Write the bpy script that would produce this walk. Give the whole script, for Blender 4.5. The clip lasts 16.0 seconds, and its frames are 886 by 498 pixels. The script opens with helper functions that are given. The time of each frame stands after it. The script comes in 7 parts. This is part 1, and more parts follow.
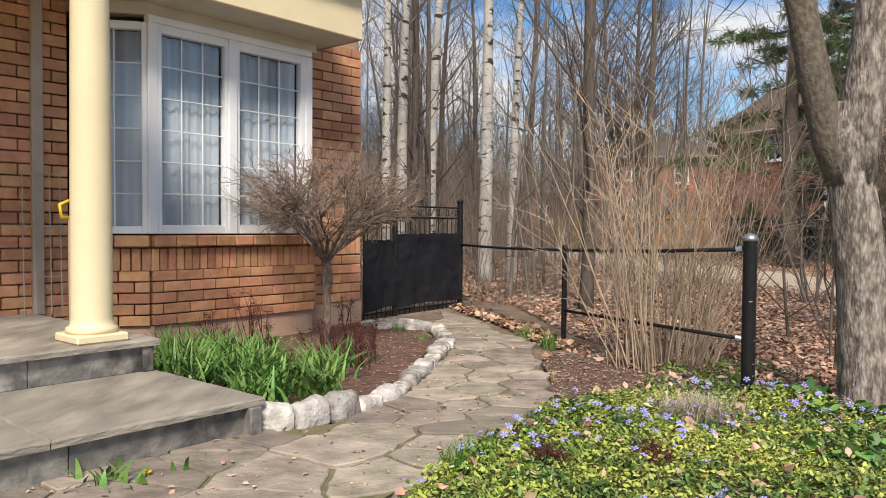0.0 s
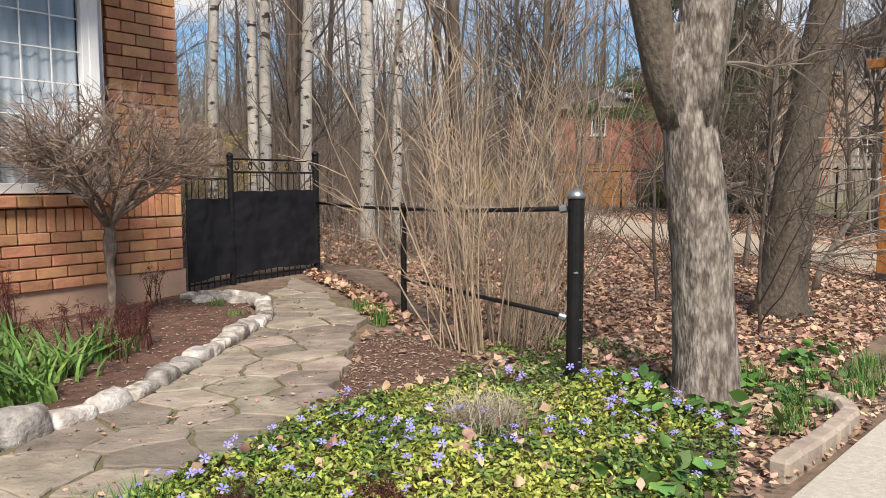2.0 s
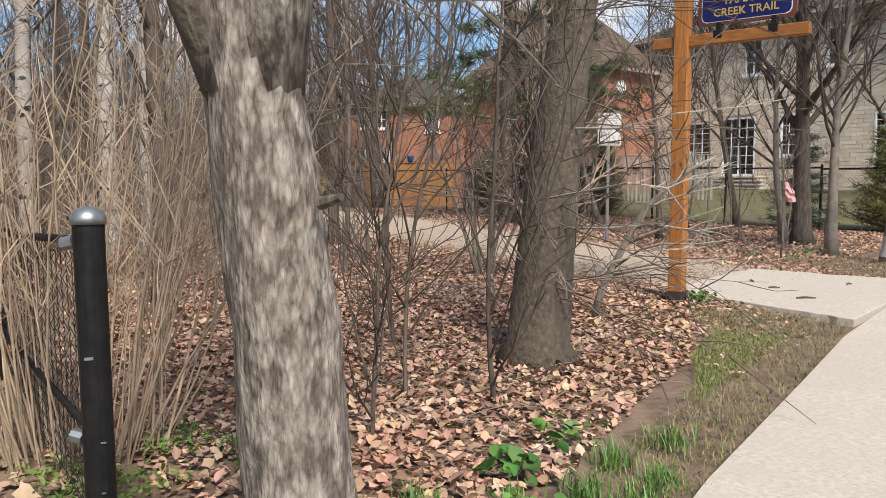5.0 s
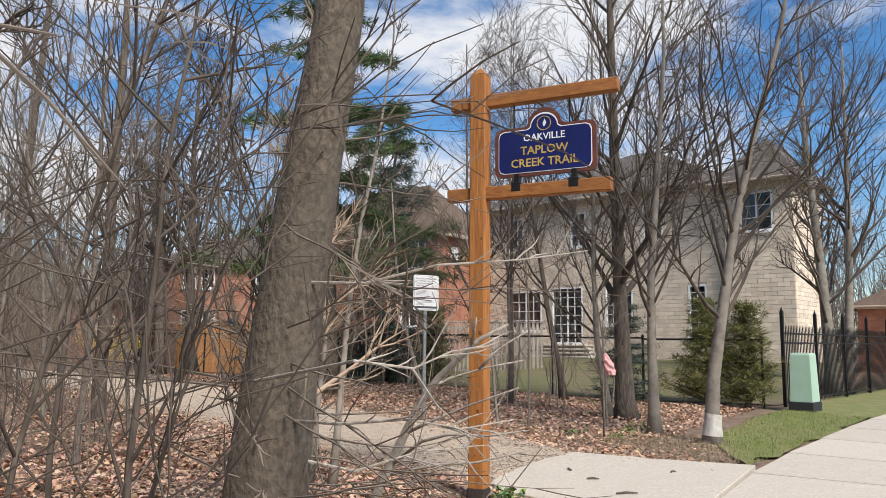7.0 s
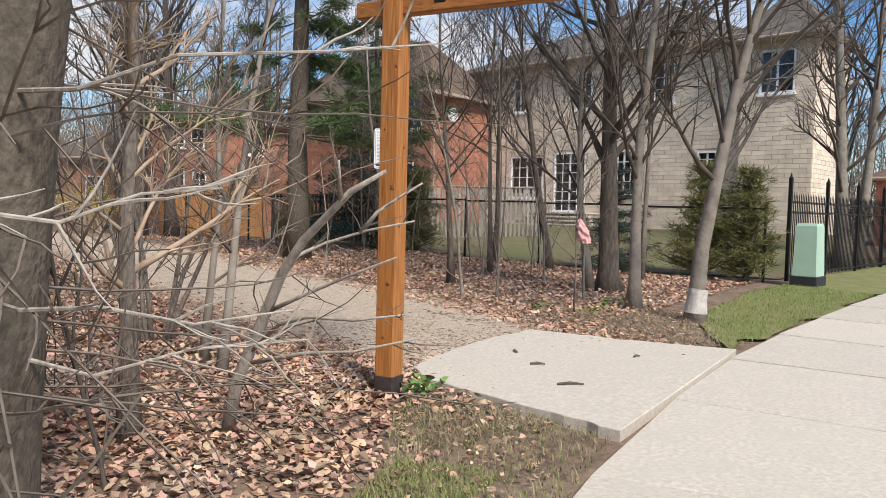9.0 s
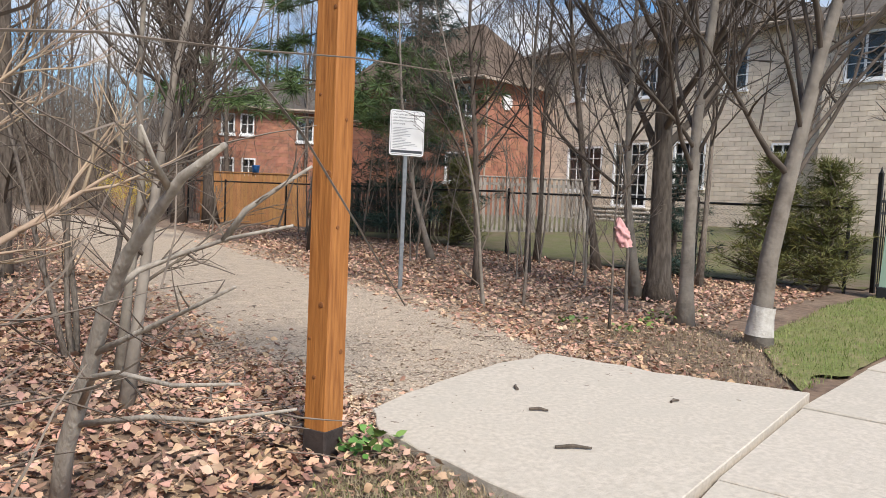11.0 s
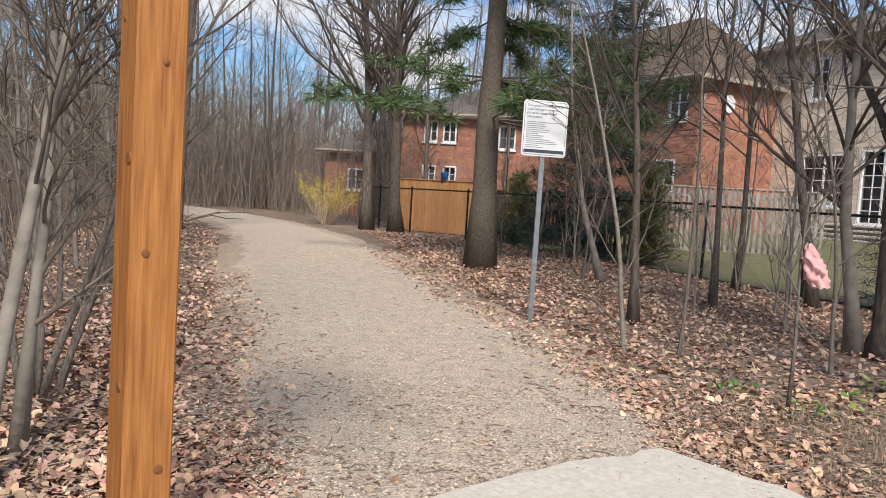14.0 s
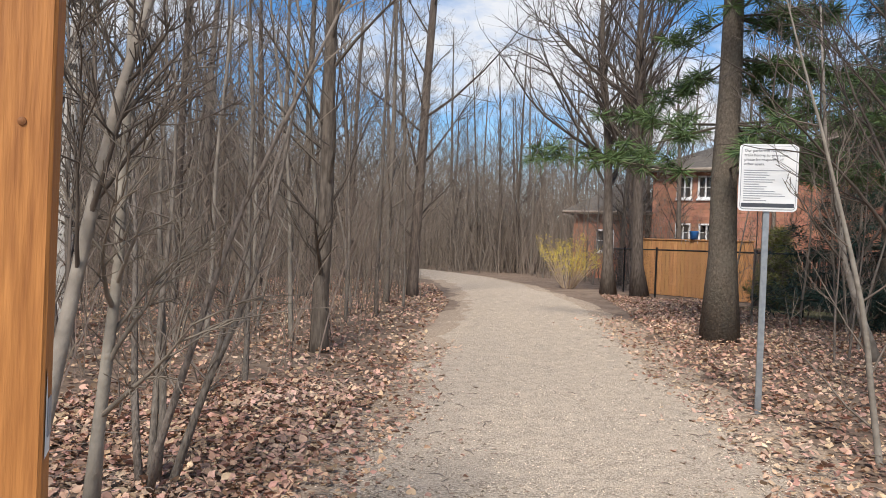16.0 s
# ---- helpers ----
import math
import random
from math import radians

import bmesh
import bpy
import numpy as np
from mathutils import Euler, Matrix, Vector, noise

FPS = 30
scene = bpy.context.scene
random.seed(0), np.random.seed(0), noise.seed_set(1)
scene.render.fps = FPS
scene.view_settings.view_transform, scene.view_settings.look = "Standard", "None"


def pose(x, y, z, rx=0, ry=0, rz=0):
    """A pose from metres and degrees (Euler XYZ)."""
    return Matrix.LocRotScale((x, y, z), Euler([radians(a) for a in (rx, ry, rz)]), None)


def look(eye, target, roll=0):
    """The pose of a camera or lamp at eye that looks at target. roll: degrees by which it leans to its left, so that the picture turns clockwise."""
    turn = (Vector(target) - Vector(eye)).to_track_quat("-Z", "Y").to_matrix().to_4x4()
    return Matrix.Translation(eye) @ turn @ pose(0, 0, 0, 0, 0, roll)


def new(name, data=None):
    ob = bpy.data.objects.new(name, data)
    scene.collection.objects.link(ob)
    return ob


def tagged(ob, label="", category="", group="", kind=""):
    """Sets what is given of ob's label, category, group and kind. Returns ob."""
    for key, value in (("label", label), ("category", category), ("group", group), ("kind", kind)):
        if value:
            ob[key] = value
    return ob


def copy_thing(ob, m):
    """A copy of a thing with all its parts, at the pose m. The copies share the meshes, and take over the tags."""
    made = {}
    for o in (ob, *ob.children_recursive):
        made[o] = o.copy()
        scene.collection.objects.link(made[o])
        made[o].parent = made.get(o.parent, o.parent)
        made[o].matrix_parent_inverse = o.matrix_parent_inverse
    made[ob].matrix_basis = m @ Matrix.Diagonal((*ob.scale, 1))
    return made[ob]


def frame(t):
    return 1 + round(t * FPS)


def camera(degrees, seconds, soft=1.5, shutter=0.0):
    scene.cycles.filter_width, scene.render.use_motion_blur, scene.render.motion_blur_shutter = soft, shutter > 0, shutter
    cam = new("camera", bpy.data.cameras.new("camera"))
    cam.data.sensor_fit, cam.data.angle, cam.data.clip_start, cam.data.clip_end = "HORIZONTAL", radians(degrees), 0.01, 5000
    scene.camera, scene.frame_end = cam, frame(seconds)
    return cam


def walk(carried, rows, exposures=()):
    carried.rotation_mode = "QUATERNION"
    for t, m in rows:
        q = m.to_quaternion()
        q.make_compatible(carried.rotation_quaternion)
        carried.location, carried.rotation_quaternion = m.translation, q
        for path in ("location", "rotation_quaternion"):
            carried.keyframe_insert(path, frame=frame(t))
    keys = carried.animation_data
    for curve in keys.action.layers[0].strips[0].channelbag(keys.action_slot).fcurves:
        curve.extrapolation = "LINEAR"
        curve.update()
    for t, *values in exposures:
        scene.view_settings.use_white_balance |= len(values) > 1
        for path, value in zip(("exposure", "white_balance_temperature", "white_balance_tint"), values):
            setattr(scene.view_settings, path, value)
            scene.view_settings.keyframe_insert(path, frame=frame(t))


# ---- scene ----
cam = camera(61.1, 16.0, 0.65)
PATH = [
    (0, (0.323, -0.344, 1.28), (0.345, 1.655, 1.219), 0.4),
    (0.5, (0.591, -0.06, 1.312), (0.673, 1.937, 1.249), 0.6),
    (1, (0.879, 0.218, 1.293), (0.954, 2.214, 1.201), -0.6),
    (1.5, (1.164, 0.471, 1.28), (1.247, 2.463, 1.122), -0.2),
    (2, (1.45, 0.779, 1.299), (1.645, 2.761, 1.116), -0.1),
    (2.5, (1.731, 1.076, 1.278), (1.982, 3.049, 1.068), -0.9),
    (3, (1.993, 1.327, 1.281), (2.284, 3.286, 1.004), -1.2),
    (3.5, (2.232, 1.636, 1.294), (2.618, 3.577, 1.008), -0.7),
    (3.7, (2.344, 1.751, 1.29), (2.76, 3.689, 1.023), -0.7),
    (5.8, (3.69, 3.055, 1.353), (4.343, 4.943, 1.262), 1.4),
    (6, (3.801, 3.164, 1.333), (4.484, 5.043, 1.293), 2.1),
    (6.5, (4.06, 3.423, 1.382), (4.91, 5.227, 1.532), 2.8),
    (7, (4.366, 3.664, 1.373), (5.294, 5.418, 1.622), 0.6),
    (7.5, (4.7, 3.845, 1.377), (5.655, 5.592, 1.567), 0.0),
    (8, (5.017, 4.087, 1.325), (6.068, 5.789, 1.342), 0.4),
    (8.5, (5.362, 4.309, 1.324), (6.353, 6.046, 1.289), 0.8),
    (9, (5.705, 4.533, 1.32), (6.611, 6.313, 1.217), 1.5),
    (9.2, (5.822, 4.577, 1.311), (6.726, 6.355, 1.173), 2.0),
    (11.3, (6.989, 5.739, 1.374), (7.679, 7.61, 1.231), 2.1),
    (11.5, (7.071, 5.826, 1.356), (7.704, 7.717, 1.2), 1.5),
    (12, (7.383, 6.093, 1.381), (7.892, 8.017, 1.186), 1.8),
    (12.5, (7.656, 6.365, 1.387), (8.156, 8.292, 1.201), 3.4),
    (13, (7.895, 6.646, 1.393), (8.314, 8.593, 1.212), 3.2),
    (13.5, (8.223, 6.873, 1.422), (8.502, 8.846, 1.26), 3.0),
    (14, (8.46, 7.111, 1.417), (8.637, 9.099, 1.279), 3.7),
    (14.5, (8.634, 7.392, 1.452), (8.613, 9.388, 1.335), 3.6),
    (15, (8.882, 7.601, 1.487), (8.642, 9.585, 1.4), 3.1),
    (15.5, (9.081, 7.767, 1.485), (8.700, 9.729, 1.427), 2.0),
    (16, (9.189, 7.983, 1.511), (8.667, 9.914, 1.5), 2.3),
]
walk(cam, [(t, look(e, g, r)) for t, e, g, r in PATH], [(0, 0.24, 6560, 10), (3.7, 0.26, 6600, 10), (5.8, 0.22, 6300, 10), (16, 0.25, 6200, 10)])


# ---------------------------------------------------------------- world, sun
SUN_AZ, SUN_EL = 179.0, 46.0      # degrees: azimuth from +y towards +x, elevation


def build_light():
    w = bpy.data.worlds.new("sky")
    scene.world = w
    w.use_nodes = True
    nt = w.node_tree
    nt.nodes.clear()
    out = nt.nodes.new("ShaderNodeOutputWorld")
    bg = nt.nodes.new("ShaderNodeBackground")
    sky = nt.nodes.new("ShaderNodeTexSky")
    sky.sky_type = "NISHITA"
    sky.sun_disc = False
    sky.sun_elevation, sky.sun_rotation = radians(SUN_EL), radians(SUN_AZ)
    sky.air_density, sky.dust_density, sky.ozone_density = 1.0, 0.5, 2.0
    # broken spring clouds over the blue
    tc = nt.nodes.new("ShaderNodeTexCoord")
    mp = nt.nodes.new("ShaderNodeMapping")
    mp.inputs["Scale"].default_value = (1.6, 1.6, 4.2)
    n1 = nt.nodes.new("ShaderNodeTexNoise")
    n1.inputs["Scale"].default_value, n1.inputs["Detail"].default_value, n1.inputs["Roughness"].default_value = 2.1, 9, 0.58
    ramp = nt.nodes.new("ShaderNodeValToRGB")
    ramp.color_ramp.elements[0].position, ramp.color_ramp.elements[1].position = 0.452, 0.622
    mix = nt.nodes.new("ShaderNodeMix")
    mix.data_type = "RGBA"
    mix.inputs["B"].default_value = (5.7, 5.7, 5.8, 1)
    nt.links.new(tc.outputs["Generated"], mp.inputs["Vector"])
    nt.links.new(mp.outputs["Vector"], n1.inputs["Vector"])
    nt.links.new(n1.outputs["Fac"], ramp.inputs["Fac"])
    nt.links.new(ramp.outputs["Color"], mix.inputs["Factor"])
    hs = nt.nodes.new("ShaderNodeHueSaturation")
    hs.inputs["Saturation"].default_value, hs.inputs["Value"].default_value = 1.3, 0.95
    nt.links.new(sky.outputs["Color"], hs.inputs["Color"])
    nt.links.new(hs.outputs["Color"], mix.inputs["A"])
    nt.links.new(mix.outputs["Result"], bg.inputs["Color"])
    nt.links.new(bg.outputs["Background"], out.inputs["Surface"])
    bg.inputs["Strength"].default_value = 0.13
    sun = new("sun", bpy.data.lights.new("sun", "SUN"))
    sun.data.energy, sun.data.angle, sun.data.color = 4.3, radians(16), (1, 0.92, 0.80)
    a, e = radians(SUN_AZ), radians(SUN_EL)
    d = Vector((math.sin(a) * math.cos(e), math.cos(a) * math.cos(e), math.sin(e)))
    sun.matrix_world = look(d * 60, (0, 0, 0))


build_light()


# ---------------------------------------------------------------- materials
def mat(name, c1, c2=None, scale=6.0, rough=0.8, bump=0.0, bump_scale=None, metal=0.0, detail=6, stretch=(1, 1, 1),
        island=0.0, obj=0.0, spec=0.4, c3=None, big=0.6, lo=0.35, hi=0.65, world=False, trans=0.0):
    """Two-scale procedural surface: grain between c1 and c2, broad stains towards c3, relief."""
    m = bpy.data.materials.new(name)
    m.use_nodes = True
    nt = m.node_tree
    b = nt.nodes["Principled BSDF"]
    b.inputs["Roughness"].default_value, b.inputs["Metallic"].default_value = rough, metal
    b.inputs["Specular IOR Level"].default_value = spec
    if trans:
        b.inputs["Transmission Weight"].default_value = trans
    c2 = c2 or tuple(v * 0.7 for v in c1)
    c3 = c3 or tuple(0.5 * (p + q) * 0.82 for p, q in zip(c1, c2))
    tc = nt.nodes.new("ShaderNodeTexCoord")
    mp = nt.nodes.new("ShaderNodeMapping")
    mp.inputs["Scale"].default_value = stretch
    if world:
        geo = nt.nodes.new("ShaderNodeNewGeometry")
        nt.links.new(geo.outputs["Position"], mp.inputs["Vector"])
    else:
        nt.links.new(tc.outputs["Object"], mp.inputs["Vector"])

    def noise_tex(s, d):
        n = nt.nodes.new("ShaderNodeTexNoise")
        n.inputs["Scale"].default_value, n.inputs["Detail"].default_value = s, d
        nt.links.new(mp.outputs["Vector"], n.inputs["Vector"])
        return n

    def mixer(f, a, bb):
        x = nt.nodes.new("ShaderNodeMix")
        x.data_type = "RGBA"
        if f is not None:
            nt.links.new(f, x.inputs["Factor"])
        for k, v in (("A", a), ("B", bb)):
            if isinstance(v, tuple):
                x.inputs[k].default_value = (*v, 1)
            else:
                nt.links.new(v, x.inputs[k])
        return x

    g = noise_tex(scale, detail)
    r = nt.nodes.new("ShaderNodeValToRGB")
    r.color_ramp.elements[0].position, r.color_ramp.elements[1].position = lo, hi
    nt.links.new(g.outputs["Fac"], r.inputs["Fac"])
    x = mixer(r.outputs["Color"], c1, c2)
    st = noise_tex(scale * 0.13, 4)
    rs = nt.nodes.new("ShaderNodeMapRange")
    rs.inputs["From Min"].default_value, rs.inputs["From Max"].default_value = 0.42, 0.68
    rs.inputs["To Max"].default_value = big
    nt.links.new(st.outputs["Fac"], rs.inputs["Value"])
    x = mixer(rs.outputs["Result"], x.outputs["Result"], c3)
    col = x.outputs["Result"]
    for amount, kind in ((island, "isl"), (obj, "obj")):
        if amount:
            if kind == "isl":
                geo = nt.nodes.new("ShaderNodeNewGeometry")
                rnd = geo.outputs["Random Per Island"]
            else:
                oi = nt.nodes.new("ShaderNodeObjectInfo")
                rnd = oi.outputs["Random"]
            h = nt.nodes.new("ShaderNodeHueSaturation")
            mr = nt.nodes.new("ShaderNodeMapRange")
            mr.inputs["To Min"].default_value, mr.inputs["To Max"].default_value = 1 - amount, 1 + amount
            nt.links.new(rnd, mr.inputs["Value"])
            nt.links.new(mr.outputs["Result"], h.inputs["Value"])
            m2 = nt.nodes.new("ShaderNodeMath")
            m2.operation = "MULTIPLY_ADD"
            nt.links.new(rnd, m2.inputs[0])
            m2.inputs[1].default_value, m2.inputs[2].default_value = 7.31, 0.0
            fr = nt.nodes.new("ShaderNodeMath")
            fr.operation = "FRACT"
            nt.links.new(m2.outputs[0], fr.inputs[0])
            hr = nt.nodes.new("ShaderNodeMapRange")
            hr.inputs["To Min"].default_value, hr.inputs["To Max"].default_value = 0.5 - 0.05 * amount, 0.5 + 0.05 * amount
            nt.links.new(fr.outputs[0], hr.inputs["Value"])
            nt.links.new(hr.outputs["Result"], h.inputs["Hue"])
            nt.links.new(col, h.inputs["Color"])
            col = h.outputs["Color"]
    nt.links.new(col, b.inputs["Base Color"])
    if bump:
        bn = noise_tex(bump_scale or scale * 2.2, 8)
        bp = nt.nodes.new("ShaderNodeBump")
        bp.inputs["Strength"].default_value, bp.inputs["Distance"].default_value = bump, 0.02
        nt.links.new(bn.outputs["Fac"], bp.inputs["Height"])
        nt.links.new(bp.outputs["Normal"], b.inputs["Normal"])
    return m


M = {}
M["soil"] = mat("soil", (0.24, 0.165, 0.115), (0.12, 0.082, 0.06), 9, 0.95, 0.9, world=True, c3=(0.3, 0.225, 0.16))
M["mulch"] = mat("mulch", (0.20, 0.105, 0.075), (0.085, 0.05, 0.038), 14, 0.95, 1.0, world=True)
M["trail"] = mat("trail", (0.64, 0.53, 0.415), (0.31, 0.245, 0.185), 60, 0.95, 1.0, 90, world=True, c3=(0.62, 0.50, 0.385), lo=.36, hi=.6)
M["fines"] = mat("fines", (0.54, 0.42, 0.31), (0.23, 0.17, 0.12), 34, 0.95, 0.9, 60, world=True, c3=(0.42, 0.315, 0.23), lo=.36, hi=.62)
M["joint"] = mat("joint_soil", (0.22, 0.17, 0.11), (0.13, 0.14, 0.05), 12, 0.95, 0.8, world=True)
M["concrete"] = mat("concrete", (0.60, 0.535, 0.455), (0.48, 0.425, 0.355), 30, 0.9, 0.3, 90, world=True, c3=(0.50, 0.45, 0.38), obj=0.05)
M["flag"] = mat("flagstone", (0.40, 0.33, 0.26), (0.19, 0.155, 0.12), 5, 0.85, 0.9, 16, world=True, obj=0.3, c3=(0.29, 0.25, 0.195), lo=.3, hi=.7)
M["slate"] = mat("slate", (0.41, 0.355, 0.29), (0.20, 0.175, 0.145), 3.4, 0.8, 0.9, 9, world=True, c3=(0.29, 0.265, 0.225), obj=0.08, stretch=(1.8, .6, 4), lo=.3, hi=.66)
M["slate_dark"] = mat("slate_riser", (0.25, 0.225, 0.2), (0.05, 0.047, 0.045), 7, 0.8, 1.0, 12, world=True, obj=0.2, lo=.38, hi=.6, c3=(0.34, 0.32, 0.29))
M["limestone"] = mat("limestone", (0.58, 0.53, 0.47), (0.24, 0.2, 0.165), 12, 0.9, 1.0, 26, world=True, obj=0.3, c3=(0.72, 0.69, 0.65), lo=.36, hi=.56)
M["kerb"] = mat("kerb_stone", (0.47, 0.385, 0.31), (0.34, 0.27, 0.215), 12, 0.9, 0.4, world=True, obj=0.12)
M["brick"] = mat("brick", (0.62, 0.33, 0.165), (0.46, 0.22, 0.105), 8, 0.9, 0.5, 30, obj=0.22, island=0.2, world=True, c3=(0.55, 0.32, 0.18))
M["brick_red"] = mat("red_brick", (0.44, 0.205, 0.135), (0.33, 0.15, 0.098), 3, 0.9, 0.2, island=0.14, world=True)
M["brick_tan"] = mat("tan_brick", (0.79, 0.68, 0.55), (0.66, 0.555, 0.445), 3, 0.9, 0.2, island=0.1, world=True)
M["mortar"] = mat("mortar", (0.43, 0.28, 0.185), (0.31, 0.2, 0.13), 30, 0.95, 0.3, world=True)
M["mortar_far"] = mat("pale_mortar", (0.58, 0.48, 0.385), (0.48, 0.395, 0.315), 30, 0.95, 0.2, world=True)
M["parge"] = mat("parged_foundation", (0.52, 0.34, 0.24), (0.42, 0.28, 0.2), 6, 0.9, 0.3, world=True)
M["cream"] = mat("cream_paint", (0.78, 0.66, 0.42), (0.72, 0.6, 0.38), 3, 0.55, 0.05, world=True, big=.3)
# the cream paint again, toned down to hold the shade under the eave
M["soffit"] = mat("shaded_cream_paint", (0.62, 0.58, 0.46), (0.55, 0.51, 0.4), 3, 0.6, 0.05, world=True, big=.3)
M["white"] = mat("white_vinyl", (0.82, 0.82, 0.82), (0.76, 0.76, 0.77), 3, 0.4, 0.03, world=True, big=.25)
M["trim_tan"] = mat("taupe_trim", (0.42, 0.34, 0.27), (0.36, 0.29, 0.23), 4, 0.6, world=True)
M["curtain"] = mat("sheer_curtain", (0.72, 0.76, 0.82), (0.5, 0.54, 0.6), 1.2, 0.9, stretch=(9, 9, 0.25), world=True)
# near-black colour that stands in for the shade of unlit rooms
M["dark_room"] = mat("painted_room_shade", (0.13, 0.13, 0.135), (0.08, 0.08, 0.085), 2, 0.8, world=True)
M["iron"] = mat("black_iron", (0.010, 0.010, 0.011), (0.018, 0.017, 0.017), 20, 0.5, 0.1, world=True, spec=0.22)
M["chain"] = mat("coated_wire", (0.012, 0.012, 0.012), (0.022, 0.021, 0.02), 30, 0.5, world=True)
M["cloth"] = mat("screen_cloth", (0.012, 0.0125, 0.015), (0.02, 0.02, 0.024), 8, 0.8, 0.5, 3, world=True, spec=0.15)
M["steel"] = mat("galvanised_steel", (0.42, 0.44, 0.46), (0.32, 0.34, 0.36), 20, 0.45, metal=0.85, world=True)
M["cedar"] = mat("stained_cedar", (0.46, 0.19, 0.05), (0.23, 0.08, 0.018), 13, 0.65, 0.3, 16, stretch=(4.5, 4.5, 0.3), c3=(0.38, 0.15, 0.035), world=True, lo=.3, hi=.72)
M["cedar_bar"] = mat("stained_rail", (0.36, 0.145, 0.038), (0.24, 0.088, 0.022), 7, 0.65, 0.25, 16, stretch=(1.6, 1.6, 4.5), world=True)
M["knot"] = mat("wood_knot", (0.27, 0.105, 0.03), (0.14, 0.052, 0.018), 40, 0.7, world=True)
M["boot"] = mat("post_coating", (0.035, 0.026, 0.024), (0.06, 0.045, 0.04), 14, 0.8, 0.3, world=True)
M["sign_blue"] = mat("navy_enamel", (0.007, 0.011, 0.085), (0.009, 0.015, 0.11), 3, 0.38, world=True, big=.2)
M["sign_maroon"] = mat("maroon_edge", (0.14, 0.045, 0.03), (0.1, 0.03, 0.02), 8, 0.5, world=True)
M["sign_white"] = mat("sign_white", (0.78, 0.78, 0.78), (0.72, 0.72, 0.73), 4, 0.5, world=True, big=.2)
M["sign_gold"] = mat("sign_gold", (0.55, 0.38, 0.1), (0.45, 0.3, 0.07), 5, 0.45, world=True)
M["ink"] = mat("sign_ink", (0.05, 0.055, 0.07), (0.07, 0.075, 0.09), 10, 0.6, world=True)
M["ink_light"] = mat("faded_ink", (0.3, 0.31, 0.33), (0.36, 0.37, 0.4), 10, 0.6, world=True)
M["bark_gray"] = mat("gray_bark", (0.235, 0.195, 0.16), (0.085, 0.068, 0.056), 48, 0.95, 1.0, 40, stretch=(1.4, 1.4, 0.4), c3=(0.25, 0.215, 0.18), obj=0.12, lo=.34, hi=.68, detail=10)
def flaky_bark():
    """Pale weathered plates over a dark fissured bark."""
    m = mat("flaky_bark", (0.20, 0.16, 0.13), (0.075, 0.06, 0.05), 40, 0.95, 1.0, 45, stretch=(1.3, 1.3, 0.4), detail=12)
    nt = m.node_tree
    b = nt.nodes["Principled BSDF"]
    src = b.inputs["Base Color"].links[0].from_socket
    tc, mp = nt.nodes.new("ShaderNodeTexCoord"), nt.nodes.new("ShaderNodeMapping")
    mp.inputs["Scale"].default_value = (42, 42, 15)
    v, n, sm, r, x = (nt.nodes.new(k) for k in ("ShaderNodeTexVoronoi", "ShaderNodeTexNoise", "ShaderNodeMath", "ShaderNodeValToRGB", "ShaderNodeMix"))
    v.feature = "DISTANCE_TO_EDGE"
    v.inputs["Scale"].default_value, v.inputs["Randomness"].default_value = 1.0, 1.0
    n.inputs["Scale"].default_value, n.inputs["Detail"].default_value = .55, 8
    sm.operation = "MULTIPLY_ADD"
    sm.inputs[1].default_value = .35
    r.color_ramp.elements[0].position, r.color_ramp.elements[1].position = .46, .8
    x.data_type = "RGBA"
    x.inputs["B"].default_value = (0.44, 0.385, 0.33, 1)
    nt.links.new(tc.outputs["Object"], mp.inputs["Vector"])
    nt.links.new(mp.outputs["Vector"], v.inputs["Vector"])
    nt.links.new(mp.outputs["Vector"], n.inputs["Vector"])
    nt.links.new(v.outputs["Distance"], sm.inputs[0])
    nt.links.new(n.outputs["Fac"], sm.inputs[2])
    nt.links.new(sm.outputs[0], r.inputs["Fac"])
    nt.links.new(r.outputs["Color"], x.inputs["Factor"])
    nt.links.new(src, x.inputs["A"])
    nt.links.new(x.outputs["Result"], b.inputs["Base Color"])
    bp = b.inputs["Normal"].links[0].from_node
    bp2 = nt.nodes.new("ShaderNodeBump")
    bp2.inputs["Strength"].default_value, bp2.inputs["Distance"].default_value = .8, .012
    nt.links.new(sm.outputs[0], bp2.inputs["Height"])
    nt.links.new(bp.outputs["Normal"], bp2.inputs["Normal"])
    nt.links.new(bp2.outputs["Normal"], b.inputs["Normal"])
    return m


M["bark_flaky"] = flaky_bark()
M["bark_oak"] = mat("oak_bark", (0.165, 0.132, 0.10), (0.058, 0.046, 0.036), 26, 0.95, 1.0, 30, stretch=(1.2, 1.2, 0.8), c3=(0.12, 0.105, 0.08), lo=.3, hi=.72, detail=12)
M["bark_dark"] = mat("dark_bark", (0.165, 0.132, 0.106), (0.075, 0.058, 0.046), 11, 0.95, 1.0, 14, stretch=(2.2, 2.2, 0.5), obj=0.15)
M["bark_smooth"] = mat("smooth_bark", (0.27, 0.235, 0.195), (0.165, 0.14, 0.115), 8, 0.9, 0.5, 20, obj=0.12, c3=(0.31, 0.28, 0.24))
M["bark_pale"] = mat("pale_bark", (0.47, 0.42, 0.36), (0.29, 0.25, 0.21), 14, 0.9, 0.5, 30, stretch=(2, 2, .8))
M["twig"] = mat("twig", (0.25, 0.203, 0.163), (0.14, 0.113, 0.09), 6, 0.9, 0.0, obj=0.15)
M["twig_dark"] = mat("dark_twig", (0.125, 0.098, 0.078), (0.066, 0.052, 0.042), 6, 0.9, 0.0, obj=0.15)
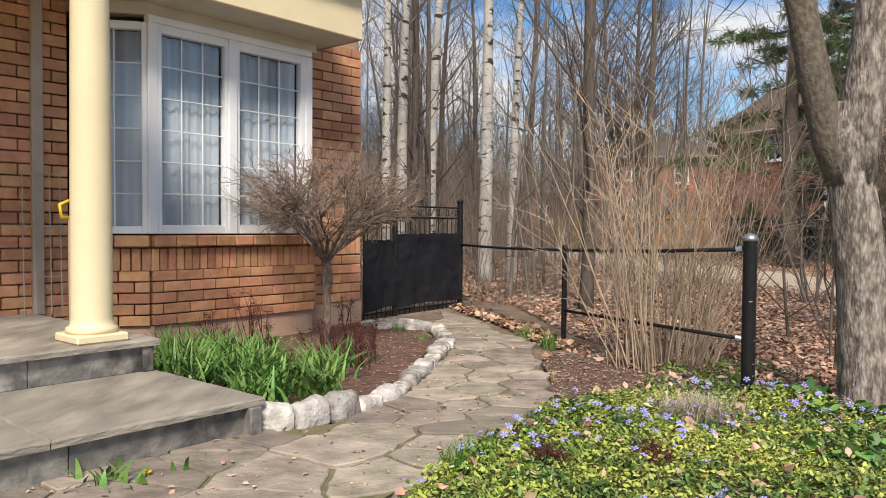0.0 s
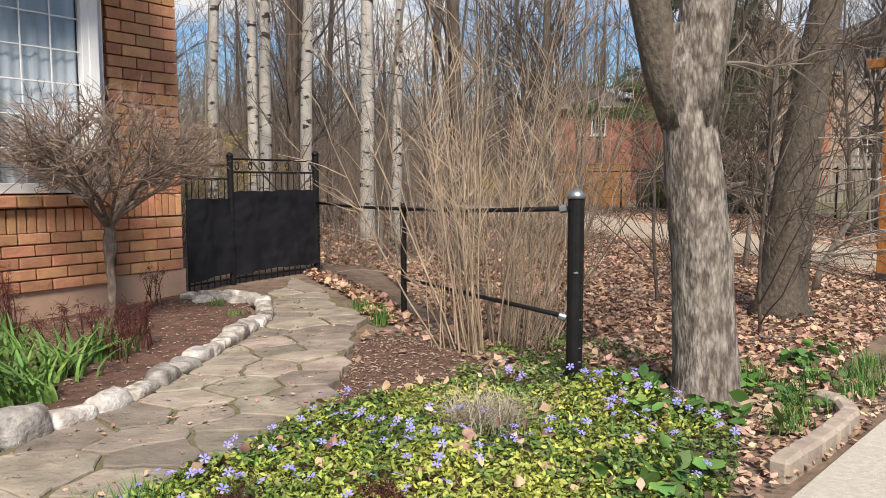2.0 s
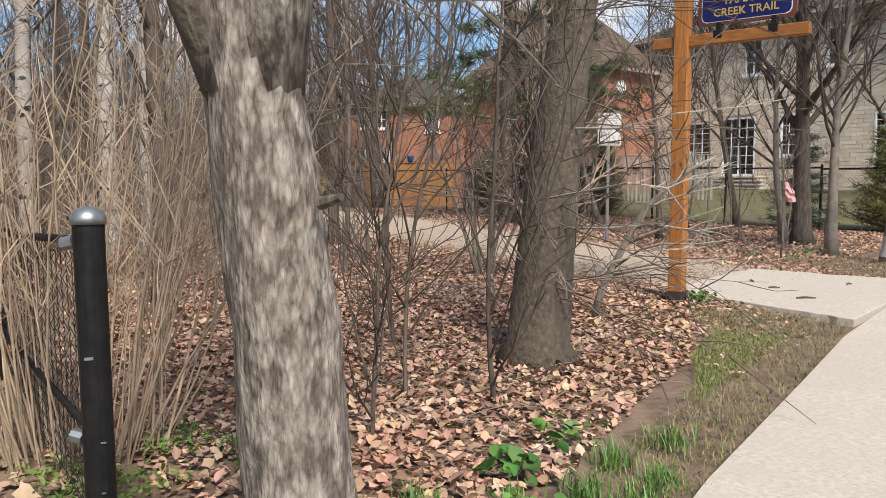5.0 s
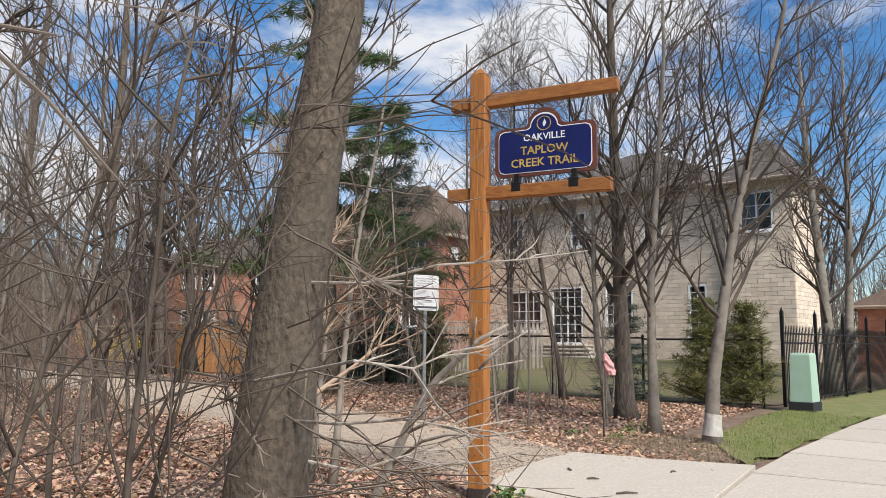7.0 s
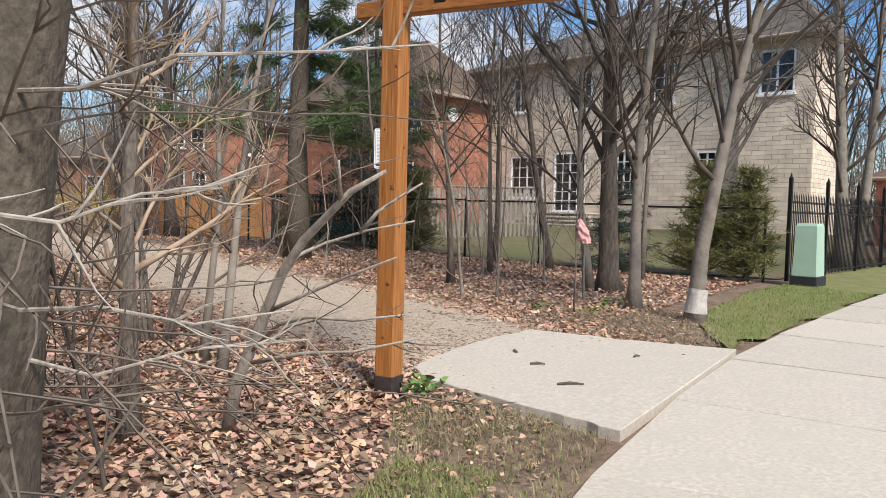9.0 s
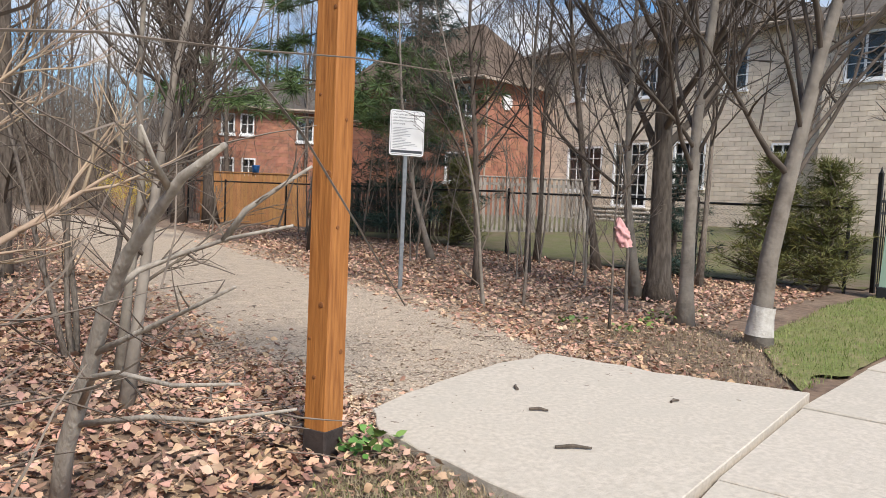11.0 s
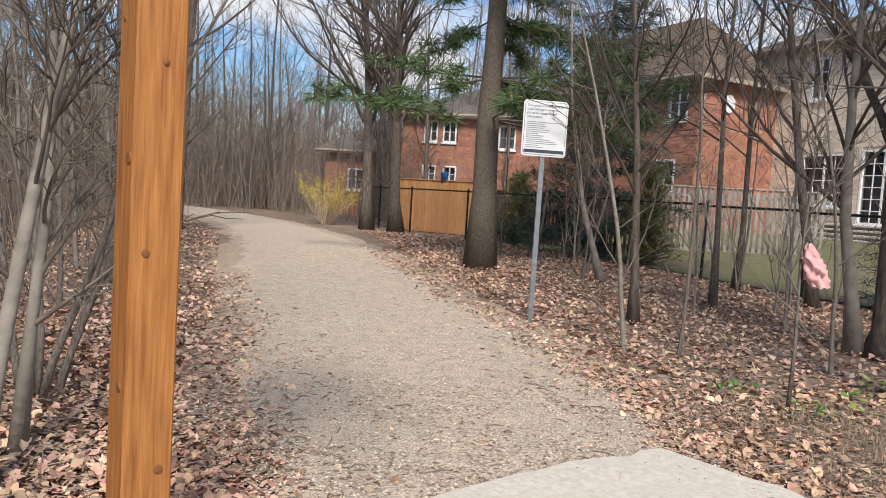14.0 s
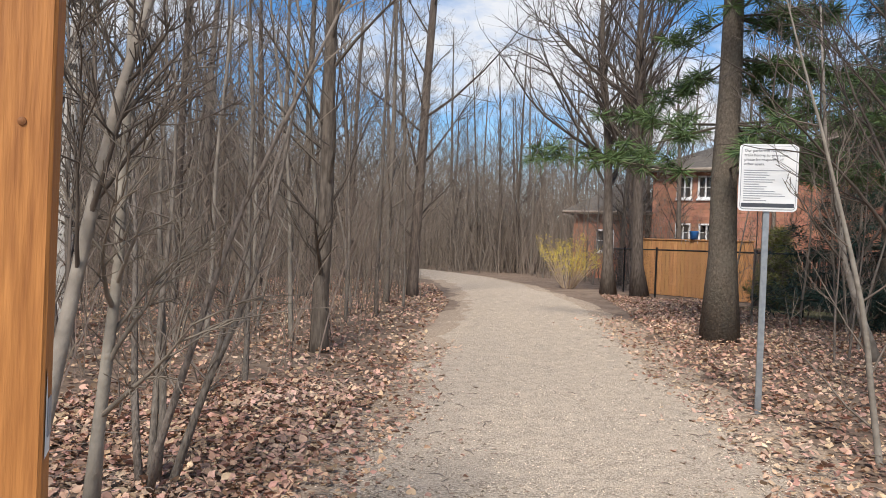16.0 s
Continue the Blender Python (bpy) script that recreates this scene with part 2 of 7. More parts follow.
M["stem_tan"] = mat("tan_stem", (0.52, 0.40, 0.29), (0.34, 0.25, 0.175), 9, 0.85, island=0.2)
M["shrub_twig"] = mat("shrub_twig", (0.34, 0.25, 0.195), (0.19, 0.135, 0.105), 9, 0.85, island=0.3)
M["under"] = mat("undergrowth_stem", (0.25, 0.195, 0.155), (0.14, 0.108, 0.086), 9, 0.9, island=0.3)
M["litter"] = mat("fallen_leaf", (0.53, 0.33, 0.222), (0.30, 0.17, 0.11), 9, 0.85, 0.0, island=0.5, world=True, c3=(0.6, 0.44, 0.335))
M["vinca"] = mat("periwinkle_leaf", (0.36, 0.41, 0.07), (0.17, 0.25, 0.05), 5, 0.5, island=0.45, world=True, c3=(0.52, 0.50, 0.11))
M["vinca_dark"] = mat("dark_periwinkle_leaf", (0.12, 0.20, 0.045), (0.05, 0.10, 0.025), 5, 0.45, island=0.45, world=True, c3=(0.2, 0.27, 0.06))
M["straw"] = mat("grey_straw", (0.52, 0.45, 0.35), (0.36, 0.30, 0.22), 4, 0.85, island=0.3, world=True)
M["shrub_bark"] = mat("shrub_bark", (0.27, 0.205, 0.165), (0.12, 0.09, 0.072), 16, 0.95, 1.0, 30, stretch=(2, 2, .6), lo=.35, hi=.62)
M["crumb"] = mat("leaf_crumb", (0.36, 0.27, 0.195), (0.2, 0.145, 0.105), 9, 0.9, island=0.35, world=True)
M["grit"] = mat("pale_grit", (0.68, 0.56, 0.435), (0.44, 0.35, 0.265), 30, 0.95, 0.3, island=0.3, world=True, spec=0.15)
M["petal"] = mat("violet_petal", (0.42, 0.38, 0.90), (0.30, 0.27, 0.80), 20, 0.7, island=0.15, world=True)
M["blade"] = mat("strap_leaf", (0.13, 0.25, 0.05), (0.055, 0.135, 0.03), 5, 0.45, island=0.4, world=True, c3=(0.22, 0.32, 0.09))
M["grass"] = mat("grass_blade", (0.22, 0.27, 0.07), (0.14, 0.19, 0.045), 4, 0.65, island=0.35, world=True, c3=(0.28, 0.26, 0.11))
M["turf"] = mat("turf", (0.20, 0.22, 0.065), (0.14, 0.15, 0.05), 22, 0.95, 0.6, world=True, c3=(0.28, 0.22, 0.125))
M["yard"] = mat("patchy_yard", (0.13, 0.125, 0.05), (0.19, 0.145, 0.10), 3.5, 0.95, 0.8, 30, world=True, c3=(0.15, 0.17, 0.06), lo=.4, hi=.6)
M["dry"] = mat("dry_grass", (0.33, 0.27, 0.17), (0.22, 0.17, 0.1), 4, 0.85, island=0.3, world=True)
M["needle"] = mat("pine_needle", (0.115, 0.17, 0.055), (0.06, 0.10, 0.035), 3, 0.6, island=0.35)
M["spruce"] = mat("spruce_needle", (0.035, 0.065, 0.05), (0.02, 0.042, 0.03), 3, 0.6, island=0.35)
M["cedar_leaf"] = mat("cedar_leaf", (0.17, 0.16, 0.045), (0.09, 0.10, 0.028), 3, 0.7, island=0.45)
M["forsythia"] = mat("forsythia_flower", (0.78, 0.6, 0.07), (0.62, 0.47, 0.06), 4, 0.7, island=0.3)
M["red_stem"] = mat("dark_red_stem", (0.10, 0.025, 0.02), (0.06, 0.016, 0.014), 9, 0.7, island=0.25)
M["roof"] = mat("roof_shingle", (0.15, 0.13, 0.115), (0.09, 0.08, 0.07), 7, 0.95, 0.4, world=True)
M["roof_brown"] = mat("brown_shingle", (0.16, 0.115, 0.085), (0.11, 0.08, 0.06), 7, 0.95, 0.4, world=True)
M["box_green"] = mat("pale_green_enamel", (0.42, 0.58, 0.46), (0.38, 0.53, 0.42), 4, 0.45, world=True, big=.3)
M["box_base"] = mat("dark_plinth", (0.02, 0.022, 0.025), (0.03, 0.03, 0.034), 8, 0.7, world=True)
M["fence_wood"] = mat("new_fence_wood", (0.50, 0.255, 0.10), (0.40, 0.2, 0.075), 5, 0.8, 0.1, stretch=(5, 5, .5), world=True, obj=0.1)
M["fence_grey"] = mat("grey_fence_wood", (0.40, 0.36, 0.32), (0.27, 0.24, 0.21), 5, 0.9, 0.2, stretch=(5, 5, .5), world=True, obj=0.12)
M["fence_old"] = mat("old_fence_wood", (0.13, 0.098, 0.075), (0.085, 0.064, 0.05), 5, 0.9, 0.2, stretch=(5, 5, .5), world=True)
M["pink"] = mat("pink_cloth", (0.80, 0.46, 0.44), (0.7, 0.36, 0.36), 9, 0.85, 0.3, world=True)
M["blue"] = mat("blue_plastic", (0.05, 0.25, 0.7), (0.04, 0.2, 0.6), 9, 0.4, world=True)
M["yellow"] = mat("yellow_plastic", (0.75, 0.52, 0.02), (0.65, 0.43, 0.02), 9, 0.45, world=True)
M["paint_white"] = mat("white_trunk_paint", (0.6, 0.57, 0.53), (0.4, 0.36, 0.32), 12, 0.9, 0.5)
M["paper"] = mat("paper", (0.75, 0.75, 0.76), (0.68, 0.68, 0.7), 9, 0.8, world=True)


def glass_mat():
    m = bpy.data.materials.new("window_glass")
    m.use_nodes = True
    nt = m.node_tree
    nt.nodes.clear()
    out = nt.nodes.new("ShaderNodeOutputMaterial")
    t, g, x, f = (nt.nodes.new(k) for k in ("ShaderNodeBsdfTransparent", "ShaderNodeBsdfGlossy", "ShaderNodeMixShader", "ShaderNodeFresnel"))
    t.inputs["Color"].default_value = (0.86, 0.9, 0.93, 1)
    g.inputs["Roughness"].default_value = 0.02
    f.inputs["IOR"].default_value = 1.75
    nt.links.new(f.outputs["Fac"], x.inputs["Fac"])
    nt.links.new(t.outputs["BSDF"], x.inputs[1])
    nt.links.new(g.outputs["BSDF"], x.inputs[2])
    nt.links.new(x.outputs["Shader"], out.inputs["Surface"])
    return m


M["glass"] = glass_mat()


# ---------------------------------------------------------------- mesh kit
class MB:
    """A small mesh builder: vertices and faces, joined into one mesh."""

    def __init__(self):
        self.v, self.f = [], []

    def add(self, vs, fs):
        o = len(self.v)
        self.v.extend(tuple(p) for p in vs)
        self.f.extend(tuple(o + i for i in f) for f in fs)
        return self

    def box(self, c, size, m=None, bevel=0.0):
        """A box about c with chamfered edges."""
        hx, hy, hz = (s / 2 for s in size)
        b = min(bevel, hx * .9, hy * .9, hz * .9)
        if b <= 0:
            vs = [Vector((sx * hx, sy * hy, sz * hz)) for sx in (-1, 1) for sy in (-1, 1) for sz in (-1, 1)]
            fs = [(0, 1, 3, 2), (4, 6, 7, 5), (0, 4, 5, 1), (2, 3, 7, 6), (0, 2, 6, 4), (1, 5, 7, 3)]
        else:
            vs, ids = [], {}
            for sx in (-1, 1):
                for sy in (-1, 1):
                    for sz in (-1, 1):
                        for ax in range(3):
                            p = [sx * (hx - b), sy * (hy - b), sz * (hz - b)]
                            p[ax] = (sx * hx, sy * hy, sz * hz)[ax]
                            ids[sx, sy, sz, ax] = len(vs)
                            vs.append(Vector(p))
            fs = []
            for ax in range(3):
                o1, o2 = [a for a in range(3) if a != ax]
                for s in (-1, 1):
                    q = []
                    for s1, s2 in ((-1, -1), (1, -1), (1, 1), (-1, 1)):
                        k = [0, 0, 0]
                        k[ax], k[o1], k[o2] = s, s1, s2
                        q.append(ids[(*k, ax)])
                    fs.append(tuple(q if (s > 0) == (ax != 1) else q[::-1]))
                for s1 in (-1, 1):
                    for s2 in (-1, 1):
                        q = []
                        for s, a in ((-1, o1), (1, o1), (1, o2), (-1, o2)):
                            k = [0, 0, 0]
                            k[ax], k[o1], k[o2] = s, s1, s2
                            q.append(ids[(*k, a)])
                        fs.append(tuple(q))
            for sx in (-1, 1):
                for sy in (-1, 1):
                    for sz in (-1, 1):
                        fs.append(tuple(ids[sx, sy, sz, a] for a in range(3)))
        m = m or Matrix()
        return self.add([m @ (p + Vector(c)) for p in vs], fs)

    def tube(self, pts, radii, sides=6, cap=True):
        pts = [Vector(p) for p in pts]
        o, n = len(self.v), len(pts)
        ref = Vector((0.31, 0.17, 0.93))
        d0 = (pts[1] - pts[0]).normalized()
        if abs(d0.dot(ref)) > 0.9:
            ref = Vector((0.95, 0.2, 0.1))
        for i, p in enumerate(pts):
            d = (pts[min(i + 1, n - 1)] - pts[max(i - 1, 0)])
            d = d.normalized() if d.length > 1e-9 else Vector((0, 0, 1))
            a = d.cross(ref)
            a.normalize()
            b = d.cross(a)
            r = radii[i]
            for k in range(sides):
                w = 2 * math.pi * k / sides
                q = p + (a * math.cos(w) + b * math.sin(w)) * r
                self.v.append((q.x, q.y, q.z))
        for i in range(n - 1):
            for k in range(sides):
                k2 = (k + 1) % sides
                self.f.append((o + i * sides + k, o + i * sides + k2, o + (i + 1) * sides + k2, o + (i + 1) * sides + k))
        if cap:
            self.f.append(tuple(o + k for k in range(sides))[::-1])
            self.f.append(tuple(o + (n - 1) * sides + k for k in range(sides)))
        return self

    def prism(self, outline, z0, z1, inset=0.0):
        """An upright slab from a plan outline; inset chamfers its top edge."""
        n = len(outline)
        cx, cy = sum(p[0] for p in outline) / n, sum(p[1] for p in outline) / n
        vs = [(x, y, z0) for x, y in outline]
        if inset:
            vs += [(x, y, z1 - inset) for x, y in outline]
            top = []
            for x, y in outline:
                d = math.hypot(cx - x, cy - y) or 1
                top.append((x + (cx - x) / d * inset, y + (cy - y) / d * inset, z1))
            vs += top
        else:
            vs += [(x, y, z1) for x, y in outline]
        rings = len(vs) // n
        fs = []
        for r in range(rings - 1):
            for i in range(n):
                j = (i + 1) % n
                fs.append((r * n + i, r * n + j, (r + 1) * n + j, (r + 1) * n + i))
        fs.append(tuple(range((rings - 1) * n, rings * n)))
        fs.append(tuple(range(n))[::-1])
        return self.add(vs, fs)

    def mesh(self, name, smooth=False):
        me = bpy.data.meshes.new(name)
        me.from_pydata(self.v, [], self.f)
        if smooth:
            me.polygons.foreach_set("use_smooth", [True] * len(me.polygons))
        me.update()
        return me


def part(name, mb, material, parent=None, label="", smooth=False, m=None):
    me = mb if isinstance(mb, bpy.types.Mesh) else mb.mesh(name, smooth)
    if not me.materials:
        me.materials.append(material)
    ob = new(name, me)
    if parent:
        ob.parent = parent
    if m is not None:
        ob.matrix_basis = m
    if label:
        ob["label"] = label
    return ob


def thing(name, label, category, at=(0, 0, 0), group="", kind="", rz=0):
    e = new(name)
    e.empty_display_size = 0.1
    e.matrix_basis = pose(*at, 0, 0, rz)
    return tagged(e, label, category, group, kind)


def solo(name, mb, material, label, category, group="", kind="", smooth=False, m=None):
    return tagged(part(name, mb, material, None, "", smooth, m), label, category, group, kind)


def gz(x, y):
    """Height of the ground."""
    return min(0.2, max(0.0, 0.014 * (y - 8)))


def rnd(a, b):
    return random.uniform(a, b)


def inside(p, poly):
    x, y = p
    c = False
    for (x1, y1), (x2, y2) in zip(poly, poly[1:] + poly[:1]):
        if (y1 > y) != (y2 > y) and x < (x2 - x1) * (y - y1) / (y2 - y1) + x1:
            c = not c
    return c


def scatter(poly, n):
    xs, ys = [p[0] for p in poly], [p[1] for p in poly]
    out = []
    while len(out) < n:
        p = (rnd(min(xs), max(xs)), rnd(min(ys), max(ys)))
        if inside(p, poly):
            out.append(p)
    return out


def smooth_line(pts, per=6):
    """Catmull-Rom through plan points."""
    out = []
    P = [pts[0]] + list(pts) + [pts[-1]]
    for i in range(1, len(P) - 2):
        a, b, c, d = (np.array(P[i + k], float) for k in (-1, 0, 1, 2))
        for k in range(per):
            t = k / per
            out.append(tuple(0.5 * (2 * b + (c - a) * t + (2 * a - 5 * b + 4 * c - d) * t * t + (3 * b - a - 3 * c + d) * t ** 3)))
    out.append(tuple(pts[-1]))
    return out


# ---------------------------------------------------------------- plan
WALK_EDGE = smooth_line([(0.4, 1.2), (2.0, 2.58), (3.24, 3.62), (3.9, 4.2), (4.73, 4.92), (5.3, 5.36), (6.15, 6.0), (7.9, 7.33), (8.66, 7.9), (11.5, 9.57), (13.08, 10.3), (18.1, 12.45), (24, 14.4), (34, 17)], 5)
TRAIL_L = smooth_line([(8.3, 9.5), (7.9, 10.3), (7.66, 11.0), (7.4, 12.1), (7.02, 14.5), (6.2, 19), (5.1, 25), (2.2, 34), (-3, 42), (-10, 49)], 5)
TRAIL_R = smooth_line([(10.4, 10.2), (10.5, 11.2), (10.45, 12.4), (9.95, 15.0), (9.1, 19.6), (8.3, 24), (6.9, 29.5), (3.4, 38.5), (-1.5, 45.5), (-8, 52)], 5)
FLAG_L = [(-3.0, 1.6), (-1.6, 3.26), (-0.8, 4.2), (-0.32, 4.42), (0.0, 5.07), (0.28, 6.3), (0.5, 7.94), (0.36, 8.7), (0.38, 9.6)]
FLAG_R = [(-0.9, 1.2), (0.14, 3.2), (0.61, 4.09), (1.13, 5.0), (1.31, 6.8), (1.27, 8.0), (1.15, 8.7), (0.78, 9.7)]
FLAG = FLAG_L + FLAG_R[::-1]
BED = [(-0.85, 4.4), (-0.4, 4.55), (-0.1, 5.15), (0.15, 6.3), (0.35, 7.9), (0.2, 8.6), (-0.3, 8.9), (-0.62, 9.45), (-1.1, 8.5), (-2.6, 6.7), (-1.9, 5.6)]
PATCH = [(1.18, 5.05), (1.9, 5.45), (2.3, 5.95), (2.0, 6.6), (1.6, 7.1), (1.34, 6.7), (1.3, 5.9)]
VINCA = [(-0.7, 1.0), (0.2, 3.15), (0.66, 4.05), (1.2, 4.95), (1.9, 5.3), (2.7, 5.75), (3.1, 5.2), (3.2, 4.7), (3.25, 4.2), (3.0, 3.75), (2.5, 3.1), (1.4, 2.1), (0.3, 1.1)]
APRON = [(8.66, 7.96), (10.1, 8.8), (11.46, 9.6), (11.0, 10.05), (10.68, 10.38), (10.4, 10.8), (10.12, 11.12), (9.5, 10.85), (9.0, 10.55), (8.5, 10.2), (8.2, 9.9), (8.12, 9.5), (8.3, 9.0), (8.5, 8.45)]
O, U, N = Vector((-0.65, 9.5)), Vector((-0.656, -0.755)), Vector((0.755, -0.656))     # house corner, along and out of its front


def H(s, d, z):
    p = O + U * s + N * d
    return Vector((p.x, p.y, z))


HM = Matrix(((U.x, N.x, 0, O.x), (U.y, N.y, 0, O.y), (0, 0, 1, 0), (0, 0, 0, 1)))     # (s, d, z) of the house to the world


# ---------------------------------------------------------------- ground
def build_ground():
    mb = MB()
    xs = [-900, -200, -60] + list(np.arange(-30, 60.1, 1.5)) + [100, 250, 900]
    ys = [-900, -200, -60] + list(np.arange(-12, 70.1, 1.5)) + [100, 250, 900]
    for y in ys:
        for x in xs:
            w = 0.03 * noise.noise(Vector((x * 0.35, y * 0.35, 1.7))) if -30 < x < 60 and -12 < y < 70 else 0
            mb.v.append((x, y, gz(x, y) - 0.03 + w))
    n = len(xs)
    for j in range(len(ys) - 1):
        for i in range(n - 1):
            mb.f.append((j * n + i, j * n + i + 1, (j + 1) * n + i + 1, (j + 1) * n + i))
    solo("ground", mb, M["soil"], "bare brown woodland soil strewn with leaves and twigs", "ground", kind="structure", smooth=True)


build_ground()


def strip(left, right, z, across=8, wobble=0.0):
    """A sheet between two plan lines, with uneven edges."""
    mb = MB()
    n = min(len(left), len(right))
    for i in range(n):
        a, b = np.array(left[i]), np.array(right[i])
        if wobble:
            q = wobble * (noise.noise(Vector((a[0] * .9, a[1] * .9, 0))) + .45 * noise.noise(Vector((a[0] * 4.1, a[1] * 4.1, 3))))
            r = wobble * (noise.noise(Vector((b[0] * .9, b[1] * .9, 5))) + .45 * noise.noise(Vector((b[0] * 4.1, b[1] * 4.1, 8))))
            a, b = a + (b - a) / np.hypot(*(b - a)) * q, b + (b - a) / np.hypot(*(b - a)) * r
        for k in range(across + 1):
            p = a + (b - a) * k / across
            edge = min(k, across - k) / (across / 2)
            mb.v.append((p[0], p[1], gz(*p) - .05 + (z + .05) * min(1, edge * 2.4) + 0.006 * noise.noise(Vector((p[0] * 3, p[1] * 3, 3)))))
    for i in range(n - 1):
        for k in range(across):
            o = i * (across + 1) + k
            mb.f.append((o, o + 1, o + across + 2, o + across + 1))
    return mb


def resample(line, n):
    P = np.array(line, float)
    d = np.r_[0, np.cumsum(np.hypot(*np.diff(P, axis=0).T))]
    t = np.linspace(0, d[-1], n)
    return list(zip(np.interp(t, d, P[:, 0]), np.interp(t, d, P[:, 1])))


def build_trail():
    L, R = resample(TRAIL_L, 420), resample(TRAIL_R, 420)
    wide_l = [(x - 0.55, y - 0.1) for x, y in L]
    wide_r = [(x + 0.6, y + 0.1) for x, y in R]
    solo("trail_edge", strip(wide_l, wide_r, 0.012, 12, 0.35), M["fines"], "darker trampled margin of grit and twigs along the trail", "path", kind="structure", smooth=True)
    solo("trail", strip([(x - .28, y) for x, y in L], [(x + .28, y) for x, y in R], 0.035, 14, 0.22), M["trail"], "pale crushed limestone walking trail curving into the woods", "path", kind="structure", smooth=True)
    # loose grit on the trail
    mb = MB()
    for _ in range(26000):
        i = int(random.random() ** 1.9 * 200)
        k = random.random()
        x, y = (L[i][0] + (R[i][0] - L[i][0]) * k + rnd(-.2, .2), L[i][1] + (R[i][1] - L[i][1]) * k + rnd(-.2, .2))
        s = rnd(0.003, 0.010)
        z = gz(x, y) + 0.035
        a = rnd(0, 6.28)
        c, sn = math.cos(a) * s, math.sin(a) * s
        mb.add([(x + c, y + sn, z), (x - sn, y + c, z), (x - c, y - sn, z), (x + sn, y - c, z), (x, y, z + s * 0.7)], [(0, 1, 4), (1, 2, 4), (2, 3, 4), (3, 0, 4)])
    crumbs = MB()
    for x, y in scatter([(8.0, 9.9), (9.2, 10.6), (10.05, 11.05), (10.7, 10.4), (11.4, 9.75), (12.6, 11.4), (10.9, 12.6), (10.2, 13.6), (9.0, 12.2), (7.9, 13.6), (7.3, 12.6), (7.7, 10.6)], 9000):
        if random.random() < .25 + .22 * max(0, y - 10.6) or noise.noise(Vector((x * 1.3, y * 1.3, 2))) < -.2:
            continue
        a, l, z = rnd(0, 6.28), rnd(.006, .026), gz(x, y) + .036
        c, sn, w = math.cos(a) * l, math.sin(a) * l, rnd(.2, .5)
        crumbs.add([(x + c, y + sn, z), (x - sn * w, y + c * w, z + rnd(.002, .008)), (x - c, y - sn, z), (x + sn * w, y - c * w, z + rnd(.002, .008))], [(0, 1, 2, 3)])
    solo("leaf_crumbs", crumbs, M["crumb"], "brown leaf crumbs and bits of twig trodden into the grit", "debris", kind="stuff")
    solo("trail_grit", mb, M["grit"], "loose pale grit scattered over the trail", "gravel", kind="stuff")


build_trail()


def build_walk():
    """The concrete walk: bays of 1.8 m with open joints, and the trail's apron."""
    walk_root = thing("pavement", "broom-finished pale concrete pavement in square bays", "pavement", kind="structure")
    P = np.array(WALK_EDGE)
    d = np.r_[0, np.cumsum(np.hypot(*np.diff(P, axis=0).T))]
    start = np.interp(8.05, P[:, 0], d) % 1.81
    stations = list(np.arange(start, d[-1], 1.81))

    def at(s):
        x, y = np.interp(s, d, P[:, 0]), np.interp(s, d, P[:, 1])
        x2, y2 = np.interp(s + .05, d, P[:, 0]), np.interp(s + .05, d, P[:, 1])
        t = np.array([x2 - x, y2 - y])
        t /= np.hypot(*t) or 1
        return np.array([x, y]), np.array([t[1], -t[0]])

    for a, b in zip(stations, stations[1:]):
        for w0, w1 in ((0.0, 1.62),):
            ring = []
            for s, ws in ((a + .006, (w0, w1)), (b - .006, (w1, w0))):
                p, nrm = at(s)
                ring += [tuple(p + nrm * w) for w in ws]
            z = gz(*ring[0])
            part("slab", MB().prism(ring, z - .1, z + .035, 0.008), M["concrete"], walk_root)
    inner, outer = [], []
    for q in np.linspace(0, d[-1], 160):
        p, nrm = at(q)
        inner.append(tuple(p + nrm * 1.66))
        outer.append(tuple(p + nrm * 4.2))
    solo("lawn", strip(inner, outer, 0.012, 14), M["turf"], "thin green lawn on the street side of the pavement", "lawn", kind="structure", smooth=True)
    apron = APRON[:]
    fine = []
    for (x, y), (x2, y2) in zip(apron, apron[1:] + apron[:1]):
        for k in range(5):
            px, py = x + (x2 - x) * k / 5, y + (y2 - y) * k / 5
            w = 0.05 if y > 9.7 or x < 8.6 else 0
            fine.append((px + w * noise.noise(Vector((px * 4, py * 4, 0))), py + w * noise.noise(Vector((px * 4, py * 4, 9)))))
    slab = MB().prism(fine, -.08, 0.045, 0.006)
    slab.v = [(x, y, z + gz(x, y)) for x, y, z in slab.v]
    solo("apron", slab, M["concrete"], "pale concrete apron worn smooth where the trail meets the pavement", "pavement", kind="structure")


build_walk()


def voronoi(poly, seeds, gap):
    """Cells of the seeds inside poly, shrunk by half a joint."""
    cells = []
    for i, a in enumerate(seeds):
        ring = [Vector((a[0] + dx, a[1] + dy)) for dx, dy in ((-2, -2), (2, -2), (2, 2), (-2, 2))]
        for j, b in enumerate(seeds):
            if i == j or abs(a[0] - b[0]) + abs(a[1] - b[1]) > 4:
                continue
            va, vb = Vector(a), Vector(b)
            nrm = (vb - va).normalized()
            lim = (va + vb).dot(nrm) / 2 - gap / 2
            out = []
            for p, q in zip(ring, ring[1:] + ring[:1]):
                dp, dq = p.dot(nrm) - lim, q.dot(nrm) - lim
                if dp <= 0:
                    out.append(p)
                if (dp < 0) != (dq < 0) and abs(dp - dq) > 1e-9:
                    out.append(p + (q - p) * (dp / (dp - dq)))
            ring = out
            if len(ring) < 3:
                break
        if len(ring) >= 3:
            cells.append(ring)
    return cells


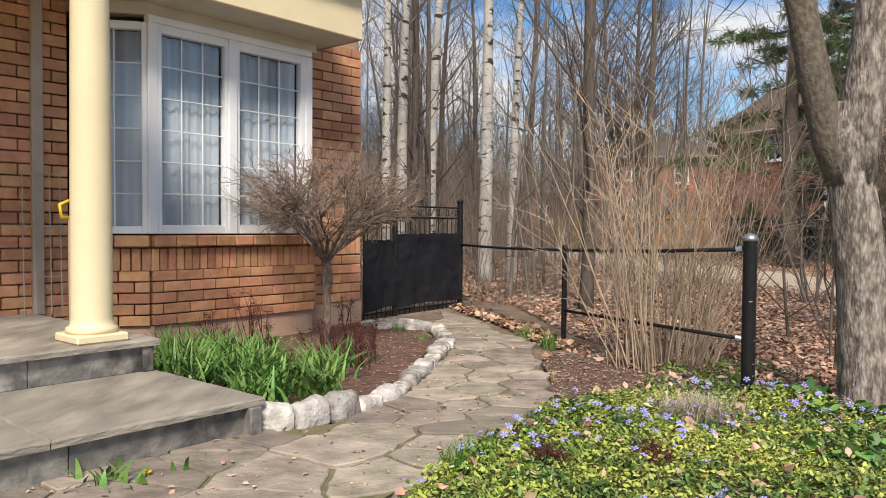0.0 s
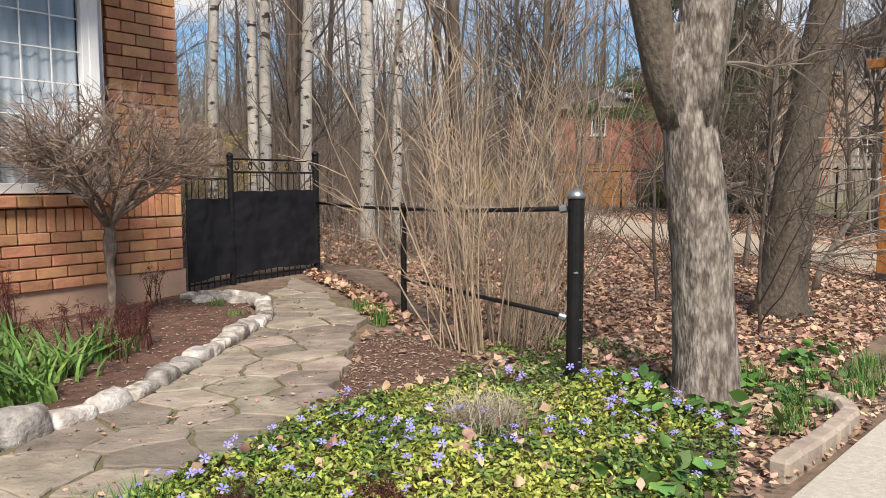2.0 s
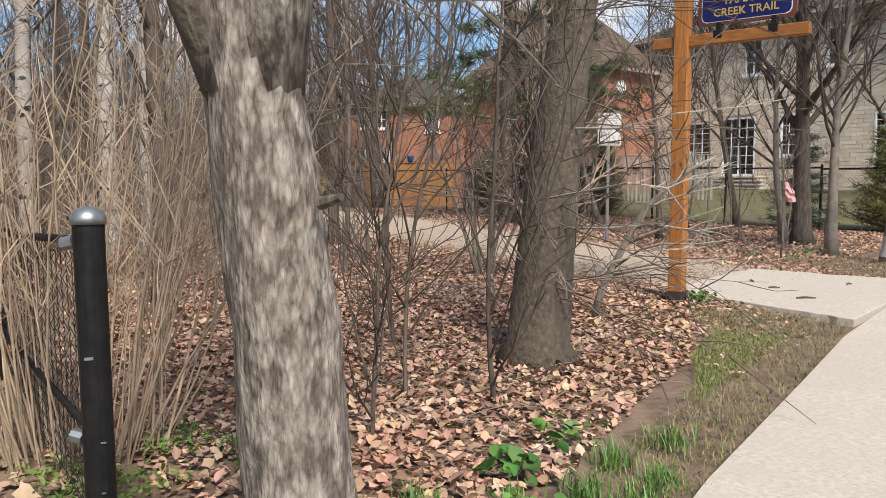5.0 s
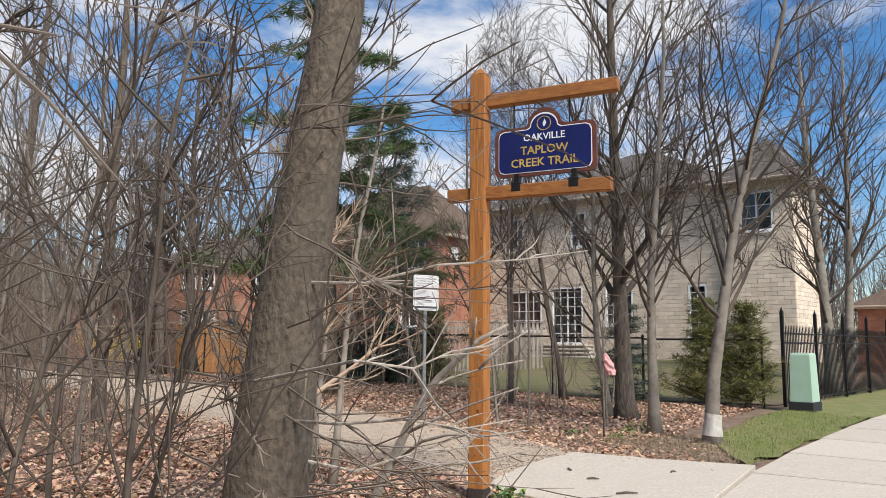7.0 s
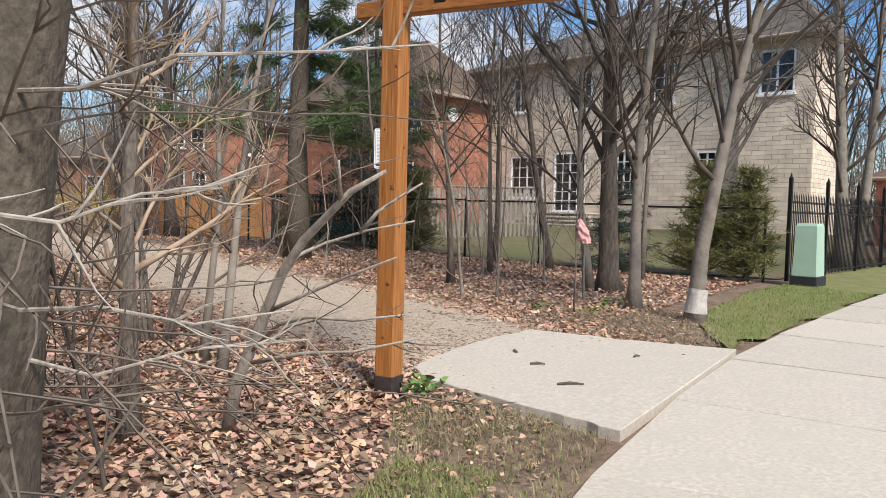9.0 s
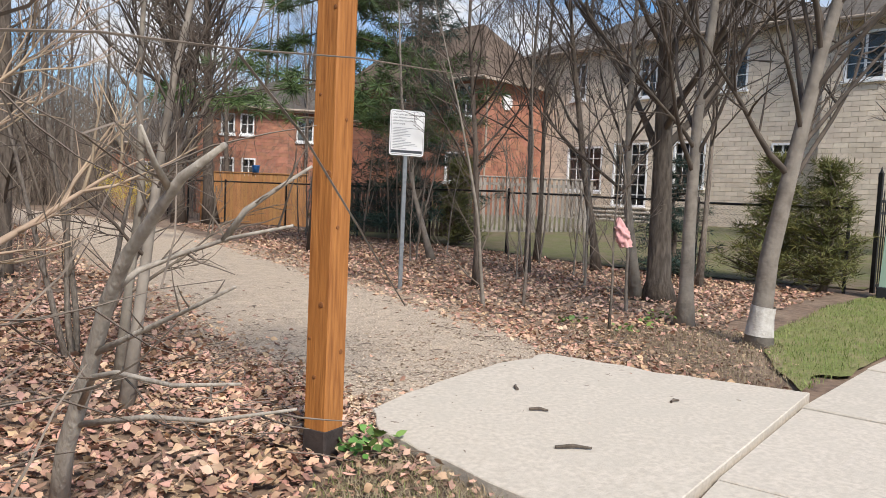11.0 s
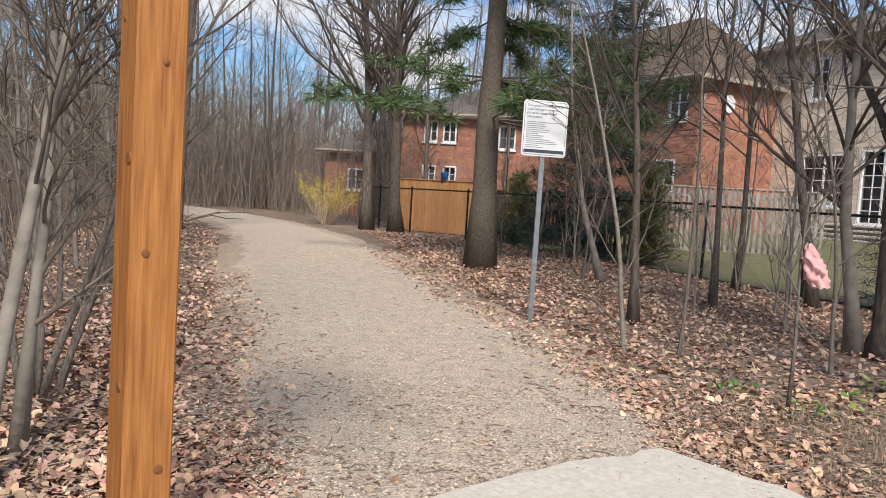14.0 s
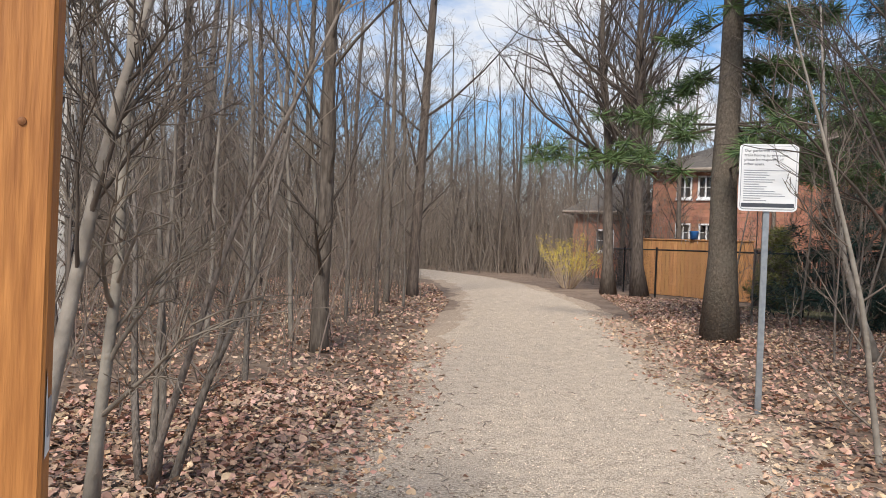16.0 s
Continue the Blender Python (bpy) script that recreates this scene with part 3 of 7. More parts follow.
def build_flags():
    root = thing("flagstone_path", "irregular grey-brown flagstones with mossy soil joints", "path", kind="structure")
    part("joint_soil", MB().add([(x, y, .012) for x, y in FLAG], [tuple(range(len(FLAG)))]), M["joint"], root, "mossy soil in the joints")
    seeds = []
    tries = 0
    while tries < 4000:
        tries += 1
        p = (rnd(-3, 1.5), rnd(1.2, 9.8))
        if inside(p, FLAG) and all(math.hypot((p[0] - q[0]) * .8, (p[1] - q[1]) * 1.45) > 0.2 + .24 * abs(math.sin(q[0] * 7 + q[1] * 5)) for q in seeds):
            seeds.append(p)
    guard = [(p[0] * 1.0, p[1]) for p in seeds]
    for line, off in ((FLAG_L, -0.26), (FLAG_R, 0.26)):
        for p in resample(line, 34):
            guard.append((p[0] + off, p[1] + rnd(-.05, .05)))
    for ring in voronoi(FLAG, guard, 0.028)[:len(seeds)]:
        fine = []
        for p, q in zip(ring, ring[1:] + ring[:1]):
            k = max(1, int((q - p).length / 0.07))
            for i in range(k):
                r = p + (q - p) * i / k
                fine.append((r.x + 0.035 * noise.noise(Vector((r.x * 8, r.y * 8, 2))), r.y + 0.035 * noise.noise(Vector((r.x * 8, r.y * 8, 8)))))
        h = rnd(0.02, 0.034)
        part("flagstone", MB().prism(fine, -0.06, h, 0.007), M["flag"], root)


build_flags()


# ---------------------------------------------------------------- the brick house beside the path
def window_unit(parent_mat, w, h, cols, rows, name, label, jamb=0.06, sash=0.045, curtain=True, depth=0.09, kind="structure", group=""):
    """A window in its own plane: x across, y out, z up from its lower corner."""
    root = tagged(new(name), label, "window", group, kind)
    root.matrix_basis = parent_mat
    fr = MB()
    fr.box((jamb / 2, 0, h / 2), (jamb, depth, h), bevel=.006).box((w - jamb / 2, 0, h / 2), (jamb, depth, h), bevel=.006)
    fr.box((w / 2, 0, jamb / 2), (w - 2 * jamb, depth, jamb), bevel=.006).box((w / 2, 0, h - jamb / 2), (w - 2 * jamb, depth, jamb), bevel=.006)
    part("window_frame", fr, M["white"], root)
    iw, ih = w - 2 * jamb, h - 2 * jamb
    g = MB().add([(jamb, -.012, jamb), (w - jamb, -.012, jamb), (w - jamb, -.012, h - jamb), (jamb, -.012, h - jamb)], [(3, 2, 1, 0)])
    pane = part("pane", g, M["glass"], root)
    pane.visible_shadow = False
    for i in range(1, cols):
        part("muntin", MB().box((jamb + iw * i / cols, -.002, h / 2), (.014, .012, ih), bevel=.003), M["white"], root)
    for j in range(1, rows):
        part("muntin", MB().box((w / 2, -.0035, jamb + ih * j / rows), (iw, .011, .014), bevel=.003), M["white"], root)
    if curtain:
        c = MB()
        nfold = max(6, int(iw / .035))
        for i in range(nfold + 1):
            x = jamb + iw * i / nfold
            y = -.07 + .016 * math.sin(i * 1.9) + .012 * math.sin(i * .7)
            c.v += [(x, y, jamb), (x, y, h - jamb)]
        for i in range(nfold):
            c.f.append((2 * i, 2 * i + 2, 2 * i + 3, 2 * i + 1))
        part("curtain", c, M["curtain"], root, "pale sheer curtain in folds", smooth=True)
    # board close behind the curtain, the room's shade put into its colour
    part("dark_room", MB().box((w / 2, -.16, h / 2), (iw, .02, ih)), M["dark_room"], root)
    return root


BRICK_MESHES = []


def brick_mesh(l, h, k):
    mb = MB().box((0, 0, 0), (l, .1, h), bevel=.006)
    mb.v = [(x + .004 * noise.noise(Vector((x * 9 + k, z * 20, k))), y + .006 * noise.noise(Vector((x * 13, z * 15 + k, 3))), z + .003 * noise.noise(Vector((x * 7, y, k * 2)))) for x, y, z in mb.v]
    me = mb.mesh("brick")
    me.materials.append(M["brick"])
    return me


def brick_face(parent, a, b, z0, z1, course, length, budget):
    """Courses of separate bricks on the face from a to b (house s, d), their fronts 8 mm proud of the joints."""
    va, vb = H(a[0], a[1], 0), H(b[0], b[1], 0)
    run = (vb - va).length
    ang = math.atan2(vb.y - va.y, vb.x - va.x)
    kinds = [brick_mesh(length - .012, course - .012, k) for k in range(4)]
    n = int(round((z1 - z0) / course))
    left = MB()
    for j in range(n):
        z = z0 + (j + .5) * course
        x = -(length / 2 if j % 2 else 0)
        while x < run - .02:
            l0, l1 = max(0, x), min(run, x + length)
            x += length
            if l1 - l0 < .05:
                continue
            c = va + (vb - va).normalized() * ((l0 + l1) / 2)
            m = Matrix.Translation((c.x, c.y, z)) @ Matrix.Rotation(ang, 4, "Z")
            if len(BRICK_MESHES) < budget:
                if abs(l1 - l0 - length) < .01:
                    me = kinds[(j * 7 + int(x * 13)) % 4]
                else:
                    me = brick_mesh(l1 - l0 - .012, course - .012, 1)
                part("brick", me, M["brick"], parent, m=m)
                BRICK_MESHES.append(me)
            else:
                left.box((0, 0, 0), (l1 - l0 - .012, .1, course - .012), m, .006)
    if left.v:
        tagged(part("brickwork", left, M["brick"], parent), kind="stuff")


def build_house():
    front = thing("wall_front", "orange-brown clay brick house wall with a soldier course over a parged foundation", "wall", kind="structure")
    core = MB()

    def slab(s0, s1, d0, d1, z0, z1, mb=core):
        mb.box(((s0 + s1) / 2, (d0 + d1) / 2, (z0 + z1) / 2), (abs(s1 - s0), abs(d1 - d0), z1 - z0), HM)

    slab(0.01, 0.86, -.3, -.06, 0, 5.8)                    # pier
    slab(0.86, 3.95, -.3, -.06, 0, 1.1)
    slab(0.86, 3.95, -.3, -.06, 3.26, 5.8)
    slab(3.95, 9.0, -.3, -.06, 0, 5.8)
    slab(0.01, .25, -8, -.3, 0, 5.8)
    slab(8.8, 9.0, -8, -.3, 0, 5.8)
    slab(0.01, 9.0, -8.2, -8, 0, 5.8)
    part("wall_core", core, M["mortar"], front)
    bay = MB()
    plan = [(1.13, .30), (3.07, .30), (3.55, -.06), (3.55, -.28), (0.88, -.28), (0.88, -.06)]
    bay.prism([tuple(H(s, d, 0).xy) for s, d in plan], 0.0, 1.06)
    part("bay_core", bay, M["mortar"], front)
    # parged foundation, a little behind the brick face
    f = MB()
    f.prism([tuple(H(s, d, 0).xy) for s, d in [(1.1, .345), (3.09, .345), (3.6, -.03), (3.6, -.2), (.86, -.2), (.86, -.02)]], -.1, .29)
    f.prism([tuple(H(s, d, 0).xy) for s, d in [(-.03, -.012), (.87, -.012), (.87, -.2), (-.03, -.2)]], -.1, .30)
    part("foundation", f, M["parge"], front)
    # rowlock sill and soldier course of the bay
    corners = [(1.1, .38), (3.11, .38), (3.62, -.02)]
    ret = (1.1, .38), (.84, -.02)
    for (a, b) in ((corners[0], corners[1]), (corners[1], corners[2]), (ret[1], ret[0])):
        va, vb = H(*a, 0), H(*b, 0)
        run, ang = (vb - va).length, math.atan2(vb.y - va.y, vb.x - va.x)
        dirn = (vb - va).normalized()
        k = max(2, int(run / .085))
        for i in range(k):
            c = va + dirn * run * (i + .5) / k
            m = Matrix.Translation((c.x, c.y, 0)) @ Matrix.Rotation(ang, 4, "Z")
            part("soldier_brick", MB().box((0, -.045 * (1 if b[0] > a[0] else 1), .935), (run / k - .012, .1, .215), m, .006), M["brick"], front)
        k = max(2, int(run / .22))
        for i in range(k):
            c = va + dirn * run * (i + .5) / k
            m = Matrix.Translation((c.x, c.y, 0)) @ Matrix.Rotation(ang, 4, "Z")
            part("sill_brick", MB().box((0, 0, 1.115), (run / k - .01, .17, .11), m, .012), M["brick"], front)
    brick_face(front, (1.1, .335), (3.09, .335), .29, .83, .108, .29, 300)
    brick_face(front, (3.09, .335), (3.6, -.05), .29, .83, .108, .29, 300)
    brick_face(front, (.86, -.05), (1.1, .335), .29, .83, .108, .25, 300)
    brick_face(front, (0.0, -.045), (.84, -.045), .30, .90, .12, .33, 300)
    k = 10
    for i in range(k):
        part("soldier_brick", MB().box((.84 * (i + .5) / k, -.045, 1.03), (.84 / k - .012, .1, .235), HM, .006), M["brick"], front)
    brick_face(front, (0.0, -.045), (.84, -.045), 1.15, 3.55, .12, .33, 300)
    brick_face(front, (3.72, -.045), (6.0, -.045), .3, 3.3, .108, .29, 300)
    # bay window
    z0, z1 = 1.185, 3.2
    rot = lambda a, b: math.degrees(math.atan2(b.y - a.y, b.x - a.x))
    g = "bay window sashes"
    a, b = H(2.22, .36, z0), H(3.09, .36, z0)
    window_unit(Matrix.Translation(a) @ pose(0, 0, 0, 0, 0, rot(a, b) + 0), (b - a).length, z1 - z0, 3, 6, "window_1", "white vinyl bay window sash with a muntin grid and sheer curtains", .085, group=g)
    a, b = H(1.22, .36, z0), H(2.22, .36, z0)
    window_unit(Matrix.Translation(a) @ pose(0, 0, 0, 0, 0, rot(a, b)), (b - a).length, z1 - z0, 3, 6, "window_2", "white vinyl bay window sash with a muntin grid and sheer curtains", .095, group=g)
    a, b = H(3.1, .36, z0), H(3.62, -.03, z0)
    window_unit(Matrix.Translation(a) @ pose(0, 0, 0, 0, 0, rot(a, b)), (b - a).length, z1 - z0, 2, 6, "window_3", "white angled side sash of the bay window", .075, group=g)
    a, b = H(.9, -.03, z0), H(1.2, .36, z0)
    window_unit(Matrix.Translation(a) @ pose(0, 0, 0, 0, 0, rot(a, b)), (b - a).length, z1 - z0, 1, 6, "window_4", "white angled return sash of the bay window", .06, group=g)
    posts = thing("trim_bay", "white corner boards of the bay window", "trim", kind="structure")
    for s, d in ((3.1, .37), (1.2, .37), (2.22, .385)):
        p = H(s, d, 0)
        part("corner_board", MB().box((s, d, (z0 + z1) / 2), (.1, .09, z1 - z0), HM, .008), M["white"], posts)
    part("head_board", MB().box((2.16, .38, 3.235), (1.98, .1, .07), HM, .008), M["white"], posts)
    part("frieze", MB().prism([tuple(H(s, d, 0).xy) for s, d in [(1.08, .4), (3.12, .4), (3.66, -.02), (3.66, -.1), (.84, -.1), (.84, -.02)]], 3.27, 3.38), M["soffit"], posts)
    # eave: soffit, fascia, gutter, roof
    eave = thing("roof_eave", "cream-painted eave with fascia and soffit", "eave", kind="structure")
    part("soffit", MB().box((4.6, .4, 3.395), (7.5, .98, .03), HM), M["soffit"], eave)
    part("fascia", MB().box((4.6, .9, 3.62), (7.5, .05, .48), HM, .01), M["cream"], eave)
    part("end_fascia", MB().box((.86, .42, 3.62), (.05, .91, .48), HM, .01), M["cream"], eave)
    part("lean_to_roof", MB().box((4.6, .45, 3.90), (7.6, 1.2, .05), HM), M["roof"], eave)
    rf = MB()
    r0 = [H(-.5, .5, 5.8), H(9.5, .5, 5.8), H(9.5, -8.6, 5.8), H(-.5, -8.6, 5.8), H(3.2, -4, 8.2), H(5.8, -4, 8.2)]
    rf.add(r0, [(0, 1, 5, 4), (1, 2, 5), (2, 3, 4, 5), (3, 0, 4), (3, 2, 1, 0)])
    solo("roof_house", rf, M["roof"], "dark shingled hip roof of the brick house", "roof", kind="structure")
    # trim board and trellis by the porch
    solo("trim_board", MB().box((4.0, .02, 1.9), (.1, .06, 2.9), HM, .01), M["trim_tan"], "taupe vertical trim board on the brick", "trim", kind="structure")
    tr = thing("trellis", "thin rusty iron garden trellis leaning on the brick", "trellis", H(4.0, .14, .47))
    for s in (3.84, 3.93, 4.06, 4.16):
        part("rod", MB().tube([H(s, .14, .0) + Vector((0, 0, .46)) - H(4.0, .14, .47), H(s, .1, 1.74) - H(4.0, .14, .47)], [.006, .006], 6), M["trim_tan"], tr)
    for z in (.8, 1.25, 1.72):
        part("cross_rod", MB().tube([H(3.82, .125, z) - H(4.0, .14, .47), H(4.18, .125, z) - H(4.0, .14, .47)], [.005, .005], 6), M["trim_tan"], tr)


build_house()


def lathe(mb, profile, centre, sides=24):
    o = len(mb.v)
    for r, z in profile:
        for k in range(sides):
            w = 2 * math.pi * k / sides
            mb.v.append((centre[0] + r * math.cos(w), centre[1] + r * math.sin(w), centre[2] + z))
    for i in range(len(profile) - 1):
        for k in range(sides):
            k2 = (k + 1) % sides
            mb.f.append((o + i * sides + k, o + i * sides + k2, o + (i + 1) * sides + k2, o + (i + 1) * sides + k))
    mb.f.append(tuple(o + k for k in range(sides))[::-1])
    mb.f.append(tuple(o + (len(profile) - 1) * sides + k for k in range(sides)))
    return mb


def build_porch():
    root = thing("porch_steps", "two broad porch steps with split slate treads and dark stone risers", "steps", kind="structure")

    def tread(s0, s1, d0, d1, z, rows=1):
        cuts = [s0, s0 + (s1 - s0) * .3, s0 + (s1 - s0) * .62, s1]
        for a, b in zip(cuts, cuts[1:]):
            ring = []
            for p, q in (((a + .004, d1), (b - .004, d1)), ((b - .004, d1), (b - .004, d0)), ((b - .004, d0), (a + .004, d0)), ((a + .004, d0), (a + .004, d1))):
                for k in range(8):
                    s, d = p[0] + (q[0] - p[0]) * k / 8, p[1] + (q[1] - p[1]) * k / 8
                    w = .012 * noise.noise(Vector((s * 9, d * 9, z)))
                    ring.append(tuple(H(s + (w if k else 0), d + (w if k else 0), 0).xy))
            part("tread", MB().prism(ring, z - .045, z, .012), M["slate"], root)

    tread(4.03, 8.2, 1.9, 3.44, .236)
    tread(4.02, 8.2, -.06, 2.2, .465)
    for z0, z1, d, s0 in ((-.05, .19, 3.39, 4.08), (.236, .42, 2.15, 4.07)):
        s = s0
        while s < 8.1:
            l = rnd(.55, 1.15)
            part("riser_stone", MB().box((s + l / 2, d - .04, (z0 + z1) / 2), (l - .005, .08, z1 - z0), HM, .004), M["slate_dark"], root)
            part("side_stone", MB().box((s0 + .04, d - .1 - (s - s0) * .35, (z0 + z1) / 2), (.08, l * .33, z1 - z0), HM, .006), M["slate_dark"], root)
            s += l
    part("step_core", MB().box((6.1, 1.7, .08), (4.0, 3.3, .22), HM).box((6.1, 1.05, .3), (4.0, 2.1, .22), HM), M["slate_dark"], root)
    c = H(4.40, 1.95, .465)
    col = thing("porch_column", "cream-painted round porch column on a square moulded plinth", "column", c)
    part("plinth", MB().box((0, 0, .03), (.36, .36, .06), Matrix.Rotation(math.atan2(U.y, U.x), 4, "Z"), .012), M["cream"], col)
    part("shaft", lathe(MB(), [(.165, .06), (.172, .08), (.165, .1), (.142, .115), (.135, .16), (.135, 1.0), (.13, 1.8), (.12, 2.75), (.12, 2.93)], (0, 0, 0), 32), M["cream"], col, smooth=True)
    b = H(6.2, 1.95, 3.42)
    solo("porch_beam", MB().box((6.2, 1.95, 3.5), (4.2, .3, .24), HM, .01), M["cream"], "cream-painted beam over the porch column", "beam", kind="structure")
    solo("porch_ceiling", MB().box((6.2, 1.45, 3.64), (4.3, 1.6, .05), HM), M["soffit"], "cream boarded porch ceiling", "ceiling", kind="structure")
    y = thing("yellow_tool_handle", "yellow plastic D-shaped tool handle by the porch column", "tool", H(4.42, 1.66, .465))
    hm = Matrix.Rotation(math.atan2(U.y, U.x), 4, "Z")
    part("grip", MB().tube([hm @ Vector(p) for p in ((-.06, 0, .86), (-.07, 0, .95), (0, 0, .98), (.07, 0, .95), (.06, 0, .86), (-.06, 0, .86))], [.014] * 6, 8), M["yellow"], y, smooth=True)
    part("shaft", MB().tube([(0, 0, 0), (0, 0, .86)], [.013, .013], 8), M["trim_tan"], y)


build_porch()


# ---------------------------------------------------------------- trees
def wander(p, d, length, n, bend, rng, up=0.0):
    pts, p, d = [Vector(p)], Vector(p), Vector(d).normalized()
    for _ in range(n):
        d = (d + Vector((rng.uniform(-bend, bend), rng.uniform(-bend, bend), rng.uniform(-bend, bend) + up))).normalized()
        p = p + d * (length / n)
        pts.append(p.copy())
    return pts


def side_dir(d, spread, rng):
    a = d.orthogonal().normalized()
    a.rotate(Matrix.Rotation(rng.uniform(0, 6.283), 3, d))
    return (d * math.cos(spread) + a * math.sin(spread)).normalized()


def tree_meshes(seed, height, r, lean=(0, 0), first=0.35, limbs=16, sub=5, twigs=4, reach=0.3, bend=0.06, up=0.09, trunk_path=None, flare=1.35, sides=10, limb_r=0.42, rise=0.9, lite=False):
    """A bare tree: one mesh for the trunk, one for its limbs and twigs."""
    rng = random.Random(seed)
    tr, br = MB(), MB()
    n = 12
    if trunk_path:
        pts = [Vector(p) for p in trunk_path]
        n = len(pts) - 1
    else:
        pts = [Vector((0, 0, -.1))]
        d = Vector((lean[0], lean[1], 1)).normalized()
        for _ in range(n):
            d = (d + Vector((rng.uniform(-bend, bend), rng.uniform(-bend, bend), 0.02))).normalized()
            pts.append(pts[-1] + d * height / n)
    radii = [r * (1 - .86 * (i / n) ** 1.1) for i in range(n + 1)]
    radii[0] *= flare
    if not trunk_path:
        pts.insert(1, pts[0].lerp(pts[1], .35))
        radii.insert(1, r * 1.06)
        n += 1
    tr.tube(pts, radii, sides)

    def along(P, t):
        k = min(int(t * (len(P) - 1)), len(P) - 2)
        f = t * (len(P) - 1) - k
        return P[k].lerp(P[k + 1], f), (P[k + 1] - P[k]).normalized()

    for i in range(limbs):
        t = first + (1 - first) * ((i + rng.random()) / limbs)
        p, d = along(pts, min(t, .985))
        rr = r * (1 - .86 * t ** 1.1)
        L = height * reach * (1.25 - .75 * t) * rng.uniform(.6, 1.2)
        ld = side_dir(d, rng.uniform(.55, 1.1) * rise, rng)
        ns, nq = (4, 3) if lite else (6, 4)
        lp = wander(p, ld, L, ns, .16, rng, up)
        lr = max(.008, rr * limb_r * rng.uniform(.7, 1.1))
        br.tube(lp, [lr * (1 - .85 * k / ns) for k in range(ns + 1)], 4 if lite else 5, False)
        for _ in range(sub):
            q, qd = along(lp, rng.uniform(.2, .97))
            sp = wander(q, side_dir(qd, rng.uniform(.4, .9), rng), L * rng.uniform(.25, .5), nq, .2, rng, up)
            sr = lr * .38
            br.tube(sp, [max(.0035, sr * (1 - .8 * k / nq)) for k in range(nq + 1)], 3 if lite else 4, False)
            for _ in range(twigs):
                w, wd = along(sp, rng.uniform(.15, 1))
                tp = wander(w, side_dir(wd, rng.uniform(.35, .8), rng), L * rng.uniform(.1, .24), 1 if lite else 2, .22, rng, up)
                br.tube(tp, [max(.003, sr * .4), .0028, .002][:len(tp)], 3, False)
    return tr.mesh("trunk", True), br.mesh("crown", True)


def plant_tree(name, meshes, x, y, bark, twig, label, group="", rz=0.0, scale=1.0, category="tree"):
    t = thing(name, label, category, (x, y, gz(x, y) - .02), group, rz=rz)
    t.scale = (scale,) * 3
    for me, mt, nm in ((meshes[0], bark, "trunk"), (meshes[1], twig, "crown")):
        part(nm, me, mt, t)
    return t


def needles(mb, centre, r, n, length, rng, droop=0.0, flat=0.6):
    """A tuft of thin needle blades."""
    for _ in range(n):
        d = Vector((rng.gauss(0, 1), rng.gauss(0, 1), rng.gauss(0, flat)))
        if d.length < 1e-3:
            continue
        d.normalize()
        p = Vector(centre) + d * rng.uniform(0, r)
        e = p + (d + Vector((0, 0, -droop))).normalized() * length * rng.uniform(.6, 1.2)
        w = d.cross(Vector((rng.gauss(0, 1), rng.gauss(0, 1), rng.gauss(0, 1))))
        w = w.normalized() * length * .045 if w.length > 1e-6 else Vector((.01, 0, 0))
        mb.add([p - w, p + w, e], [(0, 1, 2)])


def conifer(name, x, y, height, r, spread, seed, leaf, bark, label, first=.1, side=None, tuft=.22, whorls=16, per=7, droop=.1, blades=38):
    rng = random.Random(seed)
    t = thing(name, label, "tree", (x, y, gz(x, y) - .02))
    pts = [Vector((0, 0, -.05))] + [Vector((rng.uniform(-.06, .06) * k / 3, rng.uniform(-.06, .06) * k / 3, height * k / 10)) for k in range(1, 11)]
    part("trunk", MB().tube(pts, [r * 1.35] + [r * (1 - .09 * k) for k in range(1, 11)], 12), bark, t, smooth=True)
    br, nd = MB(), MB()
    for i in range(whorls):
        f = first + (1 - first) * (i + rng.random() * .6) / whorls
        for _ in range(per):
            a = rng.uniform(0, 6.283)
            if side is not None and math.cos(a - side) < -.1 and rng.random() < .8:
                continue
            L = spread * (1.05 - f) * rng.uniform(.6, 1.15) / (1.05 - first) + .15
            d = Vector((math.cos(a), math.sin(a), rng.uniform(-.15, .2) - droop))
            p = Vector((0, 0, height * f))
            lp = wander(p, d, L, 4, .1, rng, .03)
            br.tube(lp, [.03 * (1 - f * .7), .022, .016, .01, .005], 4, False)
            k = max(3, int(L / (tuft * .62)))
            for j in range(k):
                q = lp[0].lerp(lp[-1], .22 + .8 * (j + rng.random()) / k)
                q = q + Vector((rng.uniform(-1, 1), rng.uniform(-1, 1), rng.uniform(-.5, .5))) * tuft * .8
                needles(nd, q, tuft * .45, blades, tuft * .8, rng, droop)
    part("crown", br, bark, t)
    part("foliage", nd, leaf, t)
    return t


# ---------------------------------------------------------------- garden fence and gate
def post(name, x, y, h, r, label, cap_mat=None, parent=None, sides=16, round_=True):
    mb = MB().tube([(0, 0, -.1), (0, 0, h)], [r, r], sides)
    t = thing(name, label, "fence post", (x, y, 0))
    part("shaft", mb, M["iron"], t, smooth=False)
    part("cap", lathe(MB(), [(r * 1.12, h - .02), (r * 1.14, h + .005), (r * .8, h + .03), (r * .2, h + .042)], (0, 0, 0), sides), cap_mat or M["iron"], t, smooth=True)
    return t


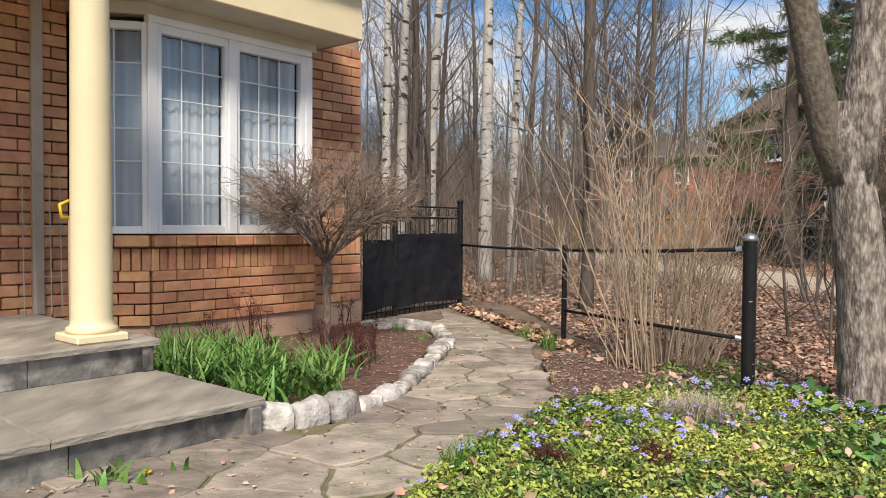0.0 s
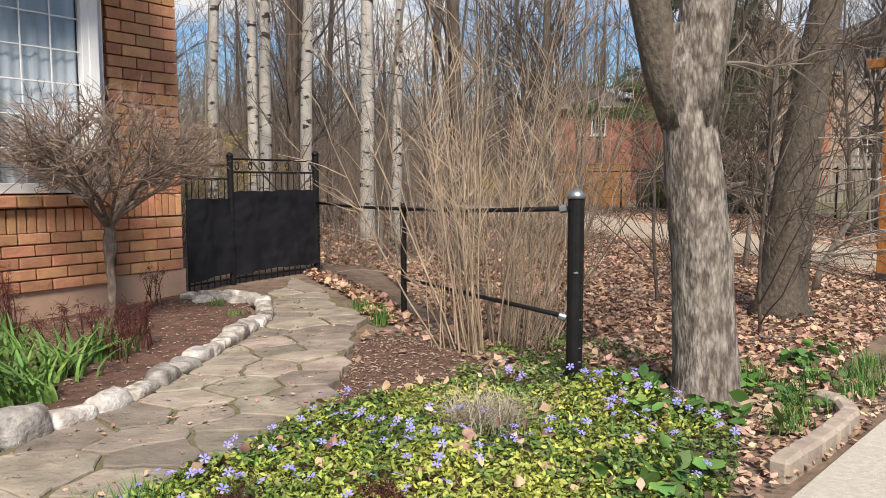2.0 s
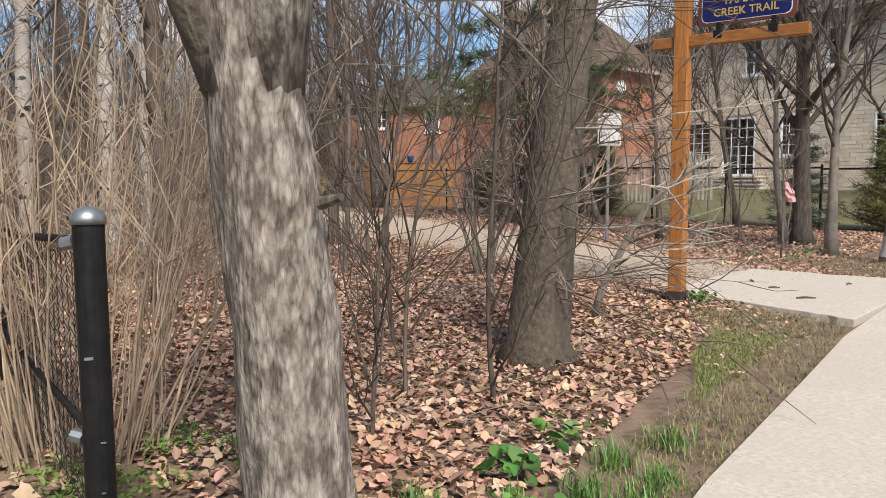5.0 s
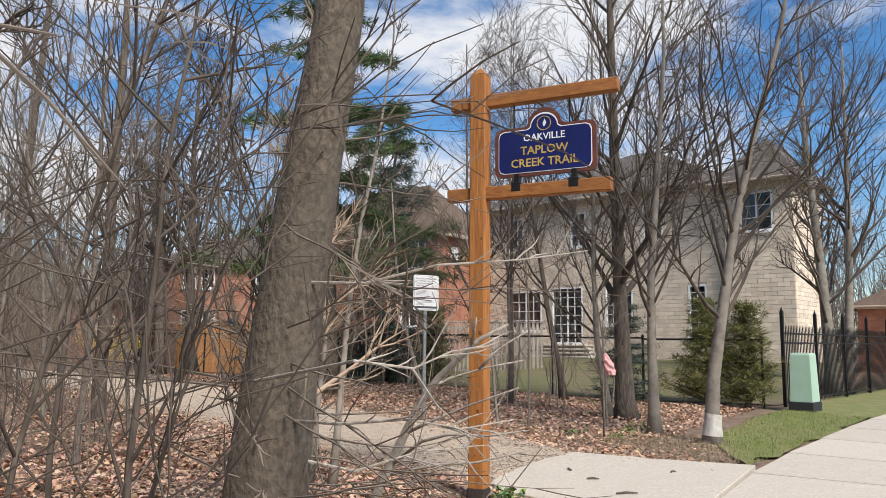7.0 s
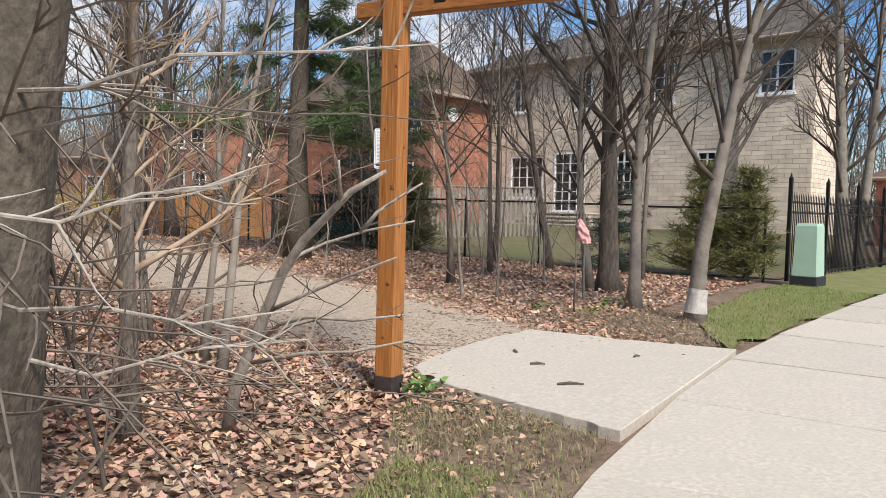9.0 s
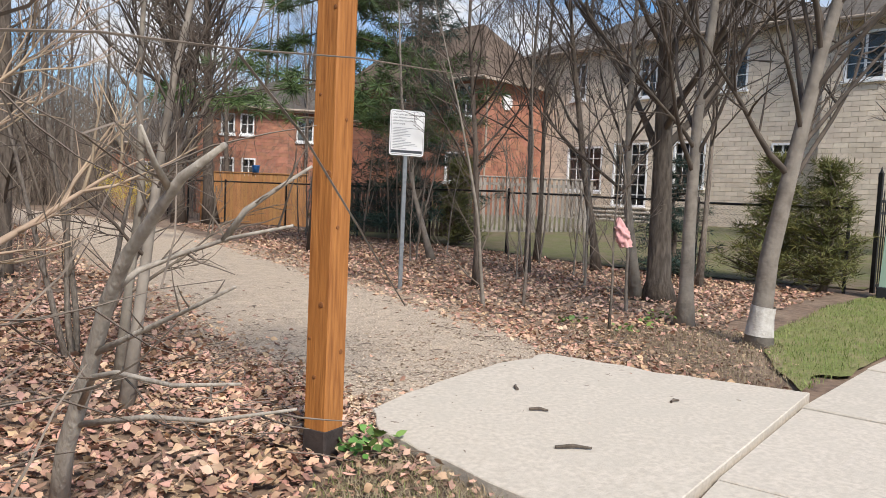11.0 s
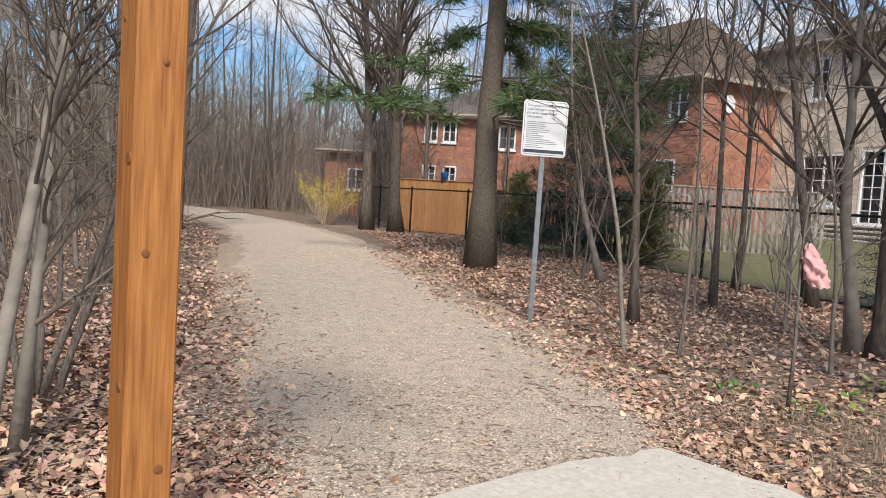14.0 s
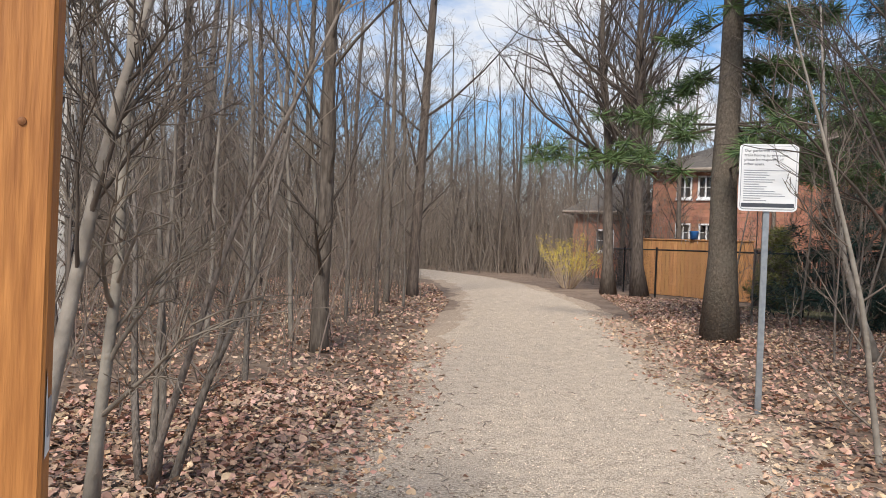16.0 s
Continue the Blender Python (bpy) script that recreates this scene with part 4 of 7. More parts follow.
def chain_link(a, b, z0, z1, pitch=.058, wire=.0021, sides=3):
    """Woven zigzag wires between two plan points."""
    mb = MB()
    a, b = Vector(a), Vector(b)
    L = (b - a).length
    d = (b - a) / L
    nrm = Vector((-d.y, d.x))
    rows = int((z1 - z0) / (pitch / 1.0))
    x = 0
    k = 0
    while x < L:
        pts = []
        for j in range(rows * 2 + 1):
            z = z0 + (z1 - z0) * j / (rows * 2)
            off = (pitch / 2 if j % 2 else -pitch / 2) * 1.08
            p = a + d * min(L, max(0, x + off)) + nrm * (.003 if (j + k) % 2 else -.003)
            pts.append((p.x, p.y, z))
        mb.tube(pts, [wire] * len(pts), sides, False)
        x += pitch
        k += 1
    return mb


def build_fence():
    A, Bm, C = (0.717, 11.355), (1.78, 8.05), (2.745, 5.39)
    solo_post = post("end_post", *C, 1.2, .052, "stout black-painted steel fence post with a scuffed pale cap", M["steel"])
    for z, w in ((.02, .03), (.06, .02), (.15, .015), (.24, .01), (.42, .012), (.72, .02)):
        part("paint_chip", MB().box((rnd(-.02, .03), -.0525, z), (w * 1.4, .003, w * .5), Matrix.Rotation(rnd(-.4, .4), 4, "Z")), M["steel"], solo_post)
    post("line_post", *Bm, 1.04, .03, "black steel line post of the garden fence")
    f = thing("chain_link_fence", "black-coated chain-link garden fence with a bent top rail", "fence", (*A, 0))
    o = Vector((*A, 0))
    for p, q, z0, z1 in ((A, Bm, .99, 1.02), (Bm, C, 1.02, 1.12)):
        part("top_rail", MB().tube([Vector((*p, z0)) - o, Vector(((p[0] + q[0]) / 2, (p[1] + q[1]) / 2, (z0 + z1) / 2 - .015)) - o, Vector((*q, z1)) - o], [.018] * 3, 8), M["iron"], f, smooth=True)
    part("mid_rail", MB().tube([Vector((*Bm, .34)) - o, Vector((*C, .42)) - o], [.016, .016], 8), M["iron"], f, smooth=True)
    for p, q, z1 in ((A, Bm, 1.0), (Bm, C, 1.06)):
        mb = chain_link(p, q, .03, z1)
        mb.v = [(x - o.x, y - o.y, z) for x, y, z in mb.v]
        part("wire_mesh", mb, M["chain"], f)
    part("tie_band", MB().tube([Vector((C[0] - .09, C[1] + .04, .43)) - o, Vector((C[0] - .05, C[1] + .02, .42)) - o], [.026, .026], 8), M["steel"], f)
    part("rail_end", MB().tube([Vector((C[0] - .09, C[1] + .05, 1.11)) - o, Vector((C[0] - .05, C[1] + .03, 1.12)) - o], [.026, .026], 8), M["steel"], f)
    # gate
    g0, g1, w = Vector((-.235, 10.21, 0)), Vector((.717, 11.355, 0)), Vector((-.63, 9.56, 0))
    post("gate_post", g0.x, g0.y, 1.60, .038, "slim black iron gate post with a ball finial")
    post("gate_post", g1.x, g1.y, 1.66, .045, "slim black iron gate post with a ball finial")

    def panel(name, a, b, ztop, label, scroll):
        t = thing(name, label, "gate", a)
        d = (b - a)
        L = d.length
        d.normalize()
        P = lambda x, z: d * x + Vector((0, 0, z))
        for z in (.09, ztop - .16, ztop):
            part("rail", MB().tube([P(.03, z), P(L - .03, z)], [.014, .014], 6), M["iron"], t)
        n = int(L / .1)
        for i in range(1, n):
            x = L * i / n
            part("bar", MB().tube([P(x, .02), P(x, ztop - .16)], [.007, .007], 6), M["iron"], t)
            if scroll and i % 2:
                ring = [P(x + .03 * math.cos(k * .785), ztop - .08 + .05 * math.sin(k * .785)) for k in range(9)]
                part("scroll", MB().tube(ring, [.008] * 9, 5), M["iron"], t)
        for x in (.03, L - .03):
            part("stile", MB().tube([P(x, .03), P(x, ztop)], [.016, .016], 6), M["iron"], t)
        c = MB()
        nx, nz = 40, 26
        nrm = Vector((d.y, -d.x, 0))
        for j in range(nz + 1):
            for i in range(nx + 1):
                x, z = L * (i / nx), .13 + (ztop - .52) * j / nz
                sag = noise.noise(Vector((x * 2.2, ztop, 1)))
                wob = .03 * noise.noise(Vector((x * 4, z * 3, ztop))) + .022 * abs(noise.noise(Vector((x * 5 + z * 4, z * 7 - x * 3, 5)))) + .03
                z += .05 * sag * (1 - j / nz) + .02 * noise.noise(Vector((x * 7, 3, ztop))) * (j / nz)
                c.v.append(tuple(P(x, z + .012 * noise.noise(Vector((x * 5, j, 2)))) + nrm * wob))
        for j in range(nz):
            for i in range(nx):
                k = j * (nx + 1) + i
                c.f.append((k, k + 1, k + nx + 2, k + nx + 1))
        part("screen_cloth", c, M["cloth"], t, "black woven privacy cloth tied to the bars", smooth=True)
        return t

    gate = panel("garden_gate", g0, g1, 1.56, "black iron garden gate with scrolls and a black privacy cloth", True)
    part("latch", MB().box((.9, 1.06, .95), (.05, .04, .1), bevel=.006), M["steel"], gate)
    panel("gate_side_panel", w, g0, 1.48, "black iron side panel covered with black privacy cloth", False)


build_fence()


# ---------------------------------------------------------------- trail sign and rule sign
def text_mesh(body, size, depth=.002, align="CENTER", bold=0.0):
    cu = bpy.data.curves.new("lettering", "FONT")
    cu.body, cu.size, cu.align_x, cu.align_y, cu.extrude, cu.offset = body, size, align, "CENTER", depth, bold
    cu.resolution_u = 2
    ob = bpy.data.objects.new("lettering", cu)
    scene.collection.objects.link(ob)
    me = bpy.data.meshes.new_from_object(ob.evaluated_get(bpy.context.evaluated_depsgraph_get()))
    bpy.data.objects.remove(ob)
    return me


def build_trail_sign():
    x, y = 7.78, 9.41
    ang = radians(-54)                                       # the arms' heading
    root = thing("trail_sign", "stained timber post with two arms and a hanging navy trail sign", "sign", (x, y, 0), rz=math.degrees(ang))
    w = .148
    part("post", MB().box((0, 0, 1.86), (w, w, 3.92), bevel=.008).add([(-.074, -.074, 3.82), (.074, -.074, 3.82), (.074, .074, 3.82), (-.074, .074, 3.82), (0, 0, 3.9)], [(0, 1, 4), (1, 2, 4), (2, 3, 4), (3, 0, 4)]), M["cedar"], root)
    part("post_boot", MB().box((0, 0, .06), (w + .008, w + .008, .18), bevel=.01), M["boot"], root, "dark tarred foot of the post")
    for z, l0, l1, nm in ((3.56, -.28, 1.27, "upper_arm"), (2.71, -.31, 1.2, "lower_arm")):
        part(nm, MB().box(((l0 + l1) / 2, 0, z), (l1 - l0, .094, .115), bevel=.008), M["cedar_bar"], root)
    for kx, ky, kz, r in ((.02, -.0755, .80, .017), (-.03, -.0755, 1.87, .008), (.04, -.0755, 1.47, .02), (-.01, -.0755, .42, .012), (.05, -.0755, 2.3, .012), (-.05, -.0755, .62, .009)):
        part("knot", lathe(MB(), [(r, 0), (r * .9, .004), (r * .3, .006)], (0, 0, 0), 10), M["knot"], root, m=pose(kx, ky + .002, kz, 90, 0, 0))
    for ky, kz, r in ((.03, .55, .014), (-.03, 1.2, .012), (.01, 1.75, .01)):
        part("knot", lathe(MB(), [(r, 0), (r * .9, .004), (r * .3, .006)], (0, 0, 0), 10), M["knot"], root, m=pose(.0735, ky, kz, 0, 90, 0))
    notice = part("notice", MB().add([(0, 0, 0), (.09, 0, 0), (.09, .004, .22), (.05, .012, .25), (0, .0, .2)], [(0, 1, 2, 3, 4)]), M["paper"], root, "torn paper notice stapled to the post", m=pose(-.03, -.082, .98, 0, 0, 0) @ pose(0, 0, 0, 0, 0, 0))
    notice.matrix_basis = pose(.05, .0765, .98, 0, 0, 180)
    part("notice_print", MB().box((.05, -.002, .09), (.05, .002, .09)), M["ink_light"], notice)
    # sign board
    def outline(w, h, r, top, cut):
        pts = [(-w / 2 + cut, -h / 2), (w / 2 - cut, -h / 2), (w / 2 - cut * .3, -h / 2 + cut * .3), (w / 2, -h / 2 + cut), (w / 2, h / 2 - cut), (w / 2 - cut * .3, h / 2 - cut * .3), (w / 2 - cut, h / 2), (r * 1.25, h / 2)]
        for k in range(11):
            a = math.pi * k / 10
            pts.append((r * math.cos(a), h / 2 + .02 + top * math.sin(a)))
        pts += [(-r * 1.25, h / 2), (-w / 2 + cut, h / 2), (-w / 2 + cut * .3, h / 2 - cut * .3), (-w / 2, h / 2 - cut), (-w / 2, -h / 2 + cut), (-w / 2 + cut * .3, -h / 2 + cut * .3)]
        return pts

    def plate(pts, y0, y1):
        mb = MB()
        n = len(pts)
        mb.add([(px, y0, pz) for px, pz in pts] + [(px, y1, pz) for px, pz in pts],
               [tuple(range(n)), tuple(range(n, 2 * n))[::-1]] + [(i, (i + 1) % n, n + (i + 1) % n, n + i) for i in range(n)])
        return mb

    board = part("sign_board", plate(outline(.92, .44, .15, .14, .05), -.022, .022), M["sign_maroon"], root, "maroon-edged sign board", m=pose(.615, 0, 3.06))
    for s in (-1, 1):
        part("white_line", plate(outline(.85, .39, .128, .12, .05), s * .0235 - .0015, s * .0235 + .0015), M["sign_white"], board)
        part("blue_face", plate(outline(.835, .375, .12, .112, .05), s * .026 - .0015, s * .026 + .0015), M["sign_blue"], board)
        turn = pose(0, s * .0285, 0, 90, 0, 0 if s < 0 else 180)
        for body, size, z, mt, nm in (("OAKVILLE", .085, .115, "sign_white", "lettering"), ("TAPLOW", .105, .0, "sign_gold", "lettering"), ("CREEK TRAIL", .105, -.11, "sign_gold", "lettering")):
            part(nm, text_mesh(body, size, .0012, bold=.001), M[mt], board, m=Matrix.Translation((0, 0, z)) @ turn)
        ring = [(.062 * math.cos(k * .3927), s * .0285, .235 + .062 * math.sin(k * .3927)) for k in range(17)]
        part("emblem_ring", MB().tube(ring, [.0035] * 17, 5), M["sign_gold"], board)
        part("emblem_leaf", MB().add([(0, s * .029, .2), (.025, s * .029, .235), (.008, s * .03, .275), (-.012, s * .029, .235)], [(0, 1, 2, 3)]), M["sign_white"], board)
    for xx in (.33, .84):
        part("hanger", MB().tube([(xx, 0, 3.5), (xx, 0, 3.28)], [.006, .006], 6), M["iron"], root)
    for xx in (.36, .88):
        part("bracket", MB().box((xx, 0, 2.745), (.09, .102, .085), bevel=.006).box((xx, 0, 2.82), (.05, .05, .1), bevel=.004), M["iron"], root)


build_trail_sign()


def build_rule_sign():
    x, y = 10.24, 15.38
    a = math.degrees(math.atan2(15.455 - 15.42, 10.5 - 9.995))
    r = thing("park_rules_sign", "white rounded park rules sign on a galvanised U-channel post", "sign", (x, y, gz(x, y)), rz=a)
    part("post", MB().box((0, .02, 1.05), (.045, .008, 2.3)).box((-.024, .032, 1.05), (.006, .03, 2.3)).box((.024, .032, 1.05), (.006, .03, 2.3)), M["steel"], r)
    w, h, c = .51, .615, .04

    def rounded(w, h, c):
        out = []
        for cx, cz, a0 in ((w / 2 - c, h / 2 - c, 0), (-w / 2 + c, h / 2 - c, 90), (-w / 2 + c, -h / 2 + c, 180), (w / 2 - c, -h / 2 + c, 270)):
            for k in range(5):
                t = radians(a0 + k * 22.5)
                out.append((cx + c * math.cos(t), cz + c * math.sin(t)))
        return out

    def plate(pts, y0, y1):
        n = len(pts)
        return MB().add([(px, y0, pz) for px, pz in pts] + [(px, y1, pz) for px, pz in pts], [tuple(range(n)), tuple(range(n, 2 * n))[::-1]] + [(i, (i + 1) % n, n + (i + 1) % n, n + i) for i in range(n)])

    b = part("panel", plate(rounded(w, h, c), -.004, .004), M["sign_white"], r, "white sign panel with grey rules", m=pose(0, 0, 2.14))
    part("border", plate(rounded(w - .03, h - .03, c * .8), -.0065, -.0045), M["ink_light"], b)
    part("face", plate(rounded(w - .042, h - .042, c * .7), -.009, -.007), M["sign_white"], b)
    part("footer", MB().box((0, -.0105, -.253), (.455, .002, .036)), M["ink"], b)
    for i, t in enumerate(("Our parks and recreational", "trails belong to everyone,", "please be respectful of", "other users.")):
        part("lettering", text_mesh(t, .037, .0005, "LEFT"), M["ink"], b, m=pose(-.215, -.0105, .245 - i * .041, 90, 0, 0))
    for i, l in enumerate((.4, .2, .22, .19, .27, .25, .13, .2, .18, .27, .33, .36, .15, .2)):
        part("text_bar", MB().box((-.212 + l / 2, -.0105, .065 - i * .0212), (l, .001, .0075)), M["ink_light"], b)


build_rule_sign()


# ---------------------------------------------------------------- houses beyond the trail
def far_house(name, a, b, depth, eave, ridge, brick, roof, label, openings, course=.11, mortar="mortar_far", bl=.34):
    """A two-storey brick house whose face runs from a to b in plan; openings are (along, sill, width, height, columns, rows)."""
    a, b = Vector((*a, 0)), Vector((*b, 0))
    L = (b - a).length
    ang = math.atan2(b.y - a.y, b.x - a.x)
    t = thing(name, label, "house", (a.x, a.y, 0), rz=math.degrees(ang))
    wall = MB()
    # wall pieces round the openings, in columns
    cuts = sorted({0.0, L, *[o[0] for o in openings], *[o[0] + o[2] for o in openings]})
    for x0, x1 in zip(cuts, cuts[1:]):
        z = 0.0
        for o in sorted((o for o in openings if o[0] <= x0 + 1e-6 and o[0] + o[2] >= x1 - 1e-6), key=lambda o: o[1]):
            if o[1] > z:
                part("wall_panel", MB().box(((x0 + x1) / 2, .12, (z + o[1]) / 2), (x1 - x0, .24, o[1] - z)), M[mortar], t)
            z = o[1] + o[3]
        part("wall_panel", MB().box(((x0 + x1) / 2, .12, (z + eave) / 2), (x1 - x0, .24, eave - z)), M[mortar], t)
    for x in (.12, L - .12):
        part("side_wall", MB().box((x, depth / 2 + .12, eave / 2), (.24, depth - .24, eave)), M[mortar], t)
    part("rear_wall", MB().box((L / 2, depth - .12, eave / 2), (L - .48, .24, eave)), M[mortar], t)
    # brick courses, slightly proud
    bw = MB()
    z = course / 2
    j = 0
    while z < eave:
        x = -bl / 2 * (j % 2)
        while x < L:
            x0, x1 = max(0, x), min(L, x + bl)
            x += bl
            runs = [(x0, x1)]
            for o in openings:
                if o[1] - .04 < z < o[1] + o[3] + .04:
                    runs = [r for u0, u1 in runs for r in ((u0, min(u1, o[0] - .012)), (max(u0, o[0] + o[2] + .012), u1)) if r[1] - r[0] > .04]
            for u0, u1 in runs:
                bw.box(((u0 + u1) / 2, -.004, z), (u1 - u0 - .012, .03, course - .012))
        for sx in (-.004, L + .004):
            yy = -bl / 2 * (j % 2)
            while yy < depth:
                y0, y1 = max(0, yy), min(depth, yy + bl)
                yy += bl
                if y1 - y0 > .08:
                    bw.box((sx, (y0 + y1) / 2, z), (.03, y1 - y0 - .012, course - .012))
        z += course
        j += 1
    tagged(part("brickwork", bw, brick, t), kind="stuff")
    e = .45
    rf = MB()
    p = [(-e, -e, eave), (L + e, -e, eave), (L + e, depth + e, eave), (-e, depth + e, eave)]
    k = min(L, depth) / 2
    if L >= depth:
        top = [(k, depth / 2, ridge), (L - k, depth / 2, ridge)]
        fs = [(0, 1, 5, 4), (1, 2, 5), (2, 3, 4, 5), (3, 0, 4), (3, 2, 1, 0)]
    else:
        top = [(L / 2, k, ridge), (L / 2, depth - k, ridge)]
        fs = [(0, 1, 4), (1, 2, 5, 4), (2, 3, 5), (3, 0, 4, 5), (3, 2, 1, 0)]
    rf.add(p + top, fs)
    part("roof", rf, roof, t)
    part("fascia", MB().box((L / 2, -e, eave - .08), (L + 2 * e, .04, .16)).box((-e, depth / 2, eave - .08), (.04, depth + 2 * e, .16)).box((L + e, depth / 2, eave - .08), (.04, depth + 2 * e, .16)), M["trim_tan"], t)
    part("gutter", MB().tube([(-e, -e - .05, eave - .05), (L + e, -e - .05, eave - .05)], [.06, .06], 8), M["trim_tan"], t)
    for x, sill, w, h, cols, rows in openings:
        fr = MB()
        j = .07
        win = part("window" if h < 1.9 else "patio_door", fr.box((x + j / 2, .02, sill + h / 2), (j, .1, h)).box((x + w - j / 2, .02, sill + h / 2), (j, .1, h)).box((x + w / 2, .02, sill + j / 2), (w - 2 * j, .1, j)).box((x + w / 2, .02, sill + h - j / 2), (w - 2 * j, .1, j)), M["white"], t)
        pn = part("pane", MB().add([(x + j, .05, sill + j), (x + w - j, .05, sill + j), (x + w - j, .05, sill + h - j), (x + j, .05, sill + h - j)], [(0, 1, 2, 3)]), M["glass"], win)
        pn.visible_shadow = False
        # added dark board instead of a room: indoor shade given as colour
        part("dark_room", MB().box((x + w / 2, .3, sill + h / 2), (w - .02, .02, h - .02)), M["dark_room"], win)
        g = MB()
        for i in range(1, cols):
            g.box((x + j + (w - 2 * j) * i / cols, .035, sill + h / 2), (.03 if i * 2 != cols else .07, .03, h - 2 * j))
        for i in range(1, rows):
            g.box((x + w / 2, .033, sill + j + (h - 2 * j) * i / rows), (w - 2 * j, .026, .028))
        if g.v:
            part("muntins", g, M["white"], win)
        part("sill", MB().box((x + w / 2, -.04, sill - .05), (w + .1, .14, .09), bevel=.01), M["white"], win)
    return t


def build_houses():
    def T(c, q):
        """A point of the tan house: c out along its front's normal, q along the front."""
        a = radians(20)
        return (math.cos(a) * c - math.sin(a) * q, math.sin(a) * c + math.cos(a) * q)

    far_house("tan_brick_house", T(33.8, 25.8), T(33.8, 13.0), 11.5, 7.75, 11.0, M["brick_tan"], M["roof"], "two-storey tan brick house with a dark hip roof and white windows",
              [(2.5, 5.75, .75, 1.5, 2, 3), (5.8, 5.65, .8, 1.55, 2, 3), (9.3, 5.65, .9, 1.5, 2, 3), (2.45, 1.95, 1.8, 1.85, 4, 4), (4.8, 1.4, 1.6, 2.5, 4, 6), (7.5, 2.2, 1.3, 1.7, 4, 4), (11.2, 1.75, .75, 2.0, 2, 8)], .16, bl=.46)
    far_house("tan_brick_house", T(33.5, 12.95), T(33.5, 10.5), 3.6, 7.5, 9.4, M["brick_tan"], M["roof"], "projecting two-storey tan brick wing with its own hip roof",
              [(.6, 5.6, 1.2, 1.5, 2, 3)], .16, bl=.46)
    c = Vector((19.6, 33.2))
    along = Vector((.40, -.9165))
    red = far_house("red_brick_house", tuple(c - along * 9), tuple(c), 4.4, 6.3, 9.1, M["brick_red"], M["roof_brown"], "two-storey red brick house with a brown hip roof",
                    [(7.5, 4.75, .95, 1.35, 2, 2), (6.95, 2.1, 1.1, 1.25, 2, 2), (3.5, 4.75, .9, 1.35, 2, 2)], .13, "mortar", .4)
    vent = MB()
    ring = [(.34 * math.cos(k * math.pi / 4 + .39), .34 * math.sin(k * math.pi / 4 + .39)) for k in range(8)]
    vent.add([(9.02, 1.35 + a, 5.45 + b) for a, b in ring] + [(9.09, 1.35 + a, 5.45 + b) for a, b in ring], [tuple(range(8, 16)), tuple(range(8))[::-1]] + [(k, (k + 1) % 8, 8 + (k + 1) % 8, 8 + k) for k in range(8)])
    part("gable_vent", vent, M["white"], red, "white octagonal vent in the side wall")
    part("downspout", MB().tube([(9.06, .12, .1), (9.06, .12, 6.2)], [.045, .045], 8), M["trim_tan"], red)
    far_house("distant_brick_house", (9.4, 43.3), (16.6, 41.4), 9, 5.3, 7.3, M["brick_red"], M["roof"], "distant red brick house behind the woods",
              [(1.05, 4.0, .65, 1.0, 2, 2), (1.95, 4.0, .65, 1.0, 2, 2), (1.05, 2.1, .65, .8, 2, 2), (2.05, 2.1, .65, .8, 2, 2), (4.6, 3.8, .8, 1.1, 2, 2)], .16, "mortar", .5)
    far_house("distant_brick_house", (5.6, 46.6), (9.6, 45.6), 7, 3.5, 5.2, M["brick_red"], M["roof"], "low distant red brick house past the trail's bend",
              [(1.2, 1.5, .9, 1.1, 2, 2)], .16, "mortar", .5)
    far_house("distant_brick_house", (40, 27), (44, 16), 8, 3.4, 6.0, M["brick_red"], M["roof_brown"], "distant red brick house down the street",
              [(2, 1, 1, 1.3, 2, 2), (6, 1, 1, 1.3, 2, 2)], .16, "mortar", .5)


build_houses()


# ---------------------------------------------------------------- trees that stand near the way
def leaning(points, x, y):
    return [(p[0] - x, p[1] - y, p[2]) for p in points]


